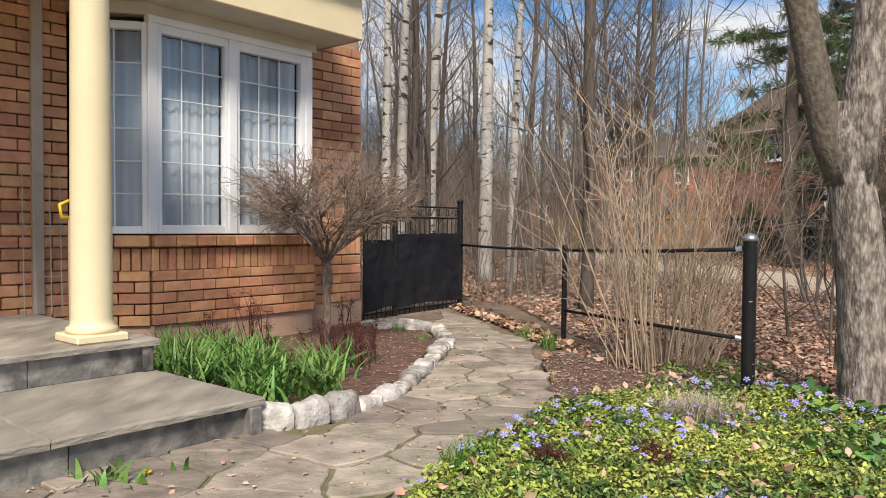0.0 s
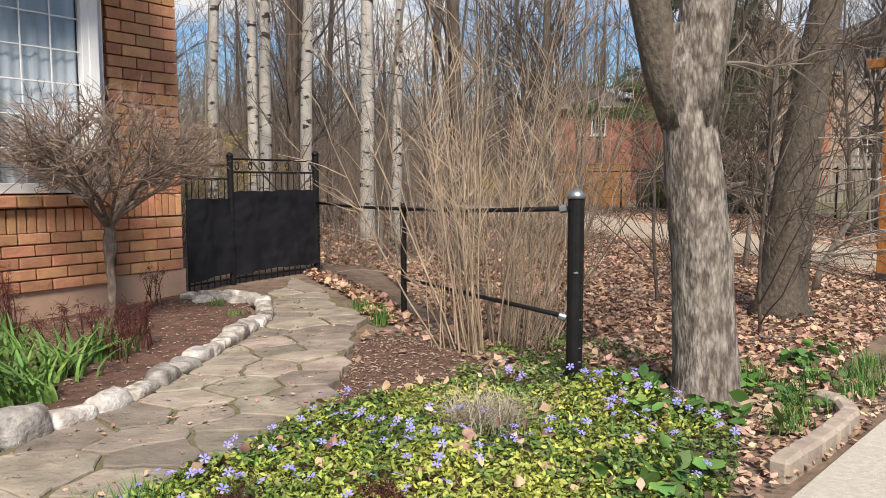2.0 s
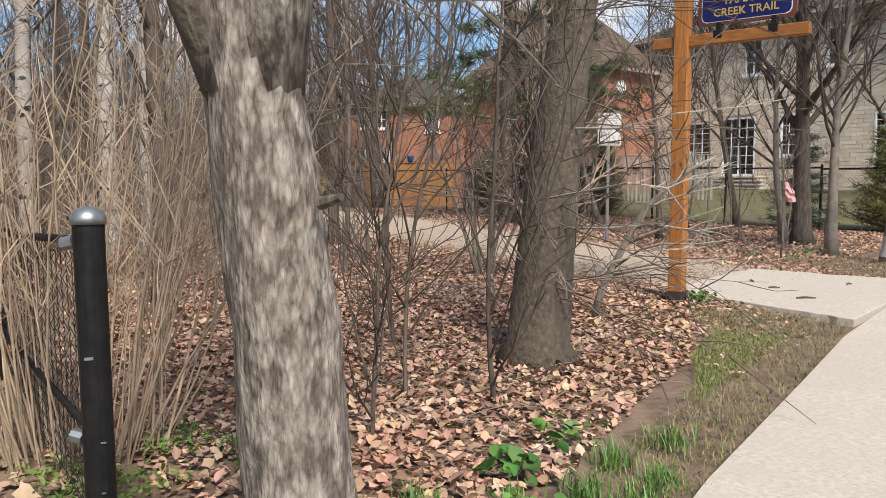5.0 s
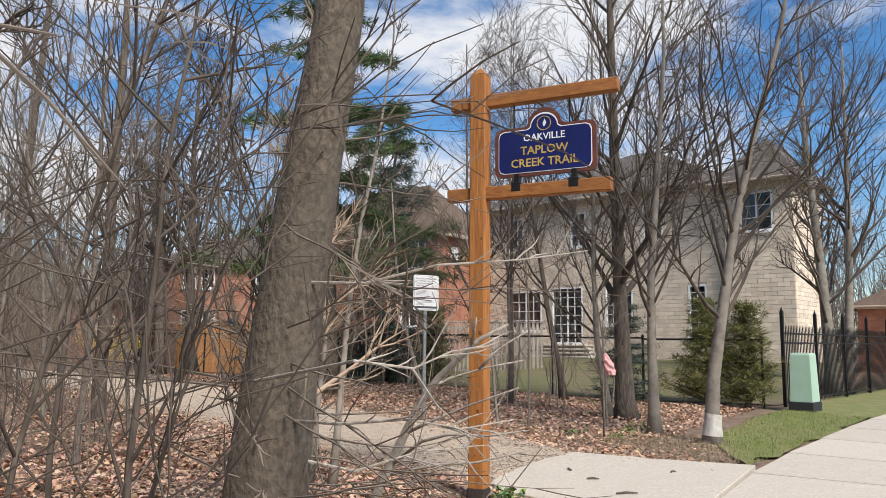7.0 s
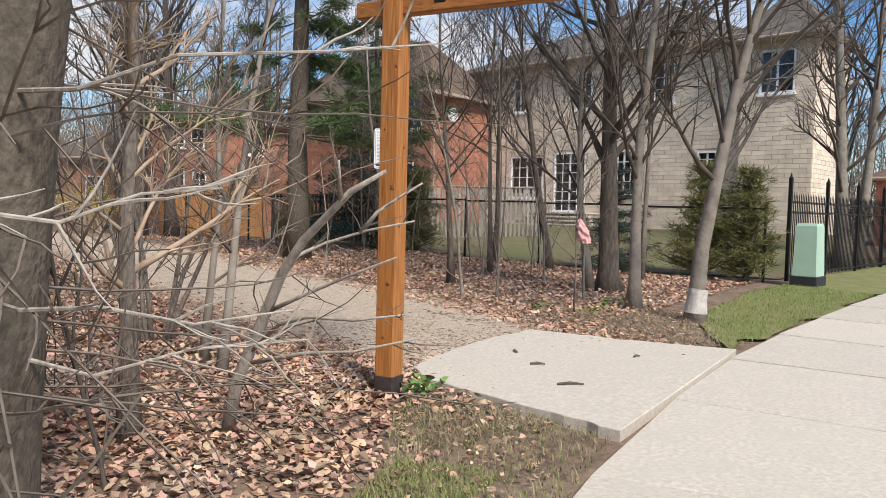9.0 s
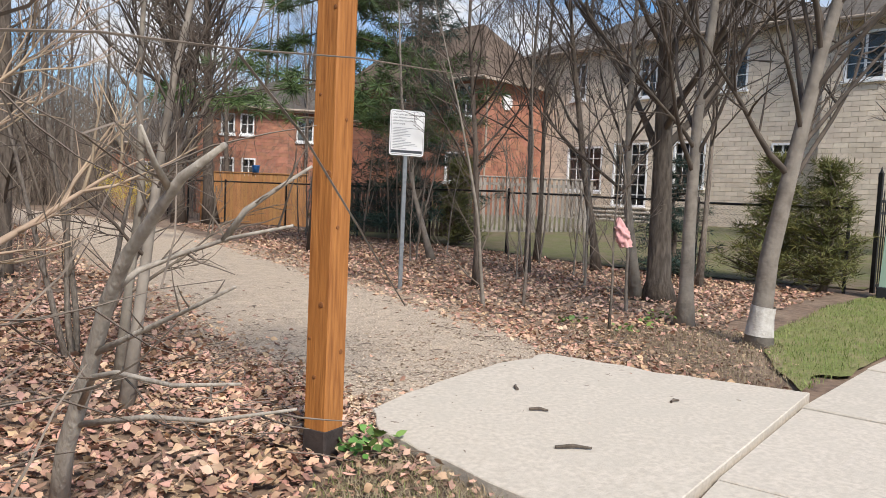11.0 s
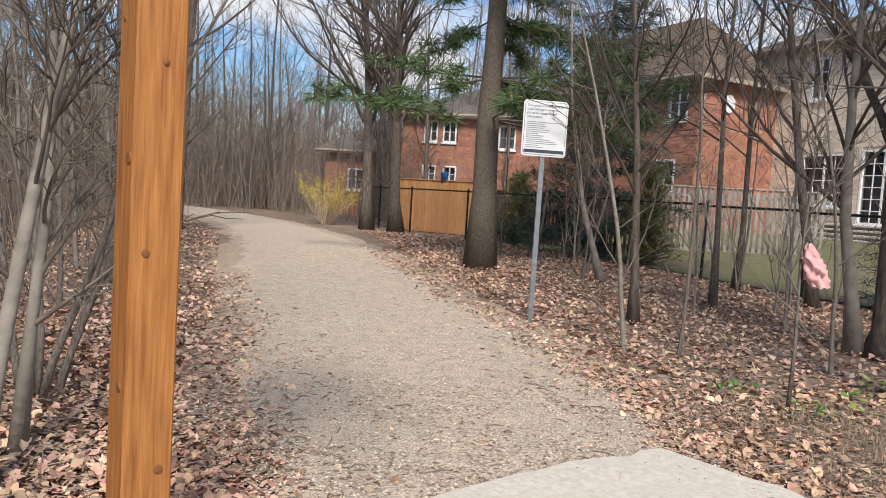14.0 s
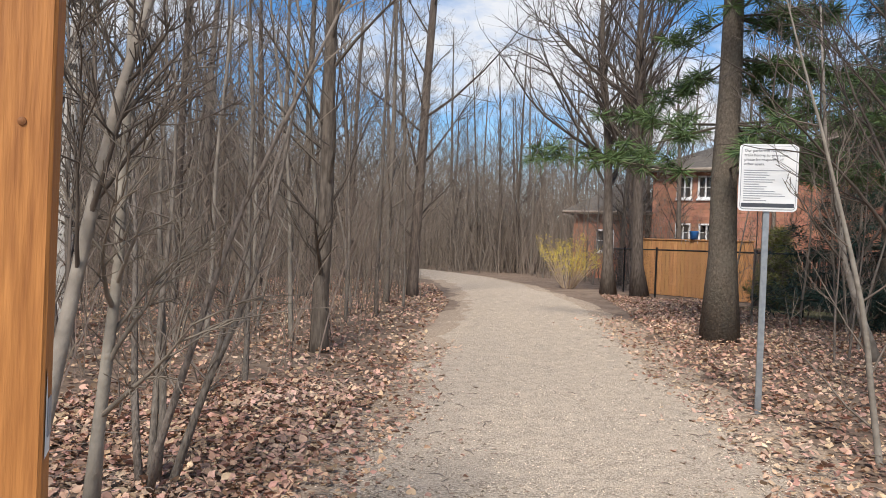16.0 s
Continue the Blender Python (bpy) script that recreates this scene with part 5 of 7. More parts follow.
def build_near_trees():
    # gnarled garden tree with flaking bark: trunk, fork and two leaders
    x, y = 3.41, 4.94
    t = thing("garden_tree", "gnarled bare garden tree with flaking pale bark, forked above", "tree", (x, y, -.02))
    P = [(0, 0, -.05), (.0, 0, .12), (-.02, .01, .45), (-.035, .02, .9), (-.085, .04, 1.3), (-.12, .06, 1.65), (-.14, .08, 1.95), (-.13, .09, 2.2)]
    R = [.235, .192, .174, .168, .16, .155, .157, .105]
    rough = MB()
    # refine along the trunk so that ridges of bark stand out
    pts, rad = [], []
    for i in range(len(P) - 1):
        for k in range(9):
            f = k / 9
            pts.append(Vector(P[i]).lerp(Vector(P[i + 1]), f))
            rad.append(R[i] + (R[i + 1] - R[i]) * f)
    pts.append(Vector(P[-1]))
    rad.append(R[-1])
    rough.tube(pts, rad, 44)
    out = []
    for i, v in enumerate(rough.v):
        c = pts[i // 44]
        d = Vector(v) - c
        w = noise.noise(Vector((d.x * 26, d.y * 26, v[2] * 4.0))) * .010 + noise.noise(Vector((d.x * 6, d.y * 6, v[2] * 1.5 + 4))) * .016
        q = c + d * (1 + w / max(d.length, .01))
        out.append(tuple(q))
    rough.v = out
    part("trunk", rough, M["bark_flaky"], t, smooth=True)
    rng = random.Random(5)
    br = MB()
    leaders = (([(-.1, .05, 1.5), (-.25, .11, 1.92), (-.35, .15, 2.4), (-.44, .2, 2.95), (-.75, .35, 4.1), (-1.0, .45, 5.5)], .118, M["bark_oak"]),
               ([(-.12, .06, 1.6), (-.06, .05, 2.1), (.0, .03, 2.6), (.03, .02, 3.0), (.1, .2, 4.2), (.2, .3, 5.6)], .152, M["bark_flaky"]))
    for path, r, bark in leaders:
        lp = [Vector(q) for q in path]
        part("leader", MB().tube(lp, [r * 1.05, r, r * .95, r * .88, r * .65, r * .3], 18), bark, t, smooth=True)
        for _ in range(11):
            s = rng.uniform(.3, 1)
            j = min(4, int(s * 5))
            p = lp[j].lerp(lp[j + 1], rng.random())
            L = rng.uniform(.8, 2.2)
            b = wander(p, side_dir(Vector((0, 0, 1)), rng.uniform(.7, 1.5), rng), L, 6, .22, rng, .02)
            br.tube(b, [.022 * (1 - .85 * q / 6) for q in range(7)], 5, False)
            for _ in range(6):
                q = b[rng.randint(1, 5)]
                s2 = wander(q, side_dir((b[-1] - b[0]).normalized(), rng.uniform(.4, 1.1), rng), L * rng.uniform(.2, .45), 4, .25, rng, 0)
                br.tube(s2, [.007, .006, .005, .004, .002], 4, False)
    part("crown", br, M["twig"], t)
    part("knot_stub", MB().tube([(.06, -.13, 1.28), (.11, -.2, 1.3)], [.022, .012], 8), M["bark_dark"], t)

    # big rough oak leaning over the path
    x, y = 5.4, 7.6
    path = [(0, 0, -.1), (0, 0, .15), (.03, -.01, .6), (.07, -.02, 1.1), (.12, -.03, 1.6), (.2, -.05, 2.3), (.31, -.08, 3.1), (.42, -.1, 4.2), (.5, -.1, 5.6), (.55, -.05, 7.2), (.6, 0, 9.0), (.6, 0, 11)]
    me = tree_meshes(31, 11, .25, trunk_path=path, limbs=24, sub=7, twigs=5, first=.7, reach=.36, limb_r=.24, flare=1.6, sides=20, up=.02)
    plant_tree("oak_tree", me, x, y, M["bark_oak"], M["twig_dark"], "large bare oak with furrowed grey bark leaning over the pavement")
    low = MB()
    rng = random.Random(77)
    for _ in range(46):
        a, z = rng.uniform(-3.3, 1.6), rng.uniform(.5, 2.8)
        p = Vector((.24 * math.cos(a), .24 * math.sin(a), z))
        L = rng.uniform(.7, 2.1)
        b = wander(p, (math.cos(a), math.sin(a), rng.uniform(-.35, .35)), L, 7, .13, rng, 0)
        low.tube(b, [.0065 * (1 - .8 * q / 7) for q in range(8)], 4, False)
        for _ in range(5):
            q = b[rng.randint(1, 6)]
            s2 = wander(q, side_dir((b[-1] - b[0]).normalized(), rng.uniform(.4, 1.0), rng), L * rng.uniform(.2, .4), 3, .25, rng, 0)
            low.tube(s2, [.0045, .004, .003, .002], 3, False)
    oak = bpy.data.objects["oak_tree"]
    part("low_crown", low, M["twig"], oak)

    # pale boughs of the oak reaching over the path at eye height
    bough = MB()
    rng = random.Random(12)
    for line in (((-.1, -.22, 1.2), (.0, -.75, 1.27), (.06, -1.13, 1.32), (.3, -1.17, 1.29), (.47, -1.18, 1.36), (.66, -1.16, 1.38)),
                 ((.1, -.2, 1.0), (.2, -.6, 1.02), (.4, -.9, 1.06), (.62, -1.0, 1.02), (.9, -1.0, 1.05)),
                 ((.15, -.15, 1.7), (.35, -.5, 1.68), (.6, -.8, 1.76), (1.0, -.9, 1.8), (1.4, -.92, 1.87)),
                 ((.15, -.1, .8), (.4, -.3, .75), (.7, -.4, .84), (1.1, -.45, .86))):
        pts = [Vector(q) for q in line]
        bough.tube(pts, [.0095 * (1 - .75 * k / (len(pts) - 1)) for k in range(len(pts))], 6, False)
        for _ in range(9):
            k = rng.randint(1, len(pts) - 2)
            q = pts[k].lerp(pts[k + 1], rng.random())
            tw = wander(q, side_dir((pts[k + 1] - pts[k]).normalized(), rng.uniform(.3, .9), rng), rng.uniform(.1, .4), 4, .2, rng, 0)
            bough.tube(tw, [.005, .0045, .0035, .0025, .0015], 4, False)
    part("bough", bough, M["bark_pale"], oak, "pale bare boughs at eye height")
    # pale crooked shrub leaning out beside the trail post
    cx, cy = 6.56, 8.95
    crook = thing("crooked_shrub", "pale crooked bare shrub leaning over fallen leaves beside the trail post", "shrub", (cx, cy, 0))
    stem = [(6.56, 8.96, -.06), (6.6, 8.86, .3), (6.69, 8.69, .65), (6.76, 8.52, .95), (6.83, 8.36, 1.14), (6.98, 8.06, 1.4), (7.09, 7.88, 1.5)]
    limbs_ = (((6.76, 8.5, .97), (6.86, 8.52, 1.06), (7.0, 8.52, 1.12), (7.16, 8.3, 1.2), (7.33, 8.06, 1.26)),
              ((7.14, 8.33, 1.19), (7.2, 8.25, 1.3), (7.3, 8.2, 1.38), (7.4, 8.12, 1.46)),
              ((6.72, 8.62, .74), (6.86, 8.46, .84), (7.01, 8.2, .96), (7.12, 7.8, 1.09)),
              ((6.66, 8.75, .5), (6.72, 8.4, .7), (6.8, 8.16, .77), (6.96, 7.92, .78), (7.13, 7.7, .83)),
              ((6.64, 8.8, .42), (6.9, 8.5, .52), (7.1, 8.3, .55), (7.35, 8.0, .66)),
              ((6.95, 8.12, 1.36), (6.9, 8.0, 1.44), (6.86, 7.9, 1.54)))
    rel = lambda line: [Vector((q[0] - cx, q[1] - cy, q[2])) for q in line]
    part("stem", MB().tube(rel(stem), [.044, .037, .033, .028, .024, .017, .009], 9), M["bark_pale"], crook, smooth=True)
    tw = MB()
    for line in limbs_:
        pts = rel(line)
        part("limb", MB().tube(pts, [.014 * (1 - .65 * k / (len(pts) - 1)) for k in range(len(pts))], 7), M["bark_pale"], crook, smooth=True)
        for _ in range(6):
            k = rng.randint(0, len(pts) - 2)
            q = pts[k].lerp(pts[k + 1], rng.random())
            tw.tube(wander(q, side_dir((pts[k + 1] - pts[k]).normalized(), rng.uniform(.4, .9), rng), rng.uniform(.08, .3), 3, .2, rng, .02), [.004, .0035, .0025, .0015], 4, False)
    tagged(part("twig_spray", tw, M["twig"], crook), kind="stuff")

    spec = [
        ("sapling", 6.8, 10.4, [(0, 0, -.05), (.06, .05, .5), (.12, .12, 1.05), (.18, .18, 1.55), (.25, .24, 2.05), (.36, .32, 2.6), (.55, .4, 3.4), (.75, .5, 4.6), (.8, .5, 6)], .038, M["bark_smooth"], M["twig_dark"], "slender smooth grey sapling leaning over the trail", 11, 9, .14),
        ("young_tree", 6.04, 9.0, [(0, 0, -.05), (.0, 0, .5), (-.02, 0, 1.2), (.02, .02, 2), (.0, 0, 3), (.05, 0, 4.4), (.05, .1, 7)], .055, M["bark_gray"], M["stem_tan"], "young bare tree with low pale twigs beside the trail post", 12, 14, .12),
        ("young_tree", 6.75, 10.9, [(0, 0, -.05), (.05, 0, .6), (.12, 0, 1.3), (.1, .05, 2.2), (.16, 0, 3.3), (.1, 0, 5)], .035, M["bark_smooth"], M["twig"], "young bare tree with low twigs beside the trail", 13, 10, .15),
        ("white_banded_tree", 12.65, 11.3, [(0, 0, -.05), (.01, 0, .3), (.03, -.03, .9), (.12, -.12, 1.7), (.26, -.26, 2.9), (.42, -.48, 4.1), (.7, -.85, 5.8), (1.0, -1.1, 8)], .115, M["bark_smooth"], M["twig_dark"], "leaning smooth-barked tree with a white-painted band at its foot", 14, 16, .3),
        ("dark_trail_tree", 13.72, 14.25, [(0, 0, -.05), (-.01, 0, .3), (-.03, .02, 1.2), (-.06, .05, 2.6), (-.1, .08, 5.2), (-.12, .1, 8), (-.1, 0, 12)], .2, M["bark_dark"], M["twig_dark"], "tall dark-barked tree at the edge of the yard", 15, 16, .3),
        ("gray_trail_tree", 12.64, 12.4, [(0, 0, -.05), (0, 0, .4), (-.01, .01, 1.2), (0, 0, 2.4), (.1, -.1, 4.1), (.2, -.2, 6), (.2, -.2, 9)], .095, M["bark_smooth"], M["twig_dark"], "straight pale grey tree beside the trail junction", 16, 15, .28),
        ("gray_trail_tree", 13.45, 14.4, [(0, 0, -.05), (-.1, 0, .6), (-.25, .0, 1.4), (-.3, .0, 2.6), (-.28, .0, 4.4), (-.25, 0, 8)], .08, M["bark_smooth"], M["twig_dark"], "slim grey tree leaning beside a darker trunk", 17, 12, .26),
        ("bent_tree", 15.1, 17.9, [(0, 0, -.05), (-.05, .05, .5), (-.28, .21, 2.0), (-.54, .4, 4.2), (-.64, .47, 5.2), (-.6, .5, 8)], .09, M["bark_dark"], M["twig_dark"], "thin dark tree bending towards the trail", 18, 14, .28),
        ("slim_trail_tree", 11.5, 15.6, [(0, 0, -.05), (-.02, 0, .5), (-.1, .04, 2.0), (-.27, .09, 3.8), (-.3, .1, 7)], .062, M["bark_dark"], M["twig_dark"], "slim straight tree standing in fallen leaves", 19, 13, .25),
        ("leaning_tree", 12.3, 19.5, [(0, 0, -.05), (-.16, .05, .5), (-.42, .1, 1.35), (-.72, .16, 3.1), (-.85, .2, 5)], .07, M["bark_smooth"], M["twig_dark"], "pale tree leaning across the spruce", 20, 8, .25),
        ("street_tree", 23.3, 16.8, [(0, 0, -.05), (-.05, .05, .6), (-.1, .12, 2.6), (-.24, .35, 6.8), (-.3, .4, 10)], .22, M["bark_smooth"], M["twig_dark"], "tall grey-barked tree by the iron fence", 21, 18, .28),
        ("street_tree", 23.6, 16.6, [(0, 0, -.05), (.0, -.0, .6), (.1, -.15, 4.0), (.12, -.2, 6.8), (.2, -.2, 10)], .15, M["bark_smooth"], M["twig_dark"], "second slimmer grey stem by the iron fence", 22, 16, .28),
        ("trail_maple", 8.1, 32.0, [(0, 0, -.05), (-.05, 0, 1), (-.17, 0, 4.4), (-.5, 0, 8), (-.6, 0, 12)], .2, M["bark_dark"], M["twig_dark"], "tall dark maple by the trail's bend", 23, 22, .3),
        ("trail_maple", 9.05, 31.2, [(0, 0, -.05), (-.1, 0, 1), (-.2, 0, 4.4), (-.3, 0, 8), (-.2, 0, 12)], .22, M["bark_dark"], M["twig_dark"], "tall dark maple by the trail's bend", 24, 22, .3),
        ("thin_maple", 14.6, 19.4, [(0, 0, -.05), (.05, 0, 1), (.02, 0, 3), (.1, 0, 6), (.1, 0, 9)], .06, M["bark_dark"], M["twig_dark"], "thin dark stem by the chain-link fence", 25, 14, .25),
        ("thin_maple", 15.6, 15.6, [(0, 0, -.05), (.05, 0, 1), (.1, 0, 3), (.05, 0, 6), (.1, 0, 9)], .055, M["bark_gray"], M["twig_dark"], "thin grey stem by the chain-link fence", 26, 14, .25),
        ("thin_maple", 13.2, 17.2, [(0, 0, -.05), (.0, .05, 1), (-.1, 0, 3), (.0, 0, 6), (.0, 0, 8)], .05, M["bark_gray"], M["twig_dark"], "thin grey stem by the chain-link fence", 27, 14, .25),
    ]
    for name, x, y, path, r, bark, twig, label, seed, limbs, reach in spec:
        me = tree_meshes(seed, path[-1][2], r, trunk_path=path, limbs=int(limbs * 2.0), sub=8, twigs=5, first=.2 if reach < .2 else .4, reach=reach * (1.0 if reach < .2 else 1.35), limb_r=.5, flare=1.45, sides=14, up=.05)
        ob = plant_tree(name, me, x, y, bark, twig, label)
        if name == "white_banded_tree":
            part("paint_band", MB().tube([(.003, 0, .12), (.012, -.008, .3), (.02, -.02, .42)], [.142, .121, .119], 18, False), M["paint_white"], ob, "worn white paint band", smooth=True)
    # dark saplings and brush between the garden tree and the oak
    rng = random.Random(31)
    for k, (x, y, hh, r) in enumerate(((4.75, 6.75, 4.2, .017), (4.25, 7.0, 4.2, .015), (3.9, 6.3, 3.0, .012), (4.5, 8.4, 5.0, .02), (5.9, 8.3, 3.0, .012))):
        me = tree_meshes(400 + k, hh, r, lean=(rng.uniform(-.1, .14), rng.uniform(-.05, .1)), limbs=20, sub=5, twigs=3, first=.1, reach=.34, bend=.1, up=.08, sides=7, limb_r=.45)
        plant_tree("woodland_sapling", me, x, y, M["bark_dark"], M["twig_dark"], "thin dark sapling with low twiggy branches", "dark saplings")
    # multi-stemmed dark shrub by the post
    s = thing("hazel_shrub", "multi-stemmed dark bare shrub rising from fallen leaves", "shrub", (6.48, 11.75, .04))
    rng = random.Random(9)
    for k in range(6):
        a = rng.uniform(0, 6.28)
        st = wander((.1 * math.cos(a), .1 * math.sin(a), -.05), (math.cos(a) * .28 + .12, math.sin(a) * .28, 1), rng.uniform(2.2, 3.6), 8, .1, rng, .03)
        part("stem", MB().tube(st, [.026 * (1 - .75 * q / 8) for q in range(9)], 7), M["bark_gray"], s, smooth=True)
        tw = MB()
        for _ in range(12):
            q = st[rng.randint(2, 8)]
            b = wander(q, side_dir(Vector((0, 0, 1)), rng.uniform(.5, 1.2), rng), rng.uniform(.3, .9), 4, .2, rng, .02)
            tw.tube(b, [.006, .005, .004, .003, .0015], 4, False)
        tagged(part("twig_spray", tw, M["twig"], s), kind="stuff")
    conifer("white_pine", 10.39, 20.9, 13.5, .25, 3.0, 41, M["needle"], M["bark_oak"], "tall white pine with a bare lower trunk and soft green boughs", .2, side=None, tuft=.3, whorls=15, per=5, blades=72)
    conifer("blue_spruce", 13.9, 25.0, 9, .14, 2.2, 42, M["spruce"], M["bark_dark"], "dense dark blue-green spruce behind the fence", .05, tuft=.26, whorls=22, per=9, droop=.2, blades=26)
    conifer("blue_spruce", 16.2, 17.0, 2.3, .06, .9, 43, M["spruce"], M["bark_dark"], "small dark spruce in the yard", .05, tuft=.16, whorls=10, per=7, droop=.1, blades=24)
    for x, y, h, sp, sd in ((17.3, 15.7, 2.3, .75, 51), (17.75, 15.0, 2.2, .7, 52), (14.4, 23.2, 2.2, .6, 53), (12.4, 28.2, 2.0, .7, 54)):
        conifer("cedar_shrub", x, y, h, .06, sp, sd, M["cedar_leaf"], M["bark_dark"], "loose upright cedar bush with olive-brown foliage", .03, tuft=.2, whorls=16, per=8, droop=-.35, blades=20)


build_near_trees()


# ---------------------------------------------------------------- the woods
def build_woods():
    kinds = []
    for k in range(7):
        kinds.append(tree_meshes(100 + k, 11 + k % 3 * 1.5, .085 + .02 * (k % 4), lean=(rnd(-.05, .05), rnd(-.05, .05)), limbs=32, sub=6, twigs=3, first=.16, reach=.2, bend=.035, up=.08, sides=7, limb_r=.34, rise=.9, lite=True))
    thin = [tree_meshes(200 + k, 5 + k * .8, .035, lean=(rnd(-.1, .1), rnd(-.1, .1)), limbs=14, sub=4, twigs=3, first=.15, reach=.24, bend=.06, up=.1, sides=6, limb_r=.45, lite=True) for k in range(4)]
    birch = M["birch"]
    rng = random.Random(2024)
    spots = []

    def free(x, y, gap):
        if inside((x, y), LEFT_WOODS) or inside((x, y), RIGHT_WOODS):
            return all((x - a) ** 2 + (y - b) ** 2 > gap * gap for a, b in spots)
        return False

    LEFT_WOODS = [(0.6, 12.6), (3.4, 9.6), (5.2, 12.5), (5.9, 15), (5.2, 19), (4.1, 25), (.8, 34), (-4.5, 42), (-12, 49), (-20, 64), (-34, 64), (-34, 14), (-7, 13.4)]
    RIGHT_WOODS = [(9.2, 34), (7.0, 38), (3, 44.5), (-5, 52), (-10, 62), (4, 62), (16, 55), (24, 44), (21, 40), (14, 40), (10.5, 39)]
    first, tfirst = {}, {}

    def put(store, key, meshes, x, y, bark, twig, name, label, sc):
        m = Matrix.LocRotScale((x, y, gz(x, y) - .04), Euler((0, 0, rng.uniform(0, 6.283))), None)
        if key not in store:
            store[key] = plant_tree(name, meshes, x, y, bark, twig, label, "bare trees of the woods", scale=sc)
            store[key].matrix_basis = m @ Matrix.Diagonal((sc, sc, sc, 1))
        else:
            ob = copy_thing(store[key], m)
            ob.scale = (sc,) * 3
        spots.append((x, y))

    # birches behind the gate
    bm = [tree_meshes(300 + k, 13, .135, limbs=13, sub=4, twigs=3, first=.4, reach=.18, bend=.02, up=.1, sides=12, limb_r=.3, lite=True) for k in range(2)]
    for i, (x, y, s) in enumerate(((1.42, 16, 1.15), (.2, 16, 1), (2.0, 16, .85), (-.7, 15.2, .85), (-.35, 14.2, .9), (-1.9, 17.5, 1), (-2.6, 14.6, .9))):
        put(first, "b%d" % (i % 2), bm[i % 2], x, y, birch, M["twig"], "birch_tree", "tall pale birch with dark lenticel marks", s)
    n = 0
    while n < 175:
        x, y = rng.uniform(-34, 24), rng.uniform(9, 64)
        if y > 30 and rng.random() < .35:
            continue
        if not free(x, y, .75):
            continue
        k = rng.randrange(7)
        bark, twig, lab = ((M["bark_gray"], M["twig"], "tall slender bare woodland tree with grey bark"), (M["bark_dark"], M["twig_dark"], "tall slender bare woodland tree with dark bark"))[0 if k in (1, 4) else 1]
        put(first, k, kinds[k], x, y, bark, twig, "woodland_tree", lab, rng.uniform(.75, 1.2))
        n += 1
    n = 0
    while n < 230:
        x, y = rng.uniform(-16, 9), rng.uniform(8.5, 44)
        if not (free(x, y, .4) or (2.6 < x < 6.2 and 9.2 < y < 12.5 and rng.random() < .3)):
            continue
        k = rng.randrange(4)
        put(tfirst, k, thin[k], x, y, M["bark_gray"] if k % 2 else M["bark_smooth"], M["twig"], "woodland_sapling", "thin bare understory sapling in fallen leaves", rng.uniform(.6, 1.15))
        n += 1
    n = 0
    while n < 26:
        x, y = rng.uniform(10.8, 16), rng.uniform(13, 30)
        if x < 10.9 + (13 - y) * -.0 and y < 14 or abs(x - (18.5 - (y - 14) * .5)) < .4 or x > 17.6 - (y - 14) * .42:
            continue
        k = rng.randrange(4)
        put(tfirst, k, thin[k], x, y, M["bark_gray"], M["twig"], "woodland_sapling", "thin bare understory sapling in fallen leaves", rng.uniform(.4, .8))
        n += 1
    # undergrowth: fine stems through the woods
    mb = MB()
    for _ in range(10500):
        while True:
            x, y = rng.uniform(-28, 20), rng.uniform(9, 62)
            if inside((x, y), LEFT_WOODS) or inside((x, y), RIGHT_WOODS):
                break
        h = rng.uniform(.5, 2.6) * (1 + max(0, y - 14) * .035)
        r = rng.uniform(.003, .008) * (1 + y * .018)
        p = wander((x, y, gz(x, y) - .03), (rng.uniform(-.35, .35), rng.uniform(-.35, .35), 1), h, 3, .16, rng, .02)
        mb.tube(p, [r, r * .8, r * .5, r * .2], 3, False)
        for _ in range(4):
            q = p[rng.randint(1, 3)]
            mb.tube(wander(q, side_dir(Vector((0, 0, 1)), rng.uniform(.5, 1.1), rng), h * rng.uniform(.2, .45), 1, .2, rng, .02), [r * .5, r * .15], 3, False)
    solo("undergrowth", mb, M["under"], "tangle of fine brown stems filling the woods", "undergrowth", kind="stuff")
    # the far wood edge, seen only as a haze of stems
    mb = MB()
    for _ in range(4300):
        a = rng.uniform(-70, 75)
        d = rng.uniform(60, 95)
        x, y = 4 + d * math.sin(radians(a)), 2 + d * math.cos(radians(a))
        h = rng.uniform(4, 13)
        r = rng.uniform(.02, .07)
        p = wander((x, y, 0), (rng.uniform(-.12, .12), rng.uniform(-.12, .12), 1), h, 4, .08, rng, .02)
        mb.tube(p, [r, r * .9, r * .7, r * .5, r * .2], 3, False)
        for _ in range(9):
            q = p[rng.randint(1, 4)]
            mb.tube(wander(q, side_dir(Vector((0, 0, 1)), rng.uniform(.3, 1.1), rng), h * rng.uniform(.14, .4), 1, .2, rng, .05), [r * .5, r * .12], 3, False)
    for _ in range(2600):
        a, d = rng.uniform(-42, 0), rng.uniform(42, 70)
        x, y = 4 + d * math.sin(radians(a)), 2 + d * math.cos(radians(a))
        h, r = rng.uniform(2.5, 7), rng.uniform(.012, .03)
        p = wander((x, y, 0), (rng.uniform(-.25, .25), rng.uniform(-.25, .25), 1), h, 4, .12, rng, .02)
        mb.tube(p, [r, r * .9, r * .7, r * .5, r * .2], 3, False)
        for _ in range(9):
            q = p[rng.randint(0, 4)]
            mb.tube(wander(q, side_dir(Vector((0, 0, 1)), rng.uniform(.3, 1.1), rng), h * rng.uniform(.2, .45), 1, .2, rng, .05), [r * .6, r * .15], 3, False)
    solo("distant_woods", mb, M["twig"], "far belt of bare woods beyond the houses", "woods", kind="stuff")


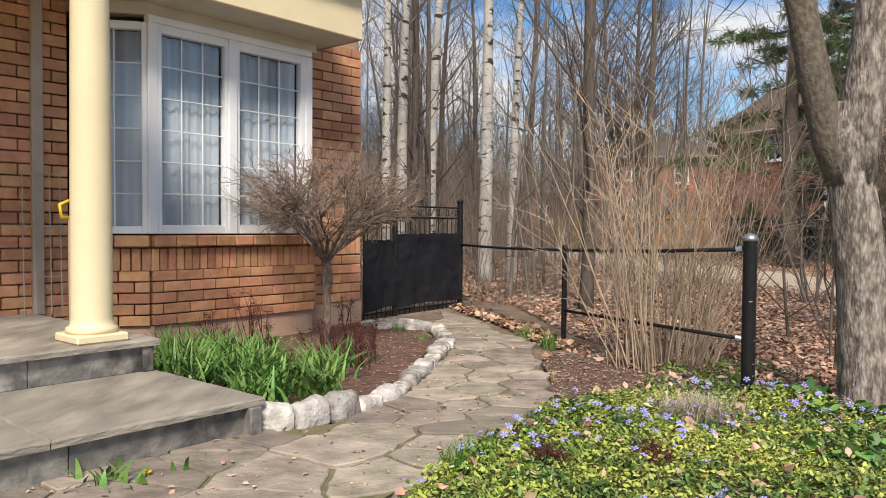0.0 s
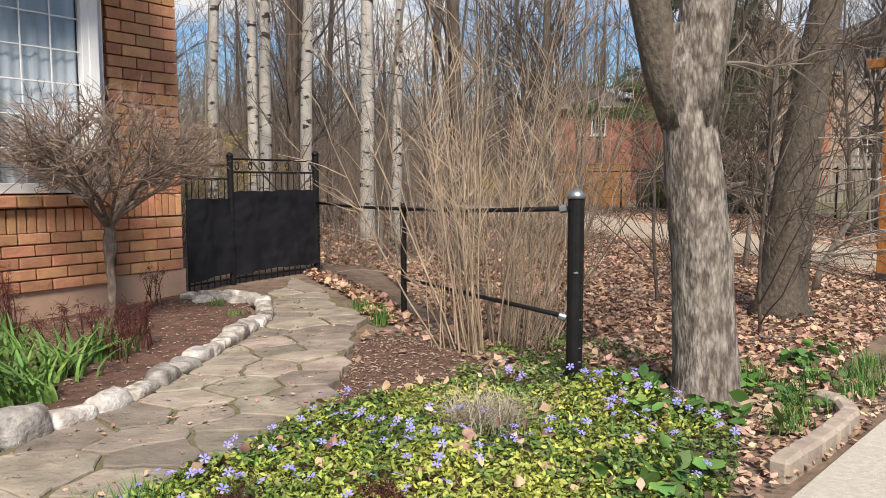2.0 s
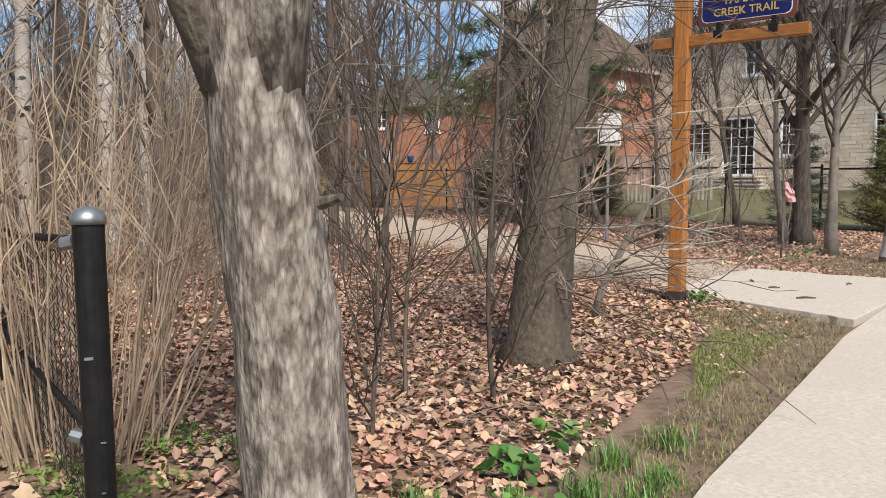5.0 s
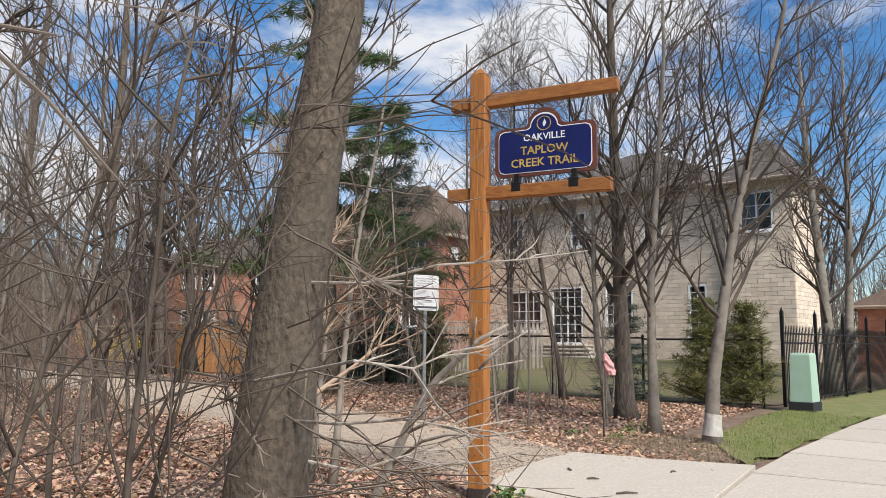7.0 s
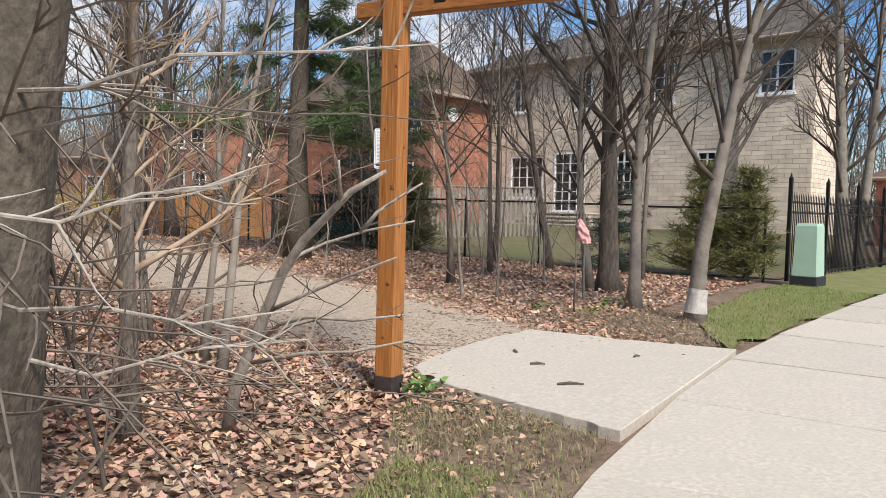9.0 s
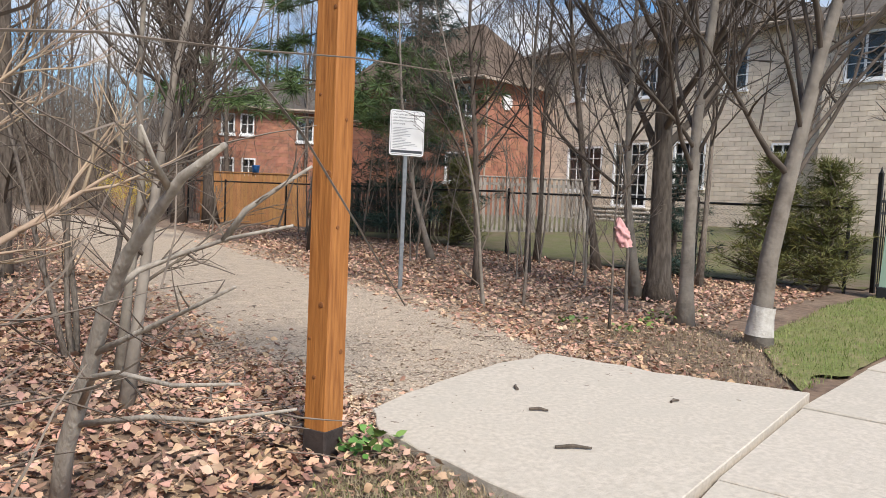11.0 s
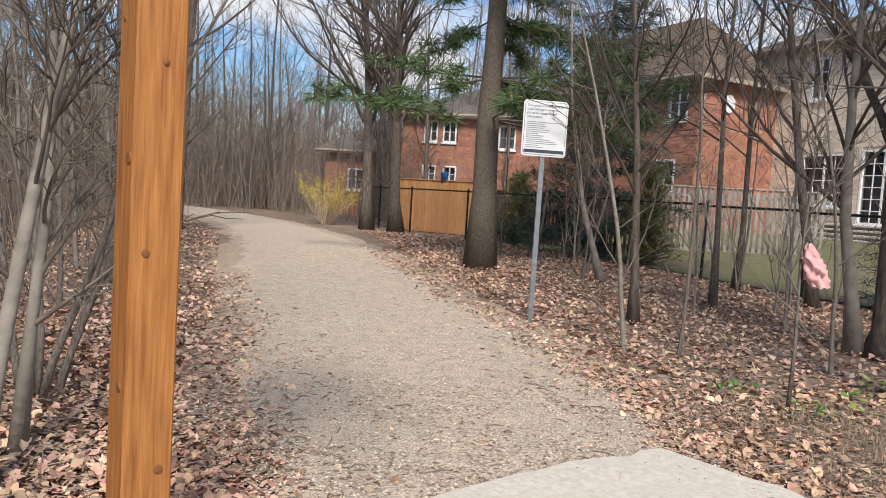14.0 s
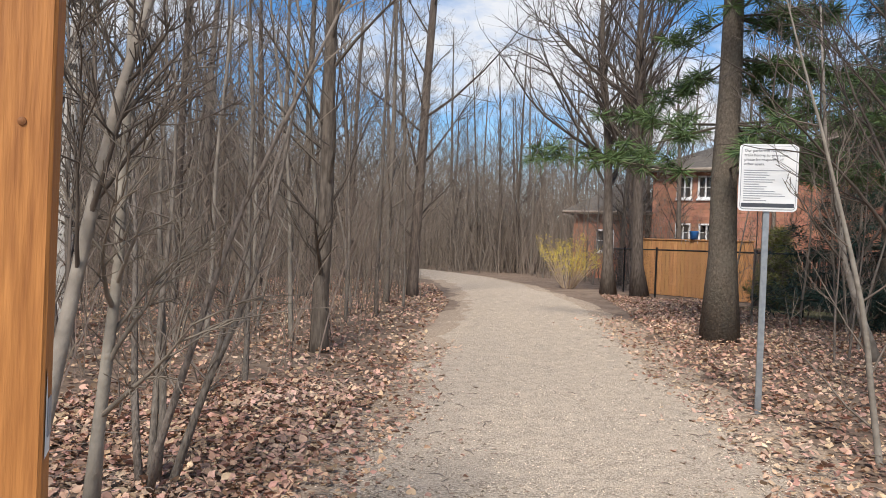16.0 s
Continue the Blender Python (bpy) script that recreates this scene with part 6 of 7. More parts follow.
def birch_mat():
    m = mat("birch_bark", (0.56, 0.53, 0.49), (0.42, 0.39, 0.35), 5, 0.85, 0.3, 20, obj=.1, c3=(.36, .33, .3))
    nt = m.node_tree
    b = nt.nodes["Principled BSDF"]
    src = b.inputs["Base Color"].links[0].from_socket
    tc = nt.nodes.new("ShaderNodeTexCoord")
    mp = nt.nodes.new("ShaderNodeMapping")
    mp.inputs["Scale"].default_value = (2.2, 2.2, 5.5)
    n = nt.nodes.new("ShaderNodeTexNoise")
    n.inputs["Scale"].default_value, n.inputs["Detail"].default_value = 1.6, 5
    r = nt.nodes.new("ShaderNodeValToRGB")
    r.color_ramp.elements[0].position, r.color_ramp.elements[1].position = .575, .635
    x = nt.nodes.new("ShaderNodeMix")
    x.data_type = "RGBA"
    x.inputs["B"].default_value = (.035, .03, .027, 1)
    nt.links.new(tc.outputs["Object"], mp.inputs["Vector"])
    nt.links.new(mp.outputs["Vector"], n.inputs["Vector"])
    nt.links.new(n.outputs["Fac"], r.inputs["Fac"])
    nt.links.new(r.outputs["Color"], x.inputs["Factor"])
    nt.links.new(src, x.inputs["A"])
    nt.links.new(x.outputs["Result"], b.inputs["Base Color"])
    return m


M["birch"] = birch_mat()
build_woods()


# ---------------------------------------------------------------- leaf litter, grass, garden plants
def leaf_cloud(points, template, faces, size, tilt, lift, rng, aspect=(0.8, 1.15)):
    """Many small leaves as one mesh: each a folded, curled outline."""
    n = len(points)
    T = np.array(template, float)
    k = len(T)
    s = rng.uniform(size[0], size[1], n)
    yaw, tx, ty = rng.uniform(0, 2 * np.pi, n), rng.normal(0, tilt, n), rng.normal(0, tilt, n)
    fold, curl = rng.uniform(-.5, .9, n), rng.uniform(-.5, .8, n)
    asp = rng.uniform(*aspect, n)
    X = T[None, :, 0] * asp[:, None]
    Y = np.repeat(T[None, :, 1] - .5, n, 0)
    Zl = fold[:, None] * np.abs(X) * .7 + curl[:, None] * Y ** 2
    cx, sx, cy, sy, cz, sz = np.cos(tx), np.sin(tx), np.cos(ty), np.sin(ty), np.cos(yaw), np.sin(yaw)
    y1, z1 = Y * cx[:, None] - Zl * sx[:, None], Y * sx[:, None] + Zl * cx[:, None]
    x2, z2 = X * cy[:, None] + z1 * sy[:, None], -X * sy[:, None] + z1 * cy[:, None]
    x3, y3 = x2 * cz[:, None] - y1 * sz[:, None], x2 * sz[:, None] + y1 * cz[:, None]
    z2 = z2 - z2.min(1)[:, None]
    P = np.array(points, float)
    V = np.stack([P[:, 0, None] + x3 * s[:, None], P[:, 1, None] + y3 * s[:, None], P[:, 2, None] + z2 * s[:, None] + rng.uniform(*lift, n)[:, None]], -1).reshape(-1, 3)
    sizes = [len(f) for f in faces]
    idx = np.concatenate([np.array(f) for f in faces])
    loops = (np.arange(n)[:, None] * k + idx[None, :]).reshape(-1)
    tot = np.tile(sizes, n)
    me = bpy.data.meshes.new("leaves")
    me.vertices.add(len(V))
    me.vertices.foreach_set("co", V.reshape(-1))
    me.loops.add(len(loops))
    me.loops.foreach_set("vertex_index", loops)
    me.polygons.add(len(tot))
    me.polygons.foreach_set("loop_start", np.r_[0, np.cumsum(tot)[:-1]])
    me.update(calc_edges=True)
    me.validate()
    return me


OAK = [(0, 0), (0, 1), (-.14, .25), (-.36, .45), (-.24, .8), (.14, .25), (.36, .45), (.24, .8)]
OAK_F = [(0, 2, 3, 4, 1), (0, 1, 7, 6, 5)]
OVAL = [(0, 0), (0, 1), (-.2, .3), (-.2, .65), (.2, .3), (.2, .65)]
OVAL_F = [(0, 2, 3, 1), (0, 1, 5, 4)]


def build_litter():
    rng = np.random.default_rng(4)
    near = [(2.9, 5.9), (3.9, 5.3), (4.6, 5.5), (5.6, 6.5), (6.6, 7.4), (7.5, 8.7), (7.9, 9.7), (7.6, 10.8), (7.1, 12.6), (6.8, 15), (5.8, 15), (4, 13), (1.5, 12), (2.0, 8.4)]
    right = [(10.9, 11.9), (12.4, 11.9), (13.6, 12.6), (17.6, 14.6), (15.4, 18.6), (14.2, 22.5), (12.6, 26.5), (11, 31), (7.9, 31), (9.4, 21), (10.2, 15.5), (10.9, 12.9)]
    left = [(7.2, 12.2), (6.8, 15), (5.9, 19.5), (4.8, 25), (2.4, 32), (-2, 34), (-4, 20), (0, 12), (4, 11)]
    for nm, poly, n, size in (("near", near, 30000, (.03, .082)), ("right", right, 24000, (.03, .085)), ("left", left, 24000, (.035, .088))):
        pts = [(x, y, gz(x, y) - .03) for x, y in scatter(poly, n)]
        ob = solo("leaf_litter", leaf_cloud(pts, OAK, OAK_F, size, .38, (0.0, .05), rng), M["litter"], "thick drift of dry brown fallen leaves", "fallen leaves", kind="stuff")
    pts = []
    for _ in range(11500):
        i = random.random()
        L, R = TRAIL_L, TRAIL_R
        k = min(len(L) - 2, int(i ** 1.5 * 24))
        p = L[k] if random.random() < .5 else R[k]
        q = L[k + 1] if p is L[k] else R[k + 1]
        f = random.random()
        x, y = p[0] + (q[0] - p[0]) * f + random.gauss(0, .38), p[1] + (q[1] - p[1]) * f + random.gauss(0, .38)
        if inside((x, y), APRON) and random.random() < .93:
            continue
        pts.append((x, y, gz(x, y)))
    solo("leaf_litter", leaf_cloud(pts, OAK, OAK_F, (.02, .078), .35, (.0, .02), rng), M["litter"], "crumbled leaf scraps along the trail's edges", "fallen leaves", kind="stuff")
    fence = [(x, y, gz(x, y) - .02) for x, y in scatter([(.5, 11.2), (1.2, 9.2), (1.5, 7.6), (2.0, 7.4), (1.5, 9.4), (.9, 11)], 700)]
    fence += [(x, y, -.01) for x, y in scatter([(1.3, 5.1), (2.6, 5.6), (3.0, 6.9), (1.9, 7.4), (1.4, 7.0)], 420) if not inside((x, y), PATCH) or random.random() < .06]
    fence += [(x, y, .03) for x, y in scatter(VINCA, 60)]
    fence += [(x, y, -.01) for x, y in scatter([(3.1, 4.1), (4.1, 4.75), (4.6, 5.4), (3.4, 5.9)], 130)]
    solo("leaf_litter", leaf_cloud(fence, OAK, OAK_F, (.05, .12), .4, (0, .03), rng), M["litter"], "scattered brown leaves blown against the garden fence", "fallen leaves", kind="stuff")
    pts = [(x, y, .02) for x, y in scatter(FLAG, 650) if noise.noise(Vector((x * 2.2, y * 2.2, 4))) > -.1]
    solo("leaf_litter", leaf_cloud(pts, OAK, OAK_F, (.012, .04), .3, (.0, .015), rng), M["litter"], "leaf crumbs and debris on the flagstones", "fallen leaves", kind="stuff")
    pts = [(x, y, gz(x, y) - .02) for x, y in scatter([(10.4, 10.6), (12.3, 10.4), (13.2, 12.3), (11.0, 12.6), (10.5, 11.6)], 900) if not inside((x, y), APRON)] + [(x, y, -.01) for x, y in scatter([(2.9, 3.5), (3.9, 4.25), (4.8, 5.05), (4.4, 5.4), (3.5, 5.2), (3.2, 4.4)], 1300)] + [(x, y, -.01) for x, y in scatter([(6.2, 6.6), (7.9, 7.6), (8.5, 8.4), (8.1, 9.5), (7.2, 8.6)], 700)]
    solo("leaf_litter", leaf_cloud(pts, OAK, OAK_F, (.02, .06), .3, (.0, .02), rng), M["litter"], "thin scatter of leaf scraps on trodden soil", "fallen leaves", kind="stuff")
    mb = MB()
    r2 = random.Random(6)
    for _ in range(1150):
        reg = r2.random()
        if reg < .5:
            x, y = scatter(near, 1)[0]
        else:
            k = r2.randrange(3, 22)
            x, y = (TRAIL_L if reg < .75 else TRAIL_R)[k]
            x, y = x + r2.gauss(0, .5), y + r2.gauss(0, .5)
        a = r2.uniform(0, 6.28)
        l = r2.uniform(.06, .35) if reg < .5 else r2.uniform(.04, .16)
        z = gz(x, y) + .035
        mb.tube([(x, y, z), (x + l * .5 * math.cos(a) + .01, y + l * .5 * math.sin(a), z + .01), (x + l * math.cos(a), y + l * math.sin(a), z)], [.004, .0035, .002], 4)
    solo("twig_litter", mb, M["twig"], "dry fallen twigs lying over leaves and grit", "twigs", kind="stuff")


build_litter()



def blades(points, length, width, lean, rng, segs=2):
    """Upright bent grass or strap leaves, as one mesh."""
    mb = MB()
    for x, y, z in points:
        a = rng.uniform(0, 6.28)
        l, w = rng.uniform(*length), rng.uniform(*width)
        ln = rng.uniform(*lean)
        dx, dy = math.cos(a), math.sin(a)
        px, py = -dy * w, dx * w
        vs = []
        for k in range(segs + 1):
            t = k / segs
            h = l * (t - .35 * ln * t * t)
            o = l * ln * t * t
            ww = 1 - .85 * t if k < segs else 0.02
            vs += [(x + dx * o - px * ww, y + dy * o - py * ww, z + h), (x + dx * o + px * ww, y + dy * o + py * ww, z + h)]
        mb.add(vs, [(2 * k, 2 * k + 1, 2 * k + 3, 2 * k + 2) for k in range(segs)])
    return mb


def build_grass():
    rng = random.Random(8)
    lawn = [(11.55, 9.75), (12.2, 10.7), (13.2, 11.7), (16, 13.4), (18.3, 14.35), (24, 16.9), (34, 20.2), (34, 17.2), (24, 14.5), (18.1, 12.55), (13.1, 10.4)]
    mb = MB()
    n = len(lawn)
    ragged = []
    for (x, y), (x2, y2) in zip(lawn, lawn[1:] + lawn[:1]):
        for k in range(10):
            px, py = x + (x2 - x) * k / 10, y + (y2 - y) * k / 10
            w = .35 * noise.noise(Vector((px * 1.7, py * 1.7, 3))) if py > 10.2 + (px - 13) * .42 else 0
            ragged.append((px + w * .3, py + w))
    mb.add([(x, y, gz(x, y) + .008) for x, y in ragged], [tuple(range(len(ragged)))])
    solo("lawn", mb, M["turf"], "thin green lawn strip beside the pavement", "lawn", kind="structure")
    verge = [(4.45, 4.66), (5.25, 5.28), (6.2, 6.05), (7.9, 7.38), (8.6, 7.95), (8.4, 8.6), (8.1, 9.3), (7.7, 9.1), (7.3, 8.3), (6.6, 7.2), (5.6, 6.2), (4.7, 5.5)]
    pts = [(x, y, gz(x, y) + .0) for x, y in scatter(lawn[:5] + lawn[9:], 9000)]
    solo("grass", blades(pts, (.03, .08), (.002, .004), (.2, 1.0), rng), M["grass"], "short green spring grass", "grass", kind="stuff")
    pts = [(x, y, 0) for x, y in scatter(verge, 3400) + scatter([(5.9, 6.35), (6.9, 7.1), (7.7, 7.7), (7.3, 8.1), (6.5, 7.3)], 4200)]
    solo("grass", blades(pts, (.02, .06), (.002, .004), (.3, 1.3), rng), M["grass"], "patchy green grass on the verge", "grass", kind="stuff")
    dry = [(x, y, 0) for x, y in scatter([(7.5, 8.2), (8.5, 8.3), (8.2, 9.4), (7.8, 9.2)], 1500)] + [(x, y, gz(x, y)) for x, y in scatter([(10.5, 10.5), (11.5, 9.8), (12.9, 11.2), (12.9, 12.1), (11.2, 12.5), (10.5, 11.8)], 4200)] + [(x, y, 0) for x, y in scatter(verge, 2600)]
    solo("grass", blades(dry, (.03, .09), (.002, .004), (.6, 1.6), rng), M["dry"], "dry straw-coloured grass stubble", "grass", kind="stuff")
    tufts = [(4.25, 5.2, .17), (4.6, 5.3, .17), (4.05, 4.7, .12), (4.9, 5.6, .16), (5.3, 5.75, .14), (1.55, 7.6, .22), (1.35, 8.2, .2), (.45, 3.5, .22), (.55, 3.7, .2), (-.1, 8.55, .16), (.2, 7.95, .12), (3.9, 5.3, .2), (3.72, 4.55, .13), (3.85, 4.75, .17), (3.6, 4.4, .1), (3.95, 5.0, .16), (4.35, 4.95, .15), (4.55, 5.05, .14), (4.8, 5.2, .13), (3.75, 5.15, .12), (5.0, 5.35, .12)]
    for x, y, h in tufts:
        t = thing("grass_tuft", "fresh green grass tuft growing by the path", "grass", (x, y, 0), "grass tufts")
        pts = [(rng.gauss(0, .05), rng.gauss(0, .05), -.01) for _ in range(90)]
        part("foliage", blades(pts, (h * .5, h * 1.1), (.003, .006), (.15, .8), rng, 3), M["blade"], t)
    # broad-leaved weeds
    nr = np.random.default_rng(12)
    for x, y, s in ((3.15, 4.62, .1), (3.3, 4.5, .09), (3.0, 4.75, .08), (4.4, 5.6, .09), (4.8, 5.9, .08), (7.93, 9.25, .07), (8.02, 9.35, .06), (11.6, 12.0, .05), (12.1, 12.3, .05), (11.2, 12.5, .045), (12.6, 12.7, .05), (13.1, 12.9, .045), (3.75, 5.0, .07), (3.9, 4.75, .05), (4.3, 5.2, .06), (2.75, 3.85, .09), (2.6, 3.65, .08), (3.1, 5.1, .09), (3.0, 5.25, .08)):
        pts = [(x + random.gauss(0, .09), y + random.gauss(0, .09), gz(x, y) + rnd(.0, .09)) for _ in range(26)]
        w = thing("weed", "broad-leaved green weed rosette by the path", "weed", (x, y, 0), "weeds")
        part("foliage", leaf_cloud([(p[0] - x, p[1] - y, p[2]) for p in pts], OVAL, OVAL_F, (s * .7, s * 1.3), .5, (0, .02), nr, (1.3, 1.9)), M["blade"] if s > .055 else M["vinca_dark"], w)


build_grass()


def build_garden():
    nr = np.random.default_rng(21)
    rng = random.Random(22)
    # ground cover
    solo("vinca_bed", MB().add([(x, y, .004) for x, y in VINCA], [tuple(range(len(VINCA)))]), M["mulch"], "dark planting soil under the periwinkle", "soil", kind="structure")
    fresh, deep = [], []
    for x, y in scatter(VINCA, 46000):
        v = noise.noise(Vector((x * 1.5, y * 1.5, 0)))
        near_post = max(0, y - 4.4) * .5 + max(0, x - 2.3) * .35
        if random.random() < near_post * .6 + max(0, -v - .25):
            continue
        z = .008 + .10 * random.random() ** 1.3 * (.6 + .5 * v)
        (deep if v * .5 + noise.noise(Vector((x * 5, y * 5, 3))) * .6 + rnd(-.25, .25) < near_post * .5 - .12 else fresh).append((x, y, z))
    for x, y in scatter([(1.9, 5.2), (2.7, 5.7), (3.15, 5.1), (3.6, 5.5), (3.3, 6.3), (2.9, 6.8), (2.3, 6.6)], 2600):
        if noise.noise(Vector((x * 2.4, y * 2.4, 5))) > -.05:
            deep.append((x, y, rnd(0, .06)))
    solo("periwinkle", leaf_cloud(fresh, OVAL, OVAL_F, (.017, .042), .55, (0, .02), nr, (.8, 1.3)), M["vinca"], "dense mat of yellow-green periwinkle leaves", "ground cover", kind="stuff")
    solo("periwinkle", leaf_cloud(deep, OVAL, OVAL_F, (.02, .046), .6, (0, .02), nr, (.8, 1.3)), M["vinca_dark"], "deeper green periwinkle leaves mixed through the bed", "ground cover", kind="stuff")
    dead = [(x, y, rnd(.05, .1)) for x, y in scatter(VINCA, 210)]
    solo("leaf_litter", leaf_cloud(dead, OAK, OAK_F, (.025, .08), .6, (0, .02), nr), M["litter"], "dry brown leaves caught in the periwinkle", "fallen leaves", kind="stuff")
    mb = MB()
    for x, y in scatter(VINCA, 460):
        if noise.noise(Vector((x * 1.1, y * 1.1, 7))) < -.08:
            continue
        z = rnd(.10, .15)
        a0, tx = rnd(0, 6.28), Euler((rnd(-.6, .6), rnd(-.6, .6), 0)).to_matrix()
        r = rnd(.017, .024)
        for k in range(5):
            a = a0 + k * 1.2566
            vs = [tx @ Vector(v) for v in ((0, 0, 0), (r * .8 * math.cos(a - .3), r * .8 * math.sin(a - .3), .004), (r * 1.15 * math.cos(a - .22), r * 1.15 * math.sin(a - .22), .003), (r * 1.15 * math.cos(a + .36), r * 1.15 * math.sin(a + .36), .003), (r * .8 * math.cos(a + .4), r * .8 * math.sin(a + .4), .006))]
            mb.add([(x + v.x, y + v.y, z + v.z) for v in vs], [(0, 1, 2, 3, 4)])
    solo("periwinkle_flowers", mb, M["petal"], "small violet-blue five-petalled periwinkle flowers", "flowers", kind="stuff")
    # straw-coloured dead tuft among the periwinkle
    t = thing("dried_tuft", "straw-grey dried perennial tuft among periwinkle", "plant", (2.05, 4.55, .0))
    part("foliage", blades([(rng.gauss(0, .1), rng.gauss(0, .1), .02) for _ in range(620)], (.12, .27), (.0018, .0035), (.25, 1.5), rng, 3), M["straw"], t)
    # planting bed soil and mulch patch
    solo("planting_bed", MB().add([(x, y, .03) for x, y in BED], [tuple(range(len(BED)))]), M["mulch"], "dark mulched planting bed by the brick wall", "soil", kind="structure")
    patch = PATCH
    solo("mulch_patch", MB().add([(x, y, .002) for x, y in patch], [tuple(range(len(patch)))]), M["mulch"], "bare reddish mulch patch beside the flagstones", "soil", kind="structure")
    mb = MB()
    for x, y in scatter(patch, 900) + scatter(BED, 1500) + scatter(FLAG, 250):
        a, l = rng.uniform(0, 6.28), rng.uniform(.008, .028)
        z = .036 if inside((x, y), BED) or inside((x, y), FLAG) else .006
        c, s = math.cos(a), math.sin(a)
        w = l * .35
        mb.add([(x - c * l, y - s * l, z), (x + s * w, y - c * w, z + rng.uniform(0, .012)), (x + c * l, y + s * l, z), (x - s * w, y + c * w, z + rng.uniform(0, .012))], [(0, 1, 2, 3)])
    solo("mulch_chips", mb, M["fines"], "small bark chips and crumbs on the soil", "mulch", kind="stuff")
    # border stones
    line = resample([(-.82, 4.28), (-.45, 4.36), (-.28, 4.66), (-.03, 5.04), (.1, 5.45), (.2, 5.95), (.31, 6.6), (.4, 7.2), (.48, 7.8), (.4, 8.35), (.28, 8.75), (.0, 8.95), (-.4, 9.1)], 22)
    for i, ((x, y), (x2, y2)) in enumerate(zip(line, line[1:])):
        l = math.hypot(x2 - x, y2 - y)
        mb = MB()
        nu, nv = 16, 16
        hgt = .17 if i < 3 else rng.uniform(.075, .125)
        wid, skew, lng = rng.uniform(.065, .095), rng.uniform(-.18, .18), rng.uniform(.47, .525)
        for j in range(nv + 1):
            for k in range(nu):
                a, b = 2 * math.pi * k / nu, -math.pi / 2 + math.pi * j / nv
                f = lambda v, e: math.copysign(abs(v) ** e, v)
                px, py, pz = f(math.sin(b), .45) * l * lng, f(math.cos(b), .4) * f(math.cos(a), .6) * wid, f(math.cos(b), .5) * f(math.sin(a), .6) * hgt * .6
                w = 1 + .34 * noise.noise(Vector((px * 8 + i * 3.1, py * 11, pz * 11))) + .13 * noise.noise(Vector((px * 30 + i, py * 30, pz * 30)))
                mb.v.append((px * (.94 + .06 * w) + skew * py, py * w + .02 * noise.noise(Vector((px * 5, i, 0))), pz * w + hgt * .45 + px * skew * .3))
        for j in range(nv):
            for k in range(nu):
                mb.f.append((j * nu + k, j * nu + (k + 1) % nu, (j + 1) * nu + (k + 1) % nu, (j + 1) * nu + k))
        solo("border_stone", mb, M["limestone"], "rough whitish limestone border stone edging the bed", "stone", "border stones", smooth=True, m=pose((x + x2) / 2, (y + y2) / 2, 0, 0, 0, math.degrees(math.atan2(y2 - y, x2 - x))))
    for x, y, s in ((-.05, 9.0, .16), (-.3, 8.85, .13), (.08, 8.75, .12), (-.5, 9.1, .12)):
        mb = MB()
        lathe(mb, [(s * .5, 0), (s, .02), (s * .9, s * .5), (s * .4, s * .7)], (0, 0, 0), 9)
        mb.v = [(a * (1 + .3 * noise.noise(Vector((a * 9, b * 9, c * 9 + x)))), b * (1 + .3 * noise.noise(Vector((b * 9, a * 9, y)))), c) for a, b, c in mb.v]
        solo("border_stone", mb, M["limestone"], "broken pale limestone piece at the end of the bed", "stone", "border stones", m=pose(x, y, .01))
    # kerb of the tree bed
    kl = resample([(4.06, 4.86), (4.1, 4.56), (3.66, 4.16), (3.22, 3.82)], 8)
    for (x, y), (x2, y2) in zip(kl, kl[1:]):
        l = math.hypot(x2 - x, y2 - y)
        solo("kerb_block", MB().box((0, 0, .012), (l - .01, .1, .13), bevel=.018), M["kerb"], "worn pinkish concrete edging block", "edging", "edging blocks", m=pose((x + x2) / 2, (y + y2) / 2, 0, 0, rng.uniform(-2, 2), math.degrees(math.atan2(y2 - y, x2 - x)) + rng.uniform(-3, 3)))
    # strap-leaved clumps
    for x, y, h, n in ((-1.72, 5.95, .36, 80), (-1.5, 5.6, .38, 90), (-1.25, 5.75, .36, 80), (-1.05, 5.2, .34, 90), (-.82, 5.0, .3, 70), (-.72, 5.45, .32, 80), (-.5, 5.2, .26, 60), (-1.35, 5.15, .36, 90), (-.55, 5.8, .3, 60), (-.45, 6.25, .26, 40), (-1.75, 6.5, .3, 50), (-1.2, 6.4, .3, 60), (-.9, 4.75, .26, 60), (-1.62, 5.35, .38, 90), (-1.15, 5.45, .36, 90), (-.95, 5.55, .34, 80), (-1.85, 5.75, .36, 70), (-1.9, 6.2, .34, 70), (-1.45, 6.05, .34, 70), (-1.25, 3.32, .1, 26)):
        t = thing("daylily_clump", "lush clump of arching green strap leaves in the bed", "plant", (x, y, .02), "daylily clumps")
        part("foliage", blades([(rng.gauss(0, .09), rng.gauss(0, .09), 0) for _ in range(n)], (h * .6, h * 1.45), (.013, .023), (.2, 1.3), rng, 4), M["blade"], t)
    # dark red dried flower stems
    for x, y, h in ((-1.55, 7.2, .58), (-1.7, 6.7, .4), (-1.3, 6.8, .46), (-.6, 6.5, .42), (-.7, 6.15, .4), (-.3, 6.6, .36), (-.45, 6.9, .28), (-.35, 6.2, .26), (-.75, 8.6, .4), (-.5, 7.1, .3), (.95, 3.55, .1), (1.5, 3.6, .1)):
        t = thing("red_stem_plant", "dark red dried perennial stems with curled heads", "plant", (x, y, .02), "red-stemmed perennials")
        st = MB()
        hd = MB()
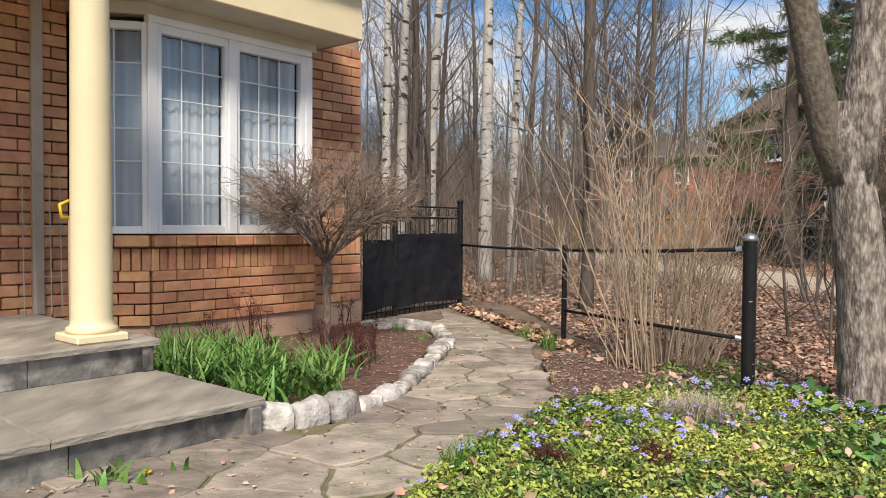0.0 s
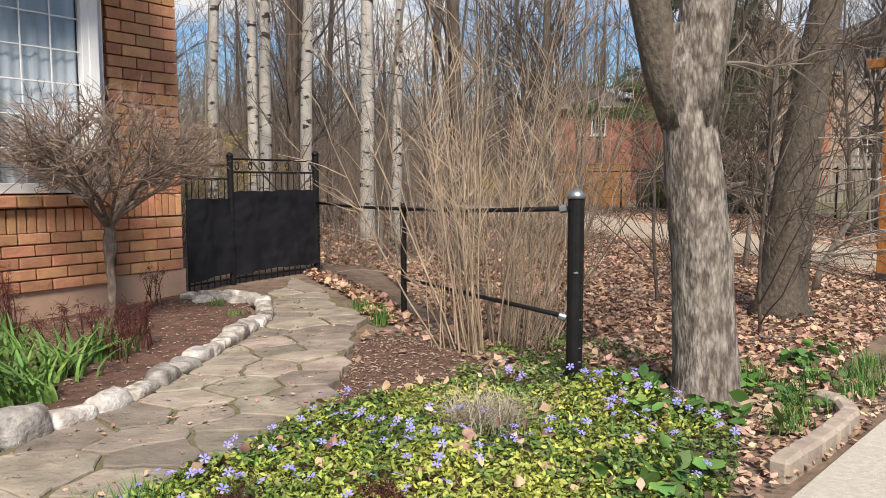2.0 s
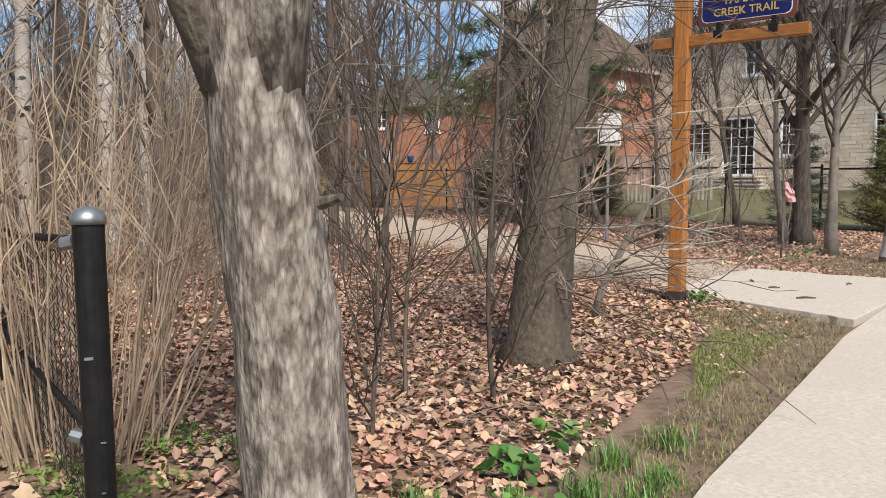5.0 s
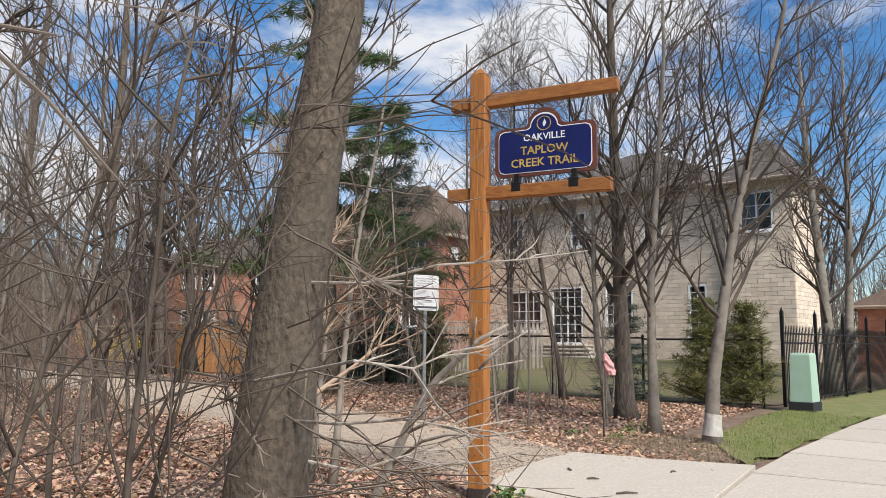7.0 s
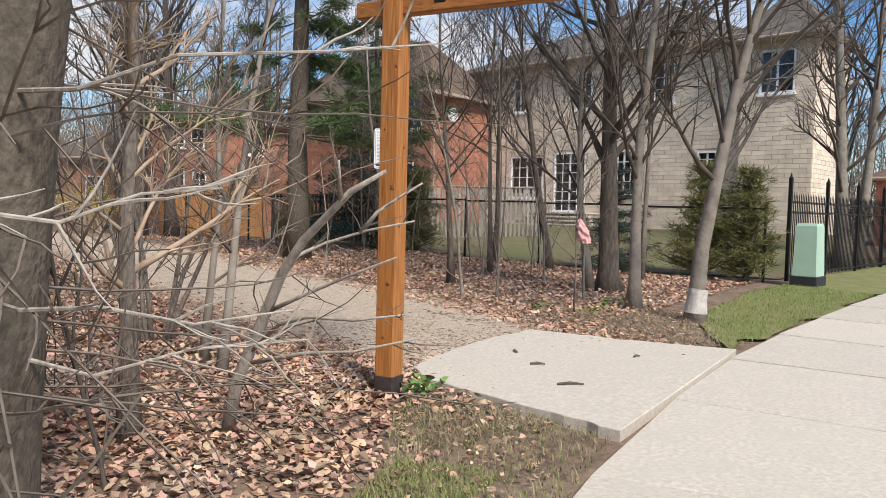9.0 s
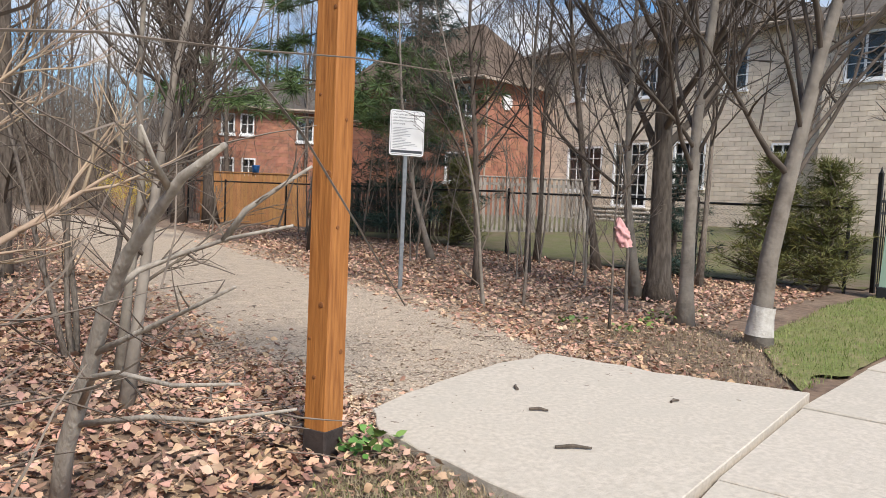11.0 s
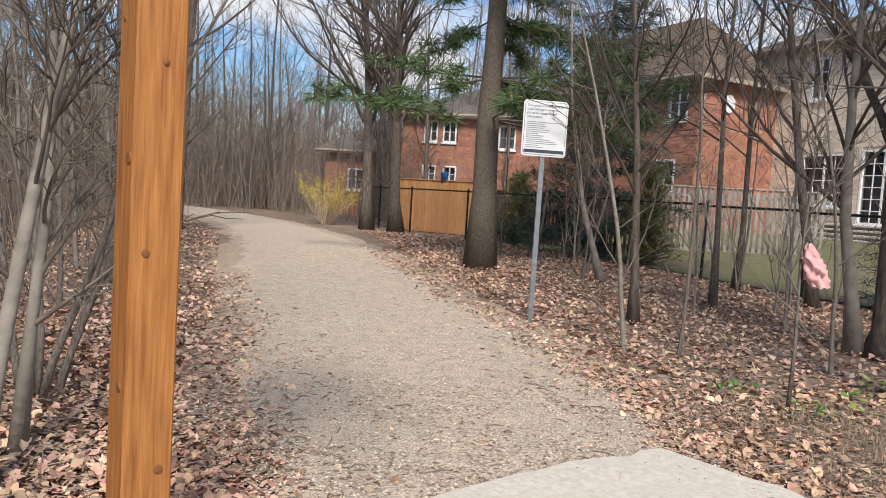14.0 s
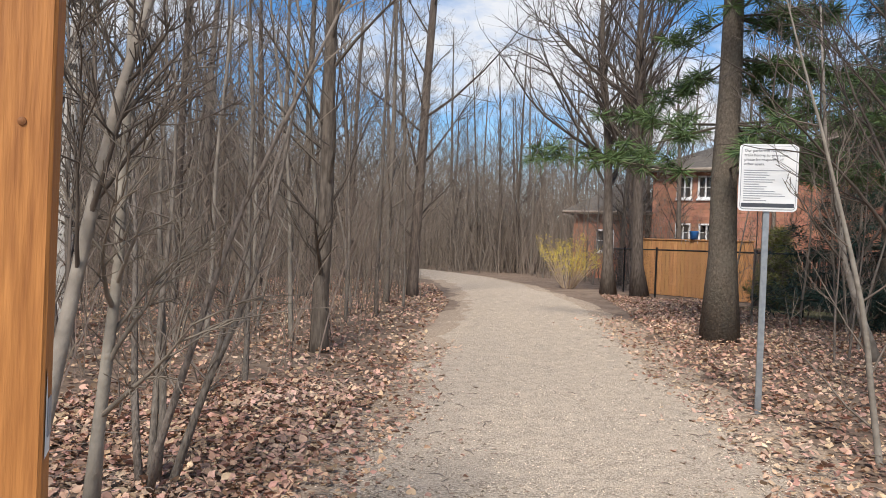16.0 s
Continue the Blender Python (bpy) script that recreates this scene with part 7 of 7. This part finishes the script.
        for _ in range(9):
            p = wander((rng.gauss(0, .05), rng.gauss(0, .05), 0), (rng.uniform(-.25, .25), rng.uniform(-.25, .25), 1), h * rng.uniform(.6, 1.1), 4, .14, rng)
            st.tube(p, [.005, .0045, .004, .003, .002], 4, False)
            needles(hd, p[-1], .04, 34, .055, rng, .3, 1)
            needles(hd, p[2], .03, 12, .045, rng, .3, 1)
        part("stem_mass", st, M["red_stem"], t)
        part("seed_head_mass", hd, M["red_stem"], t)
    d = thing("dandelion", "yellow dandelion flower in a flagstone joint", "flower", (-1.1, 3.38, .02))
    part("flower_head", lathe(MB(), [(.004, 0), (.006, .02), (.02, .026), (.018, .032), (.006, .036)], (0, 0, 0), 12), M["yellow"], d)
    # clipped standard shrub with a mushroom head
    x, y = -.82, 7.58
    s = thing("standard_shrub", "clipped bare standard shrub with a dense mushroom-shaped twig head", "shrub", (x, y, .01))
    tp = [(0.0, 0, -.05), (.0, 0, .15), (.015, 0, .4), (.0, 0, .6), (.01, 0, .66), (.012, .0, .72), (.0, 0, .78), (.015, 0, .86), (-.01, 0, .94)]
    part("trunk", MB().tube(tp, [.05, .041, .038, .041, .056, .062, .05, .046, .04], 14), M["shrub_bark"], s, smooth=True)
    limb, tw = MB(), MB()
    for k in range(13):
        a = 6.283 * k / 13 + rng.uniform(-.2, .2)
        rr = rng.uniform(.45, .85)
        e = Vector((rr * math.cos(a), rr * math.sin(a), 1.52 - rr * .1 + rng.uniform(-.1, .1)))
        p0 = Vector((0, 0, rng.uniform(.84, .94)))
        mid = p0.lerp(e, .5) + Vector((rng.uniform(-.12, .12), rng.uniform(-.12, .12), rng.uniform(-.08, .1)))
        lp = [p0, p0.lerp(mid, .5), mid, mid.lerp(e, .5) + Vector((rng.uniform(-.09, .09), rng.uniform(-.09, .09), rng.uniform(-.05, .05))), e]
        limb.tube(lp, [.024, .019, .015, .011, .007], 7, False)
        for _ in range(9):
            j = rng.randint(1, 3)
            q = lp[j].lerp(lp[j + 1], rng.random())
            th, ph = a + rng.gauss(0, .6), math.acos(rng.uniform(-.5, 1))
            t = Vector((math.sin(ph) * math.cos(th) * .95, math.sin(ph) * math.sin(th) * .95, 1.62 + .42 * math.cos(ph)))
            b = wander(q, (t - q).normalized(), (t - q).length * .9, 6, .3, rng, 0)
            limb.tube(b, [.009, .008, .007, .006, .005, .004, .003], 5, False)
            for _ in range(11):
                w = b[rng.randint(1, 6)]
                sd = ((w - Vector((0, 0, 1.3))).normalized() + Vector((rng.uniform(-1, 1), rng.uniform(-1, 1), rng.uniform(-.7, .8))) * .9).normalized()
                c = wander(w, sd, rng.uniform(.12, .34), 4, .34, rng, 0)
                if (c[-1].x ** 2 + c[-1].y ** 2) / 1.02 + ((c[-1].z - 1.62) / .5) ** 2 > 1.12:
                    continue
                tw.tube(c, [.0045, .004, .0035, .003, .002], 4, False)
                for _ in range(3):
                    e2 = wander(c[rng.randint(1, 4)], (sd + Vector((rng.uniform(-1, 1), rng.uniform(-1, 1), rng.uniform(-.8, 1)))).normalized(), rng.uniform(.06, .17), 3, .35, rng, 0)
                    tw.tube(e2, [.003, .0027, .0022, .0014], 3, False)
    part("limb_mass", limb, M["shrub_bark"], s, smooth=True)
    part("twig_head", tw, M["shrub_twig"], s)
    # tall tan-stemmed bush against the fence
    b = thing("arching_bush", "tall bare bush of many tan arching stems against the fence", "shrub", (2.42, 6.5, .0))
    st, tw = MB(), MB()
    for _ in range(105):
        a = rng.uniform(0, 6.283)
        r0 = rng.random() ** .6
        base = (.5 * r0 * math.cos(a), .22 * r0 * math.sin(a), -.03)
        out = rng.uniform(.02, .42) * (.4 + r0)
        h = rng.uniform(1.2, 2.75)
        p = wander(base, (out * math.cos(a) * 1.1, out * math.sin(a) * .8, 1), h, 8, .085, rng, .01)
        r = rng.uniform(.004, .0095)
        st.tube(p, [r * (1 - .8 * k / 8) for k in range(9)], 5, False)
        for _ in range(9):
            q = p[rng.randint(3, 8)]
            t = wander(q, side_dir((p[-1] - p[0]).normalized(), rng.uniform(.3, 1.1), rng), rng.uniform(.15, .6), 3, .18, rng, -.02)
            tw.tube(t, [.0032, .0028, .002, .001], 3, False)
    part("stem_mass", st, M["stem_tan"], b, smooth=True)
    part("crown", tw, M["stem_tan"], b)
    # flowering forsythia
    for x, y, h, w in ((6.6, 34.5, 1.9, 1.0), (-2.15, 14.8, 2.5, 1.0)):
        f = thing("forsythia", "forsythia shrub with pale yellow spring flowers", "shrub", (x, y, gz(x, y)))
        st, fl = MB(), MB()
        for _ in range(60):
            a = rng.uniform(0, 6.283)
            p = wander((.2 * math.cos(a), .2 * math.sin(a), -.03), (rng.uniform(.1, .8) * math.cos(a) * w, rng.uniform(.1, .8) * math.sin(a) * w, 1), h * rng.uniform(.6, 1.1), 6, .12, rng, -.03)
            st.tube(p, [.012 * (1 - .8 * k / 6) for k in range(7)], 4, False)
            for _ in range(30):
                q = p[rng.randint(2, 5)].lerp(p[6], rng.random()) + Vector((rng.uniform(-.1, .1), rng.uniform(-.1, .1), rng.uniform(-.1, .1)))
                needles(fl, q, .02, 6, .06, rng, 0, 1)
        tagged(part("stem_mass", st, M["stem_tan"], f), kind="stuff")
        part("blossom", fl, M["forsythia"], f)


build_garden()


# ---------------------------------------------------------------- yard fences and small things beyond the trail
def build_yards():
    line = [(17.95, 14.75), (16.6, 16.9), (15.5, 18.9), (14.7, 21), (13.8, 23.6), (12.6, 26.2), (11.0, 28.6), (9.5, 31.4), (8.5, 34.2), (7.9, 37)]
    for i, p in enumerate(line):
        post("yard_fence_post", p[0], p[1], 1.46 + gz(*p), .03, "black steel post of the yard fence", sides=8)
    for a, b in zip(line, line[1:]):
        f = thing("yard_fence", "black chain-link yard fence panel", "fence", (a[0], a[1], gz(*a)), "yard fence panels")
        o = Vector((a[0], a[1], 0))
        part("top_rail", MB().tube([(0, 0, 1.42), (b[0] - a[0], b[1] - a[1], 1.42)], [.022, .022], 6), M["iron"], f)
        mb = chain_link(a, b, .03, 1.4, .085, .0036)
        mb.v = [(x - o.x, y - o.y, z) for x, y, z in mb.v]
        part("wire_mesh", mb, M["chain"], f)

    def board_fence(name, a, b, h, mtl, label, gap=.012, bw=.14):
        a, b = Vector((*a, gz(*a))), Vector((*b, gz(*b)))
        L = (b - a).length
        t = thing(name, label, "fence", tuple(a), rz=math.degrees(math.atan2(b.y - a.y, b.x - a.x)))
        n = int(L / bw)
        me = MB().box((0, 0, h / 2), (bw - gap, .02, h), bevel=.004).mesh("board")
        for i in range(n):
            part("board", me, mtl, t, m=pose((i + .5) * bw, 0, 0))
        for z in (.25, h - .2):
            part("rail", MB().box((L / 2, .035, z), (L, .04, .09)), mtl, t)
        part("cap_rail", MB().box((L / 2, 0, h + .02), (L, .09, .035), bevel=.006), mtl, t)
        for x in np.arange(0, L + .1, 2.4):
            part("post", MB().box((x, .06, h / 2), (.1, .1, h + .1), bevel=.01), mtl, t)

    board_fence("timber_fence", (8.9, 33.6), (12.2, 31.2), 1.75, M["fence_wood"], "new orange-brown timber fence with a cap rail")
    board_fence("old_fence", (12.0, 29.6), (15.2, 25.6), 1.5, M["fence_old"], "weathered dark timber picket fence behind the pine", .05)
    board_fence("old_fence", (15.9, 27.0), (19.6, 24.9), 1.9, M["fence_grey"], "pale grey timber pickets between the houses", .06)

    # tall iron fence beside the lawn
    def iron_fence(a, b, h, label):
        a, b = Vector((*a, gz(*a))), Vector((*b, gz(*b)))
        L = (b - a).length
        t = thing("iron_fence", label, "fence", tuple(a), "tall iron fence panels", rz=math.degrees(math.atan2(b.y - a.y, b.x - a.x)))
        for z in (.12, h * .78, h - .18):
            part("rail", MB().box((L / 2, 0, z), (L, .03, .04)), M["iron"], t)
        n = int(L / .1)
        me = MB().tube([(0, 0, .05), (0, 0, h - .06), (0, 0, h + .02)], [.0105, .0105, .001], 5).mesh("picket")
        for i in range(1, n):
            part("picket", me, M["iron"], t, m=pose(L * i / n, 0, 0))
        for x in (0, L):
            part("post", MB().box((x, 0, h / 2 + .15), (.07, .07, h + .3), bevel=.006).tube([(x, 0, h + .3), (x, 0, h + .4)], [.03, .004], 8), M["iron"], t)

    for k in range(6):
        a, b = (18.5 + 2.1 * k, 14.65 + .72 * k), (20.6 + 2.1 * k, 15.37 + .72 * k)
        iron_fence(a, b, 1.75, "tall black iron picket fence along the lawn")
    # pale stone steps below the patio door
    hx, hy = math.cos(radians(20)), math.sin(radians(20))
    ps = thing("patio_steps", "pale stone patio steps below the white patio door", "steps", (hx * 33.76 - hy * 20.2, hy * 33.76 + hx * 20.2, .5), rz=-70)
    for k in range(5):
        part("step", MB().box((0, -.5 - .34 * k, .84 - .16 * k), (3.0 + .4 * k, .42 if k else 1.0, .07), bevel=.012), M["concrete"], ps)
        part("riser", MB().box((0, -.42 - .34 * k, .37 - .08 * k), (2.9 + .4 * k, .3 if k else .84, .86 - .16 * k)), M["limestone"], ps)
    # lawn of the yards, rising to the houses
    yl, rows = resample([(18.6, 14.9)] + line[1:7], 40), 12
    yard = MB()
    for i, (x, y) in enumerate(yl):
        for k in range(rows + 1):
            f = k / rows
            px, py = x + .15 + 13 * f * .9, y + .1 + 13 * f * .42
            yard.v.append((px, py, gz(px, py) + .0 + .62 * min(1, f * 1.5) ** 1.3 + .02 * noise.noise(Vector((px, py, 0)))))
    for i in range(len(yl) - 1):
        for k in range(rows):
            o = i * (rows + 1) + k
            yard.f.append((o, o + 1, o + rows + 2, o + rows + 1))
    solo("yard_lawn", yard, M["yard"], "patchy brown and green back lawn rising towards the houses", "lawn", kind="structure", smooth=True)
    # utility pedestal
    u = thing("utility_pedestal", "pale green metal utility pedestal on a dark plinth", "utility box", (18.2, 13.95, gz(18, 14)), rz=20)
    part("plinth", MB().box((0, 0, .09), (.56, .48, .2), bevel=.015), M["box_base"], u)
    part("cabinet", MB().add([(sx * w, sy * w * .85, z) for z, w in ((.18, .25), (1.12, .215), (1.17, .19)) for sx, sy in ((-1, -1), (1, -1), (1, 1), (-1, 1))], [(0, 1, 5, 4), (1, 2, 6, 5), (2, 3, 7, 6), (3, 0, 4, 7), (4, 5, 9, 8), (5, 6, 10, 9), (6, 7, 11, 10), (7, 4, 8, 11), (8, 9, 10, 11)]), M["box_green"], u)
    # pink cloth caught on a sapling
    x, y = 11.47, 12.12
    p = thing("pink_cloth", "crumpled pale pink cloth caught on a thin sapling", "cloth", (x, y, gz(x, y)))
    mb = MB()
    nu, nv = 26, 16
    for j in range(nv + 1):
        f = j / nv
        r = .012 + .06 * math.sin(min(1, f * 1.25) * math.pi * .62)
        for k in range(nu):
            a = 2 * math.pi * k / nu
            q = r * (1 + .9 * noise.noise(Vector((math.cos(a) * 3, math.sin(a) * 3, f * 7))))
            mb.v.append((q * math.cos(a) + .1 * f, q * math.sin(a) * .8, 1.2 - .3 * f + .03 * noise.noise(Vector((a, f * 6, 2)))))
    for j in range(nv):
        for k in range(nu):
            mb.f.append((j * nu + k, j * nu + (k + 1) % nu, (j + 1) * nu + (k + 1) % nu, (j + 1) * nu + k))
    part("cloth", mb, M["pink"], p, smooth=True)
    me = tree_meshes(61, 2.6, .016, trunk_path=[(0, 0, -.05), (.01, 0, .5), (-.01, 0, 1.1), (.02, 0, 1.7), (0, 0, 2.6)], limbs=9, sub=3, twigs=3, first=.3, reach=.3, flare=1.1, sides=6)
    plant_tree("woodland_sapling", me, x - .02, y + .03, M["bark_gray"], M["twig"], "thin sapling holding a pink cloth")
    for px, py, a, l in ((9.15, 9.66, -.5, .12), (8.95, 9.0, -.35, .2), (9.3, 10.1, 1.2, .12), (10.2, 9.6, .2, .08)):
        solo("fallen_stick", MB().tube([(0, 0, 0), (l * .5, .012, .006), (l, 0, 0)], [.009, .011, .006], 7), M["bark_dark"], "short dark stick lying on the concrete apron", "stick", m=pose(px, py, .055 + gz(px, py), 0, 0, math.degrees(a)))
    b = thing("blue_bucket", "small blue plastic bucket on the timber fence", "bucket", (10.6, 32.36, 1.99))
    part("pail", lathe(MB(), [(.11, 0), (.14, .24), (.15, .25), (.13, .25), (.1, .02)], (0, 0, 0), 16), M["blue"], b, smooth=True)


build_yards()
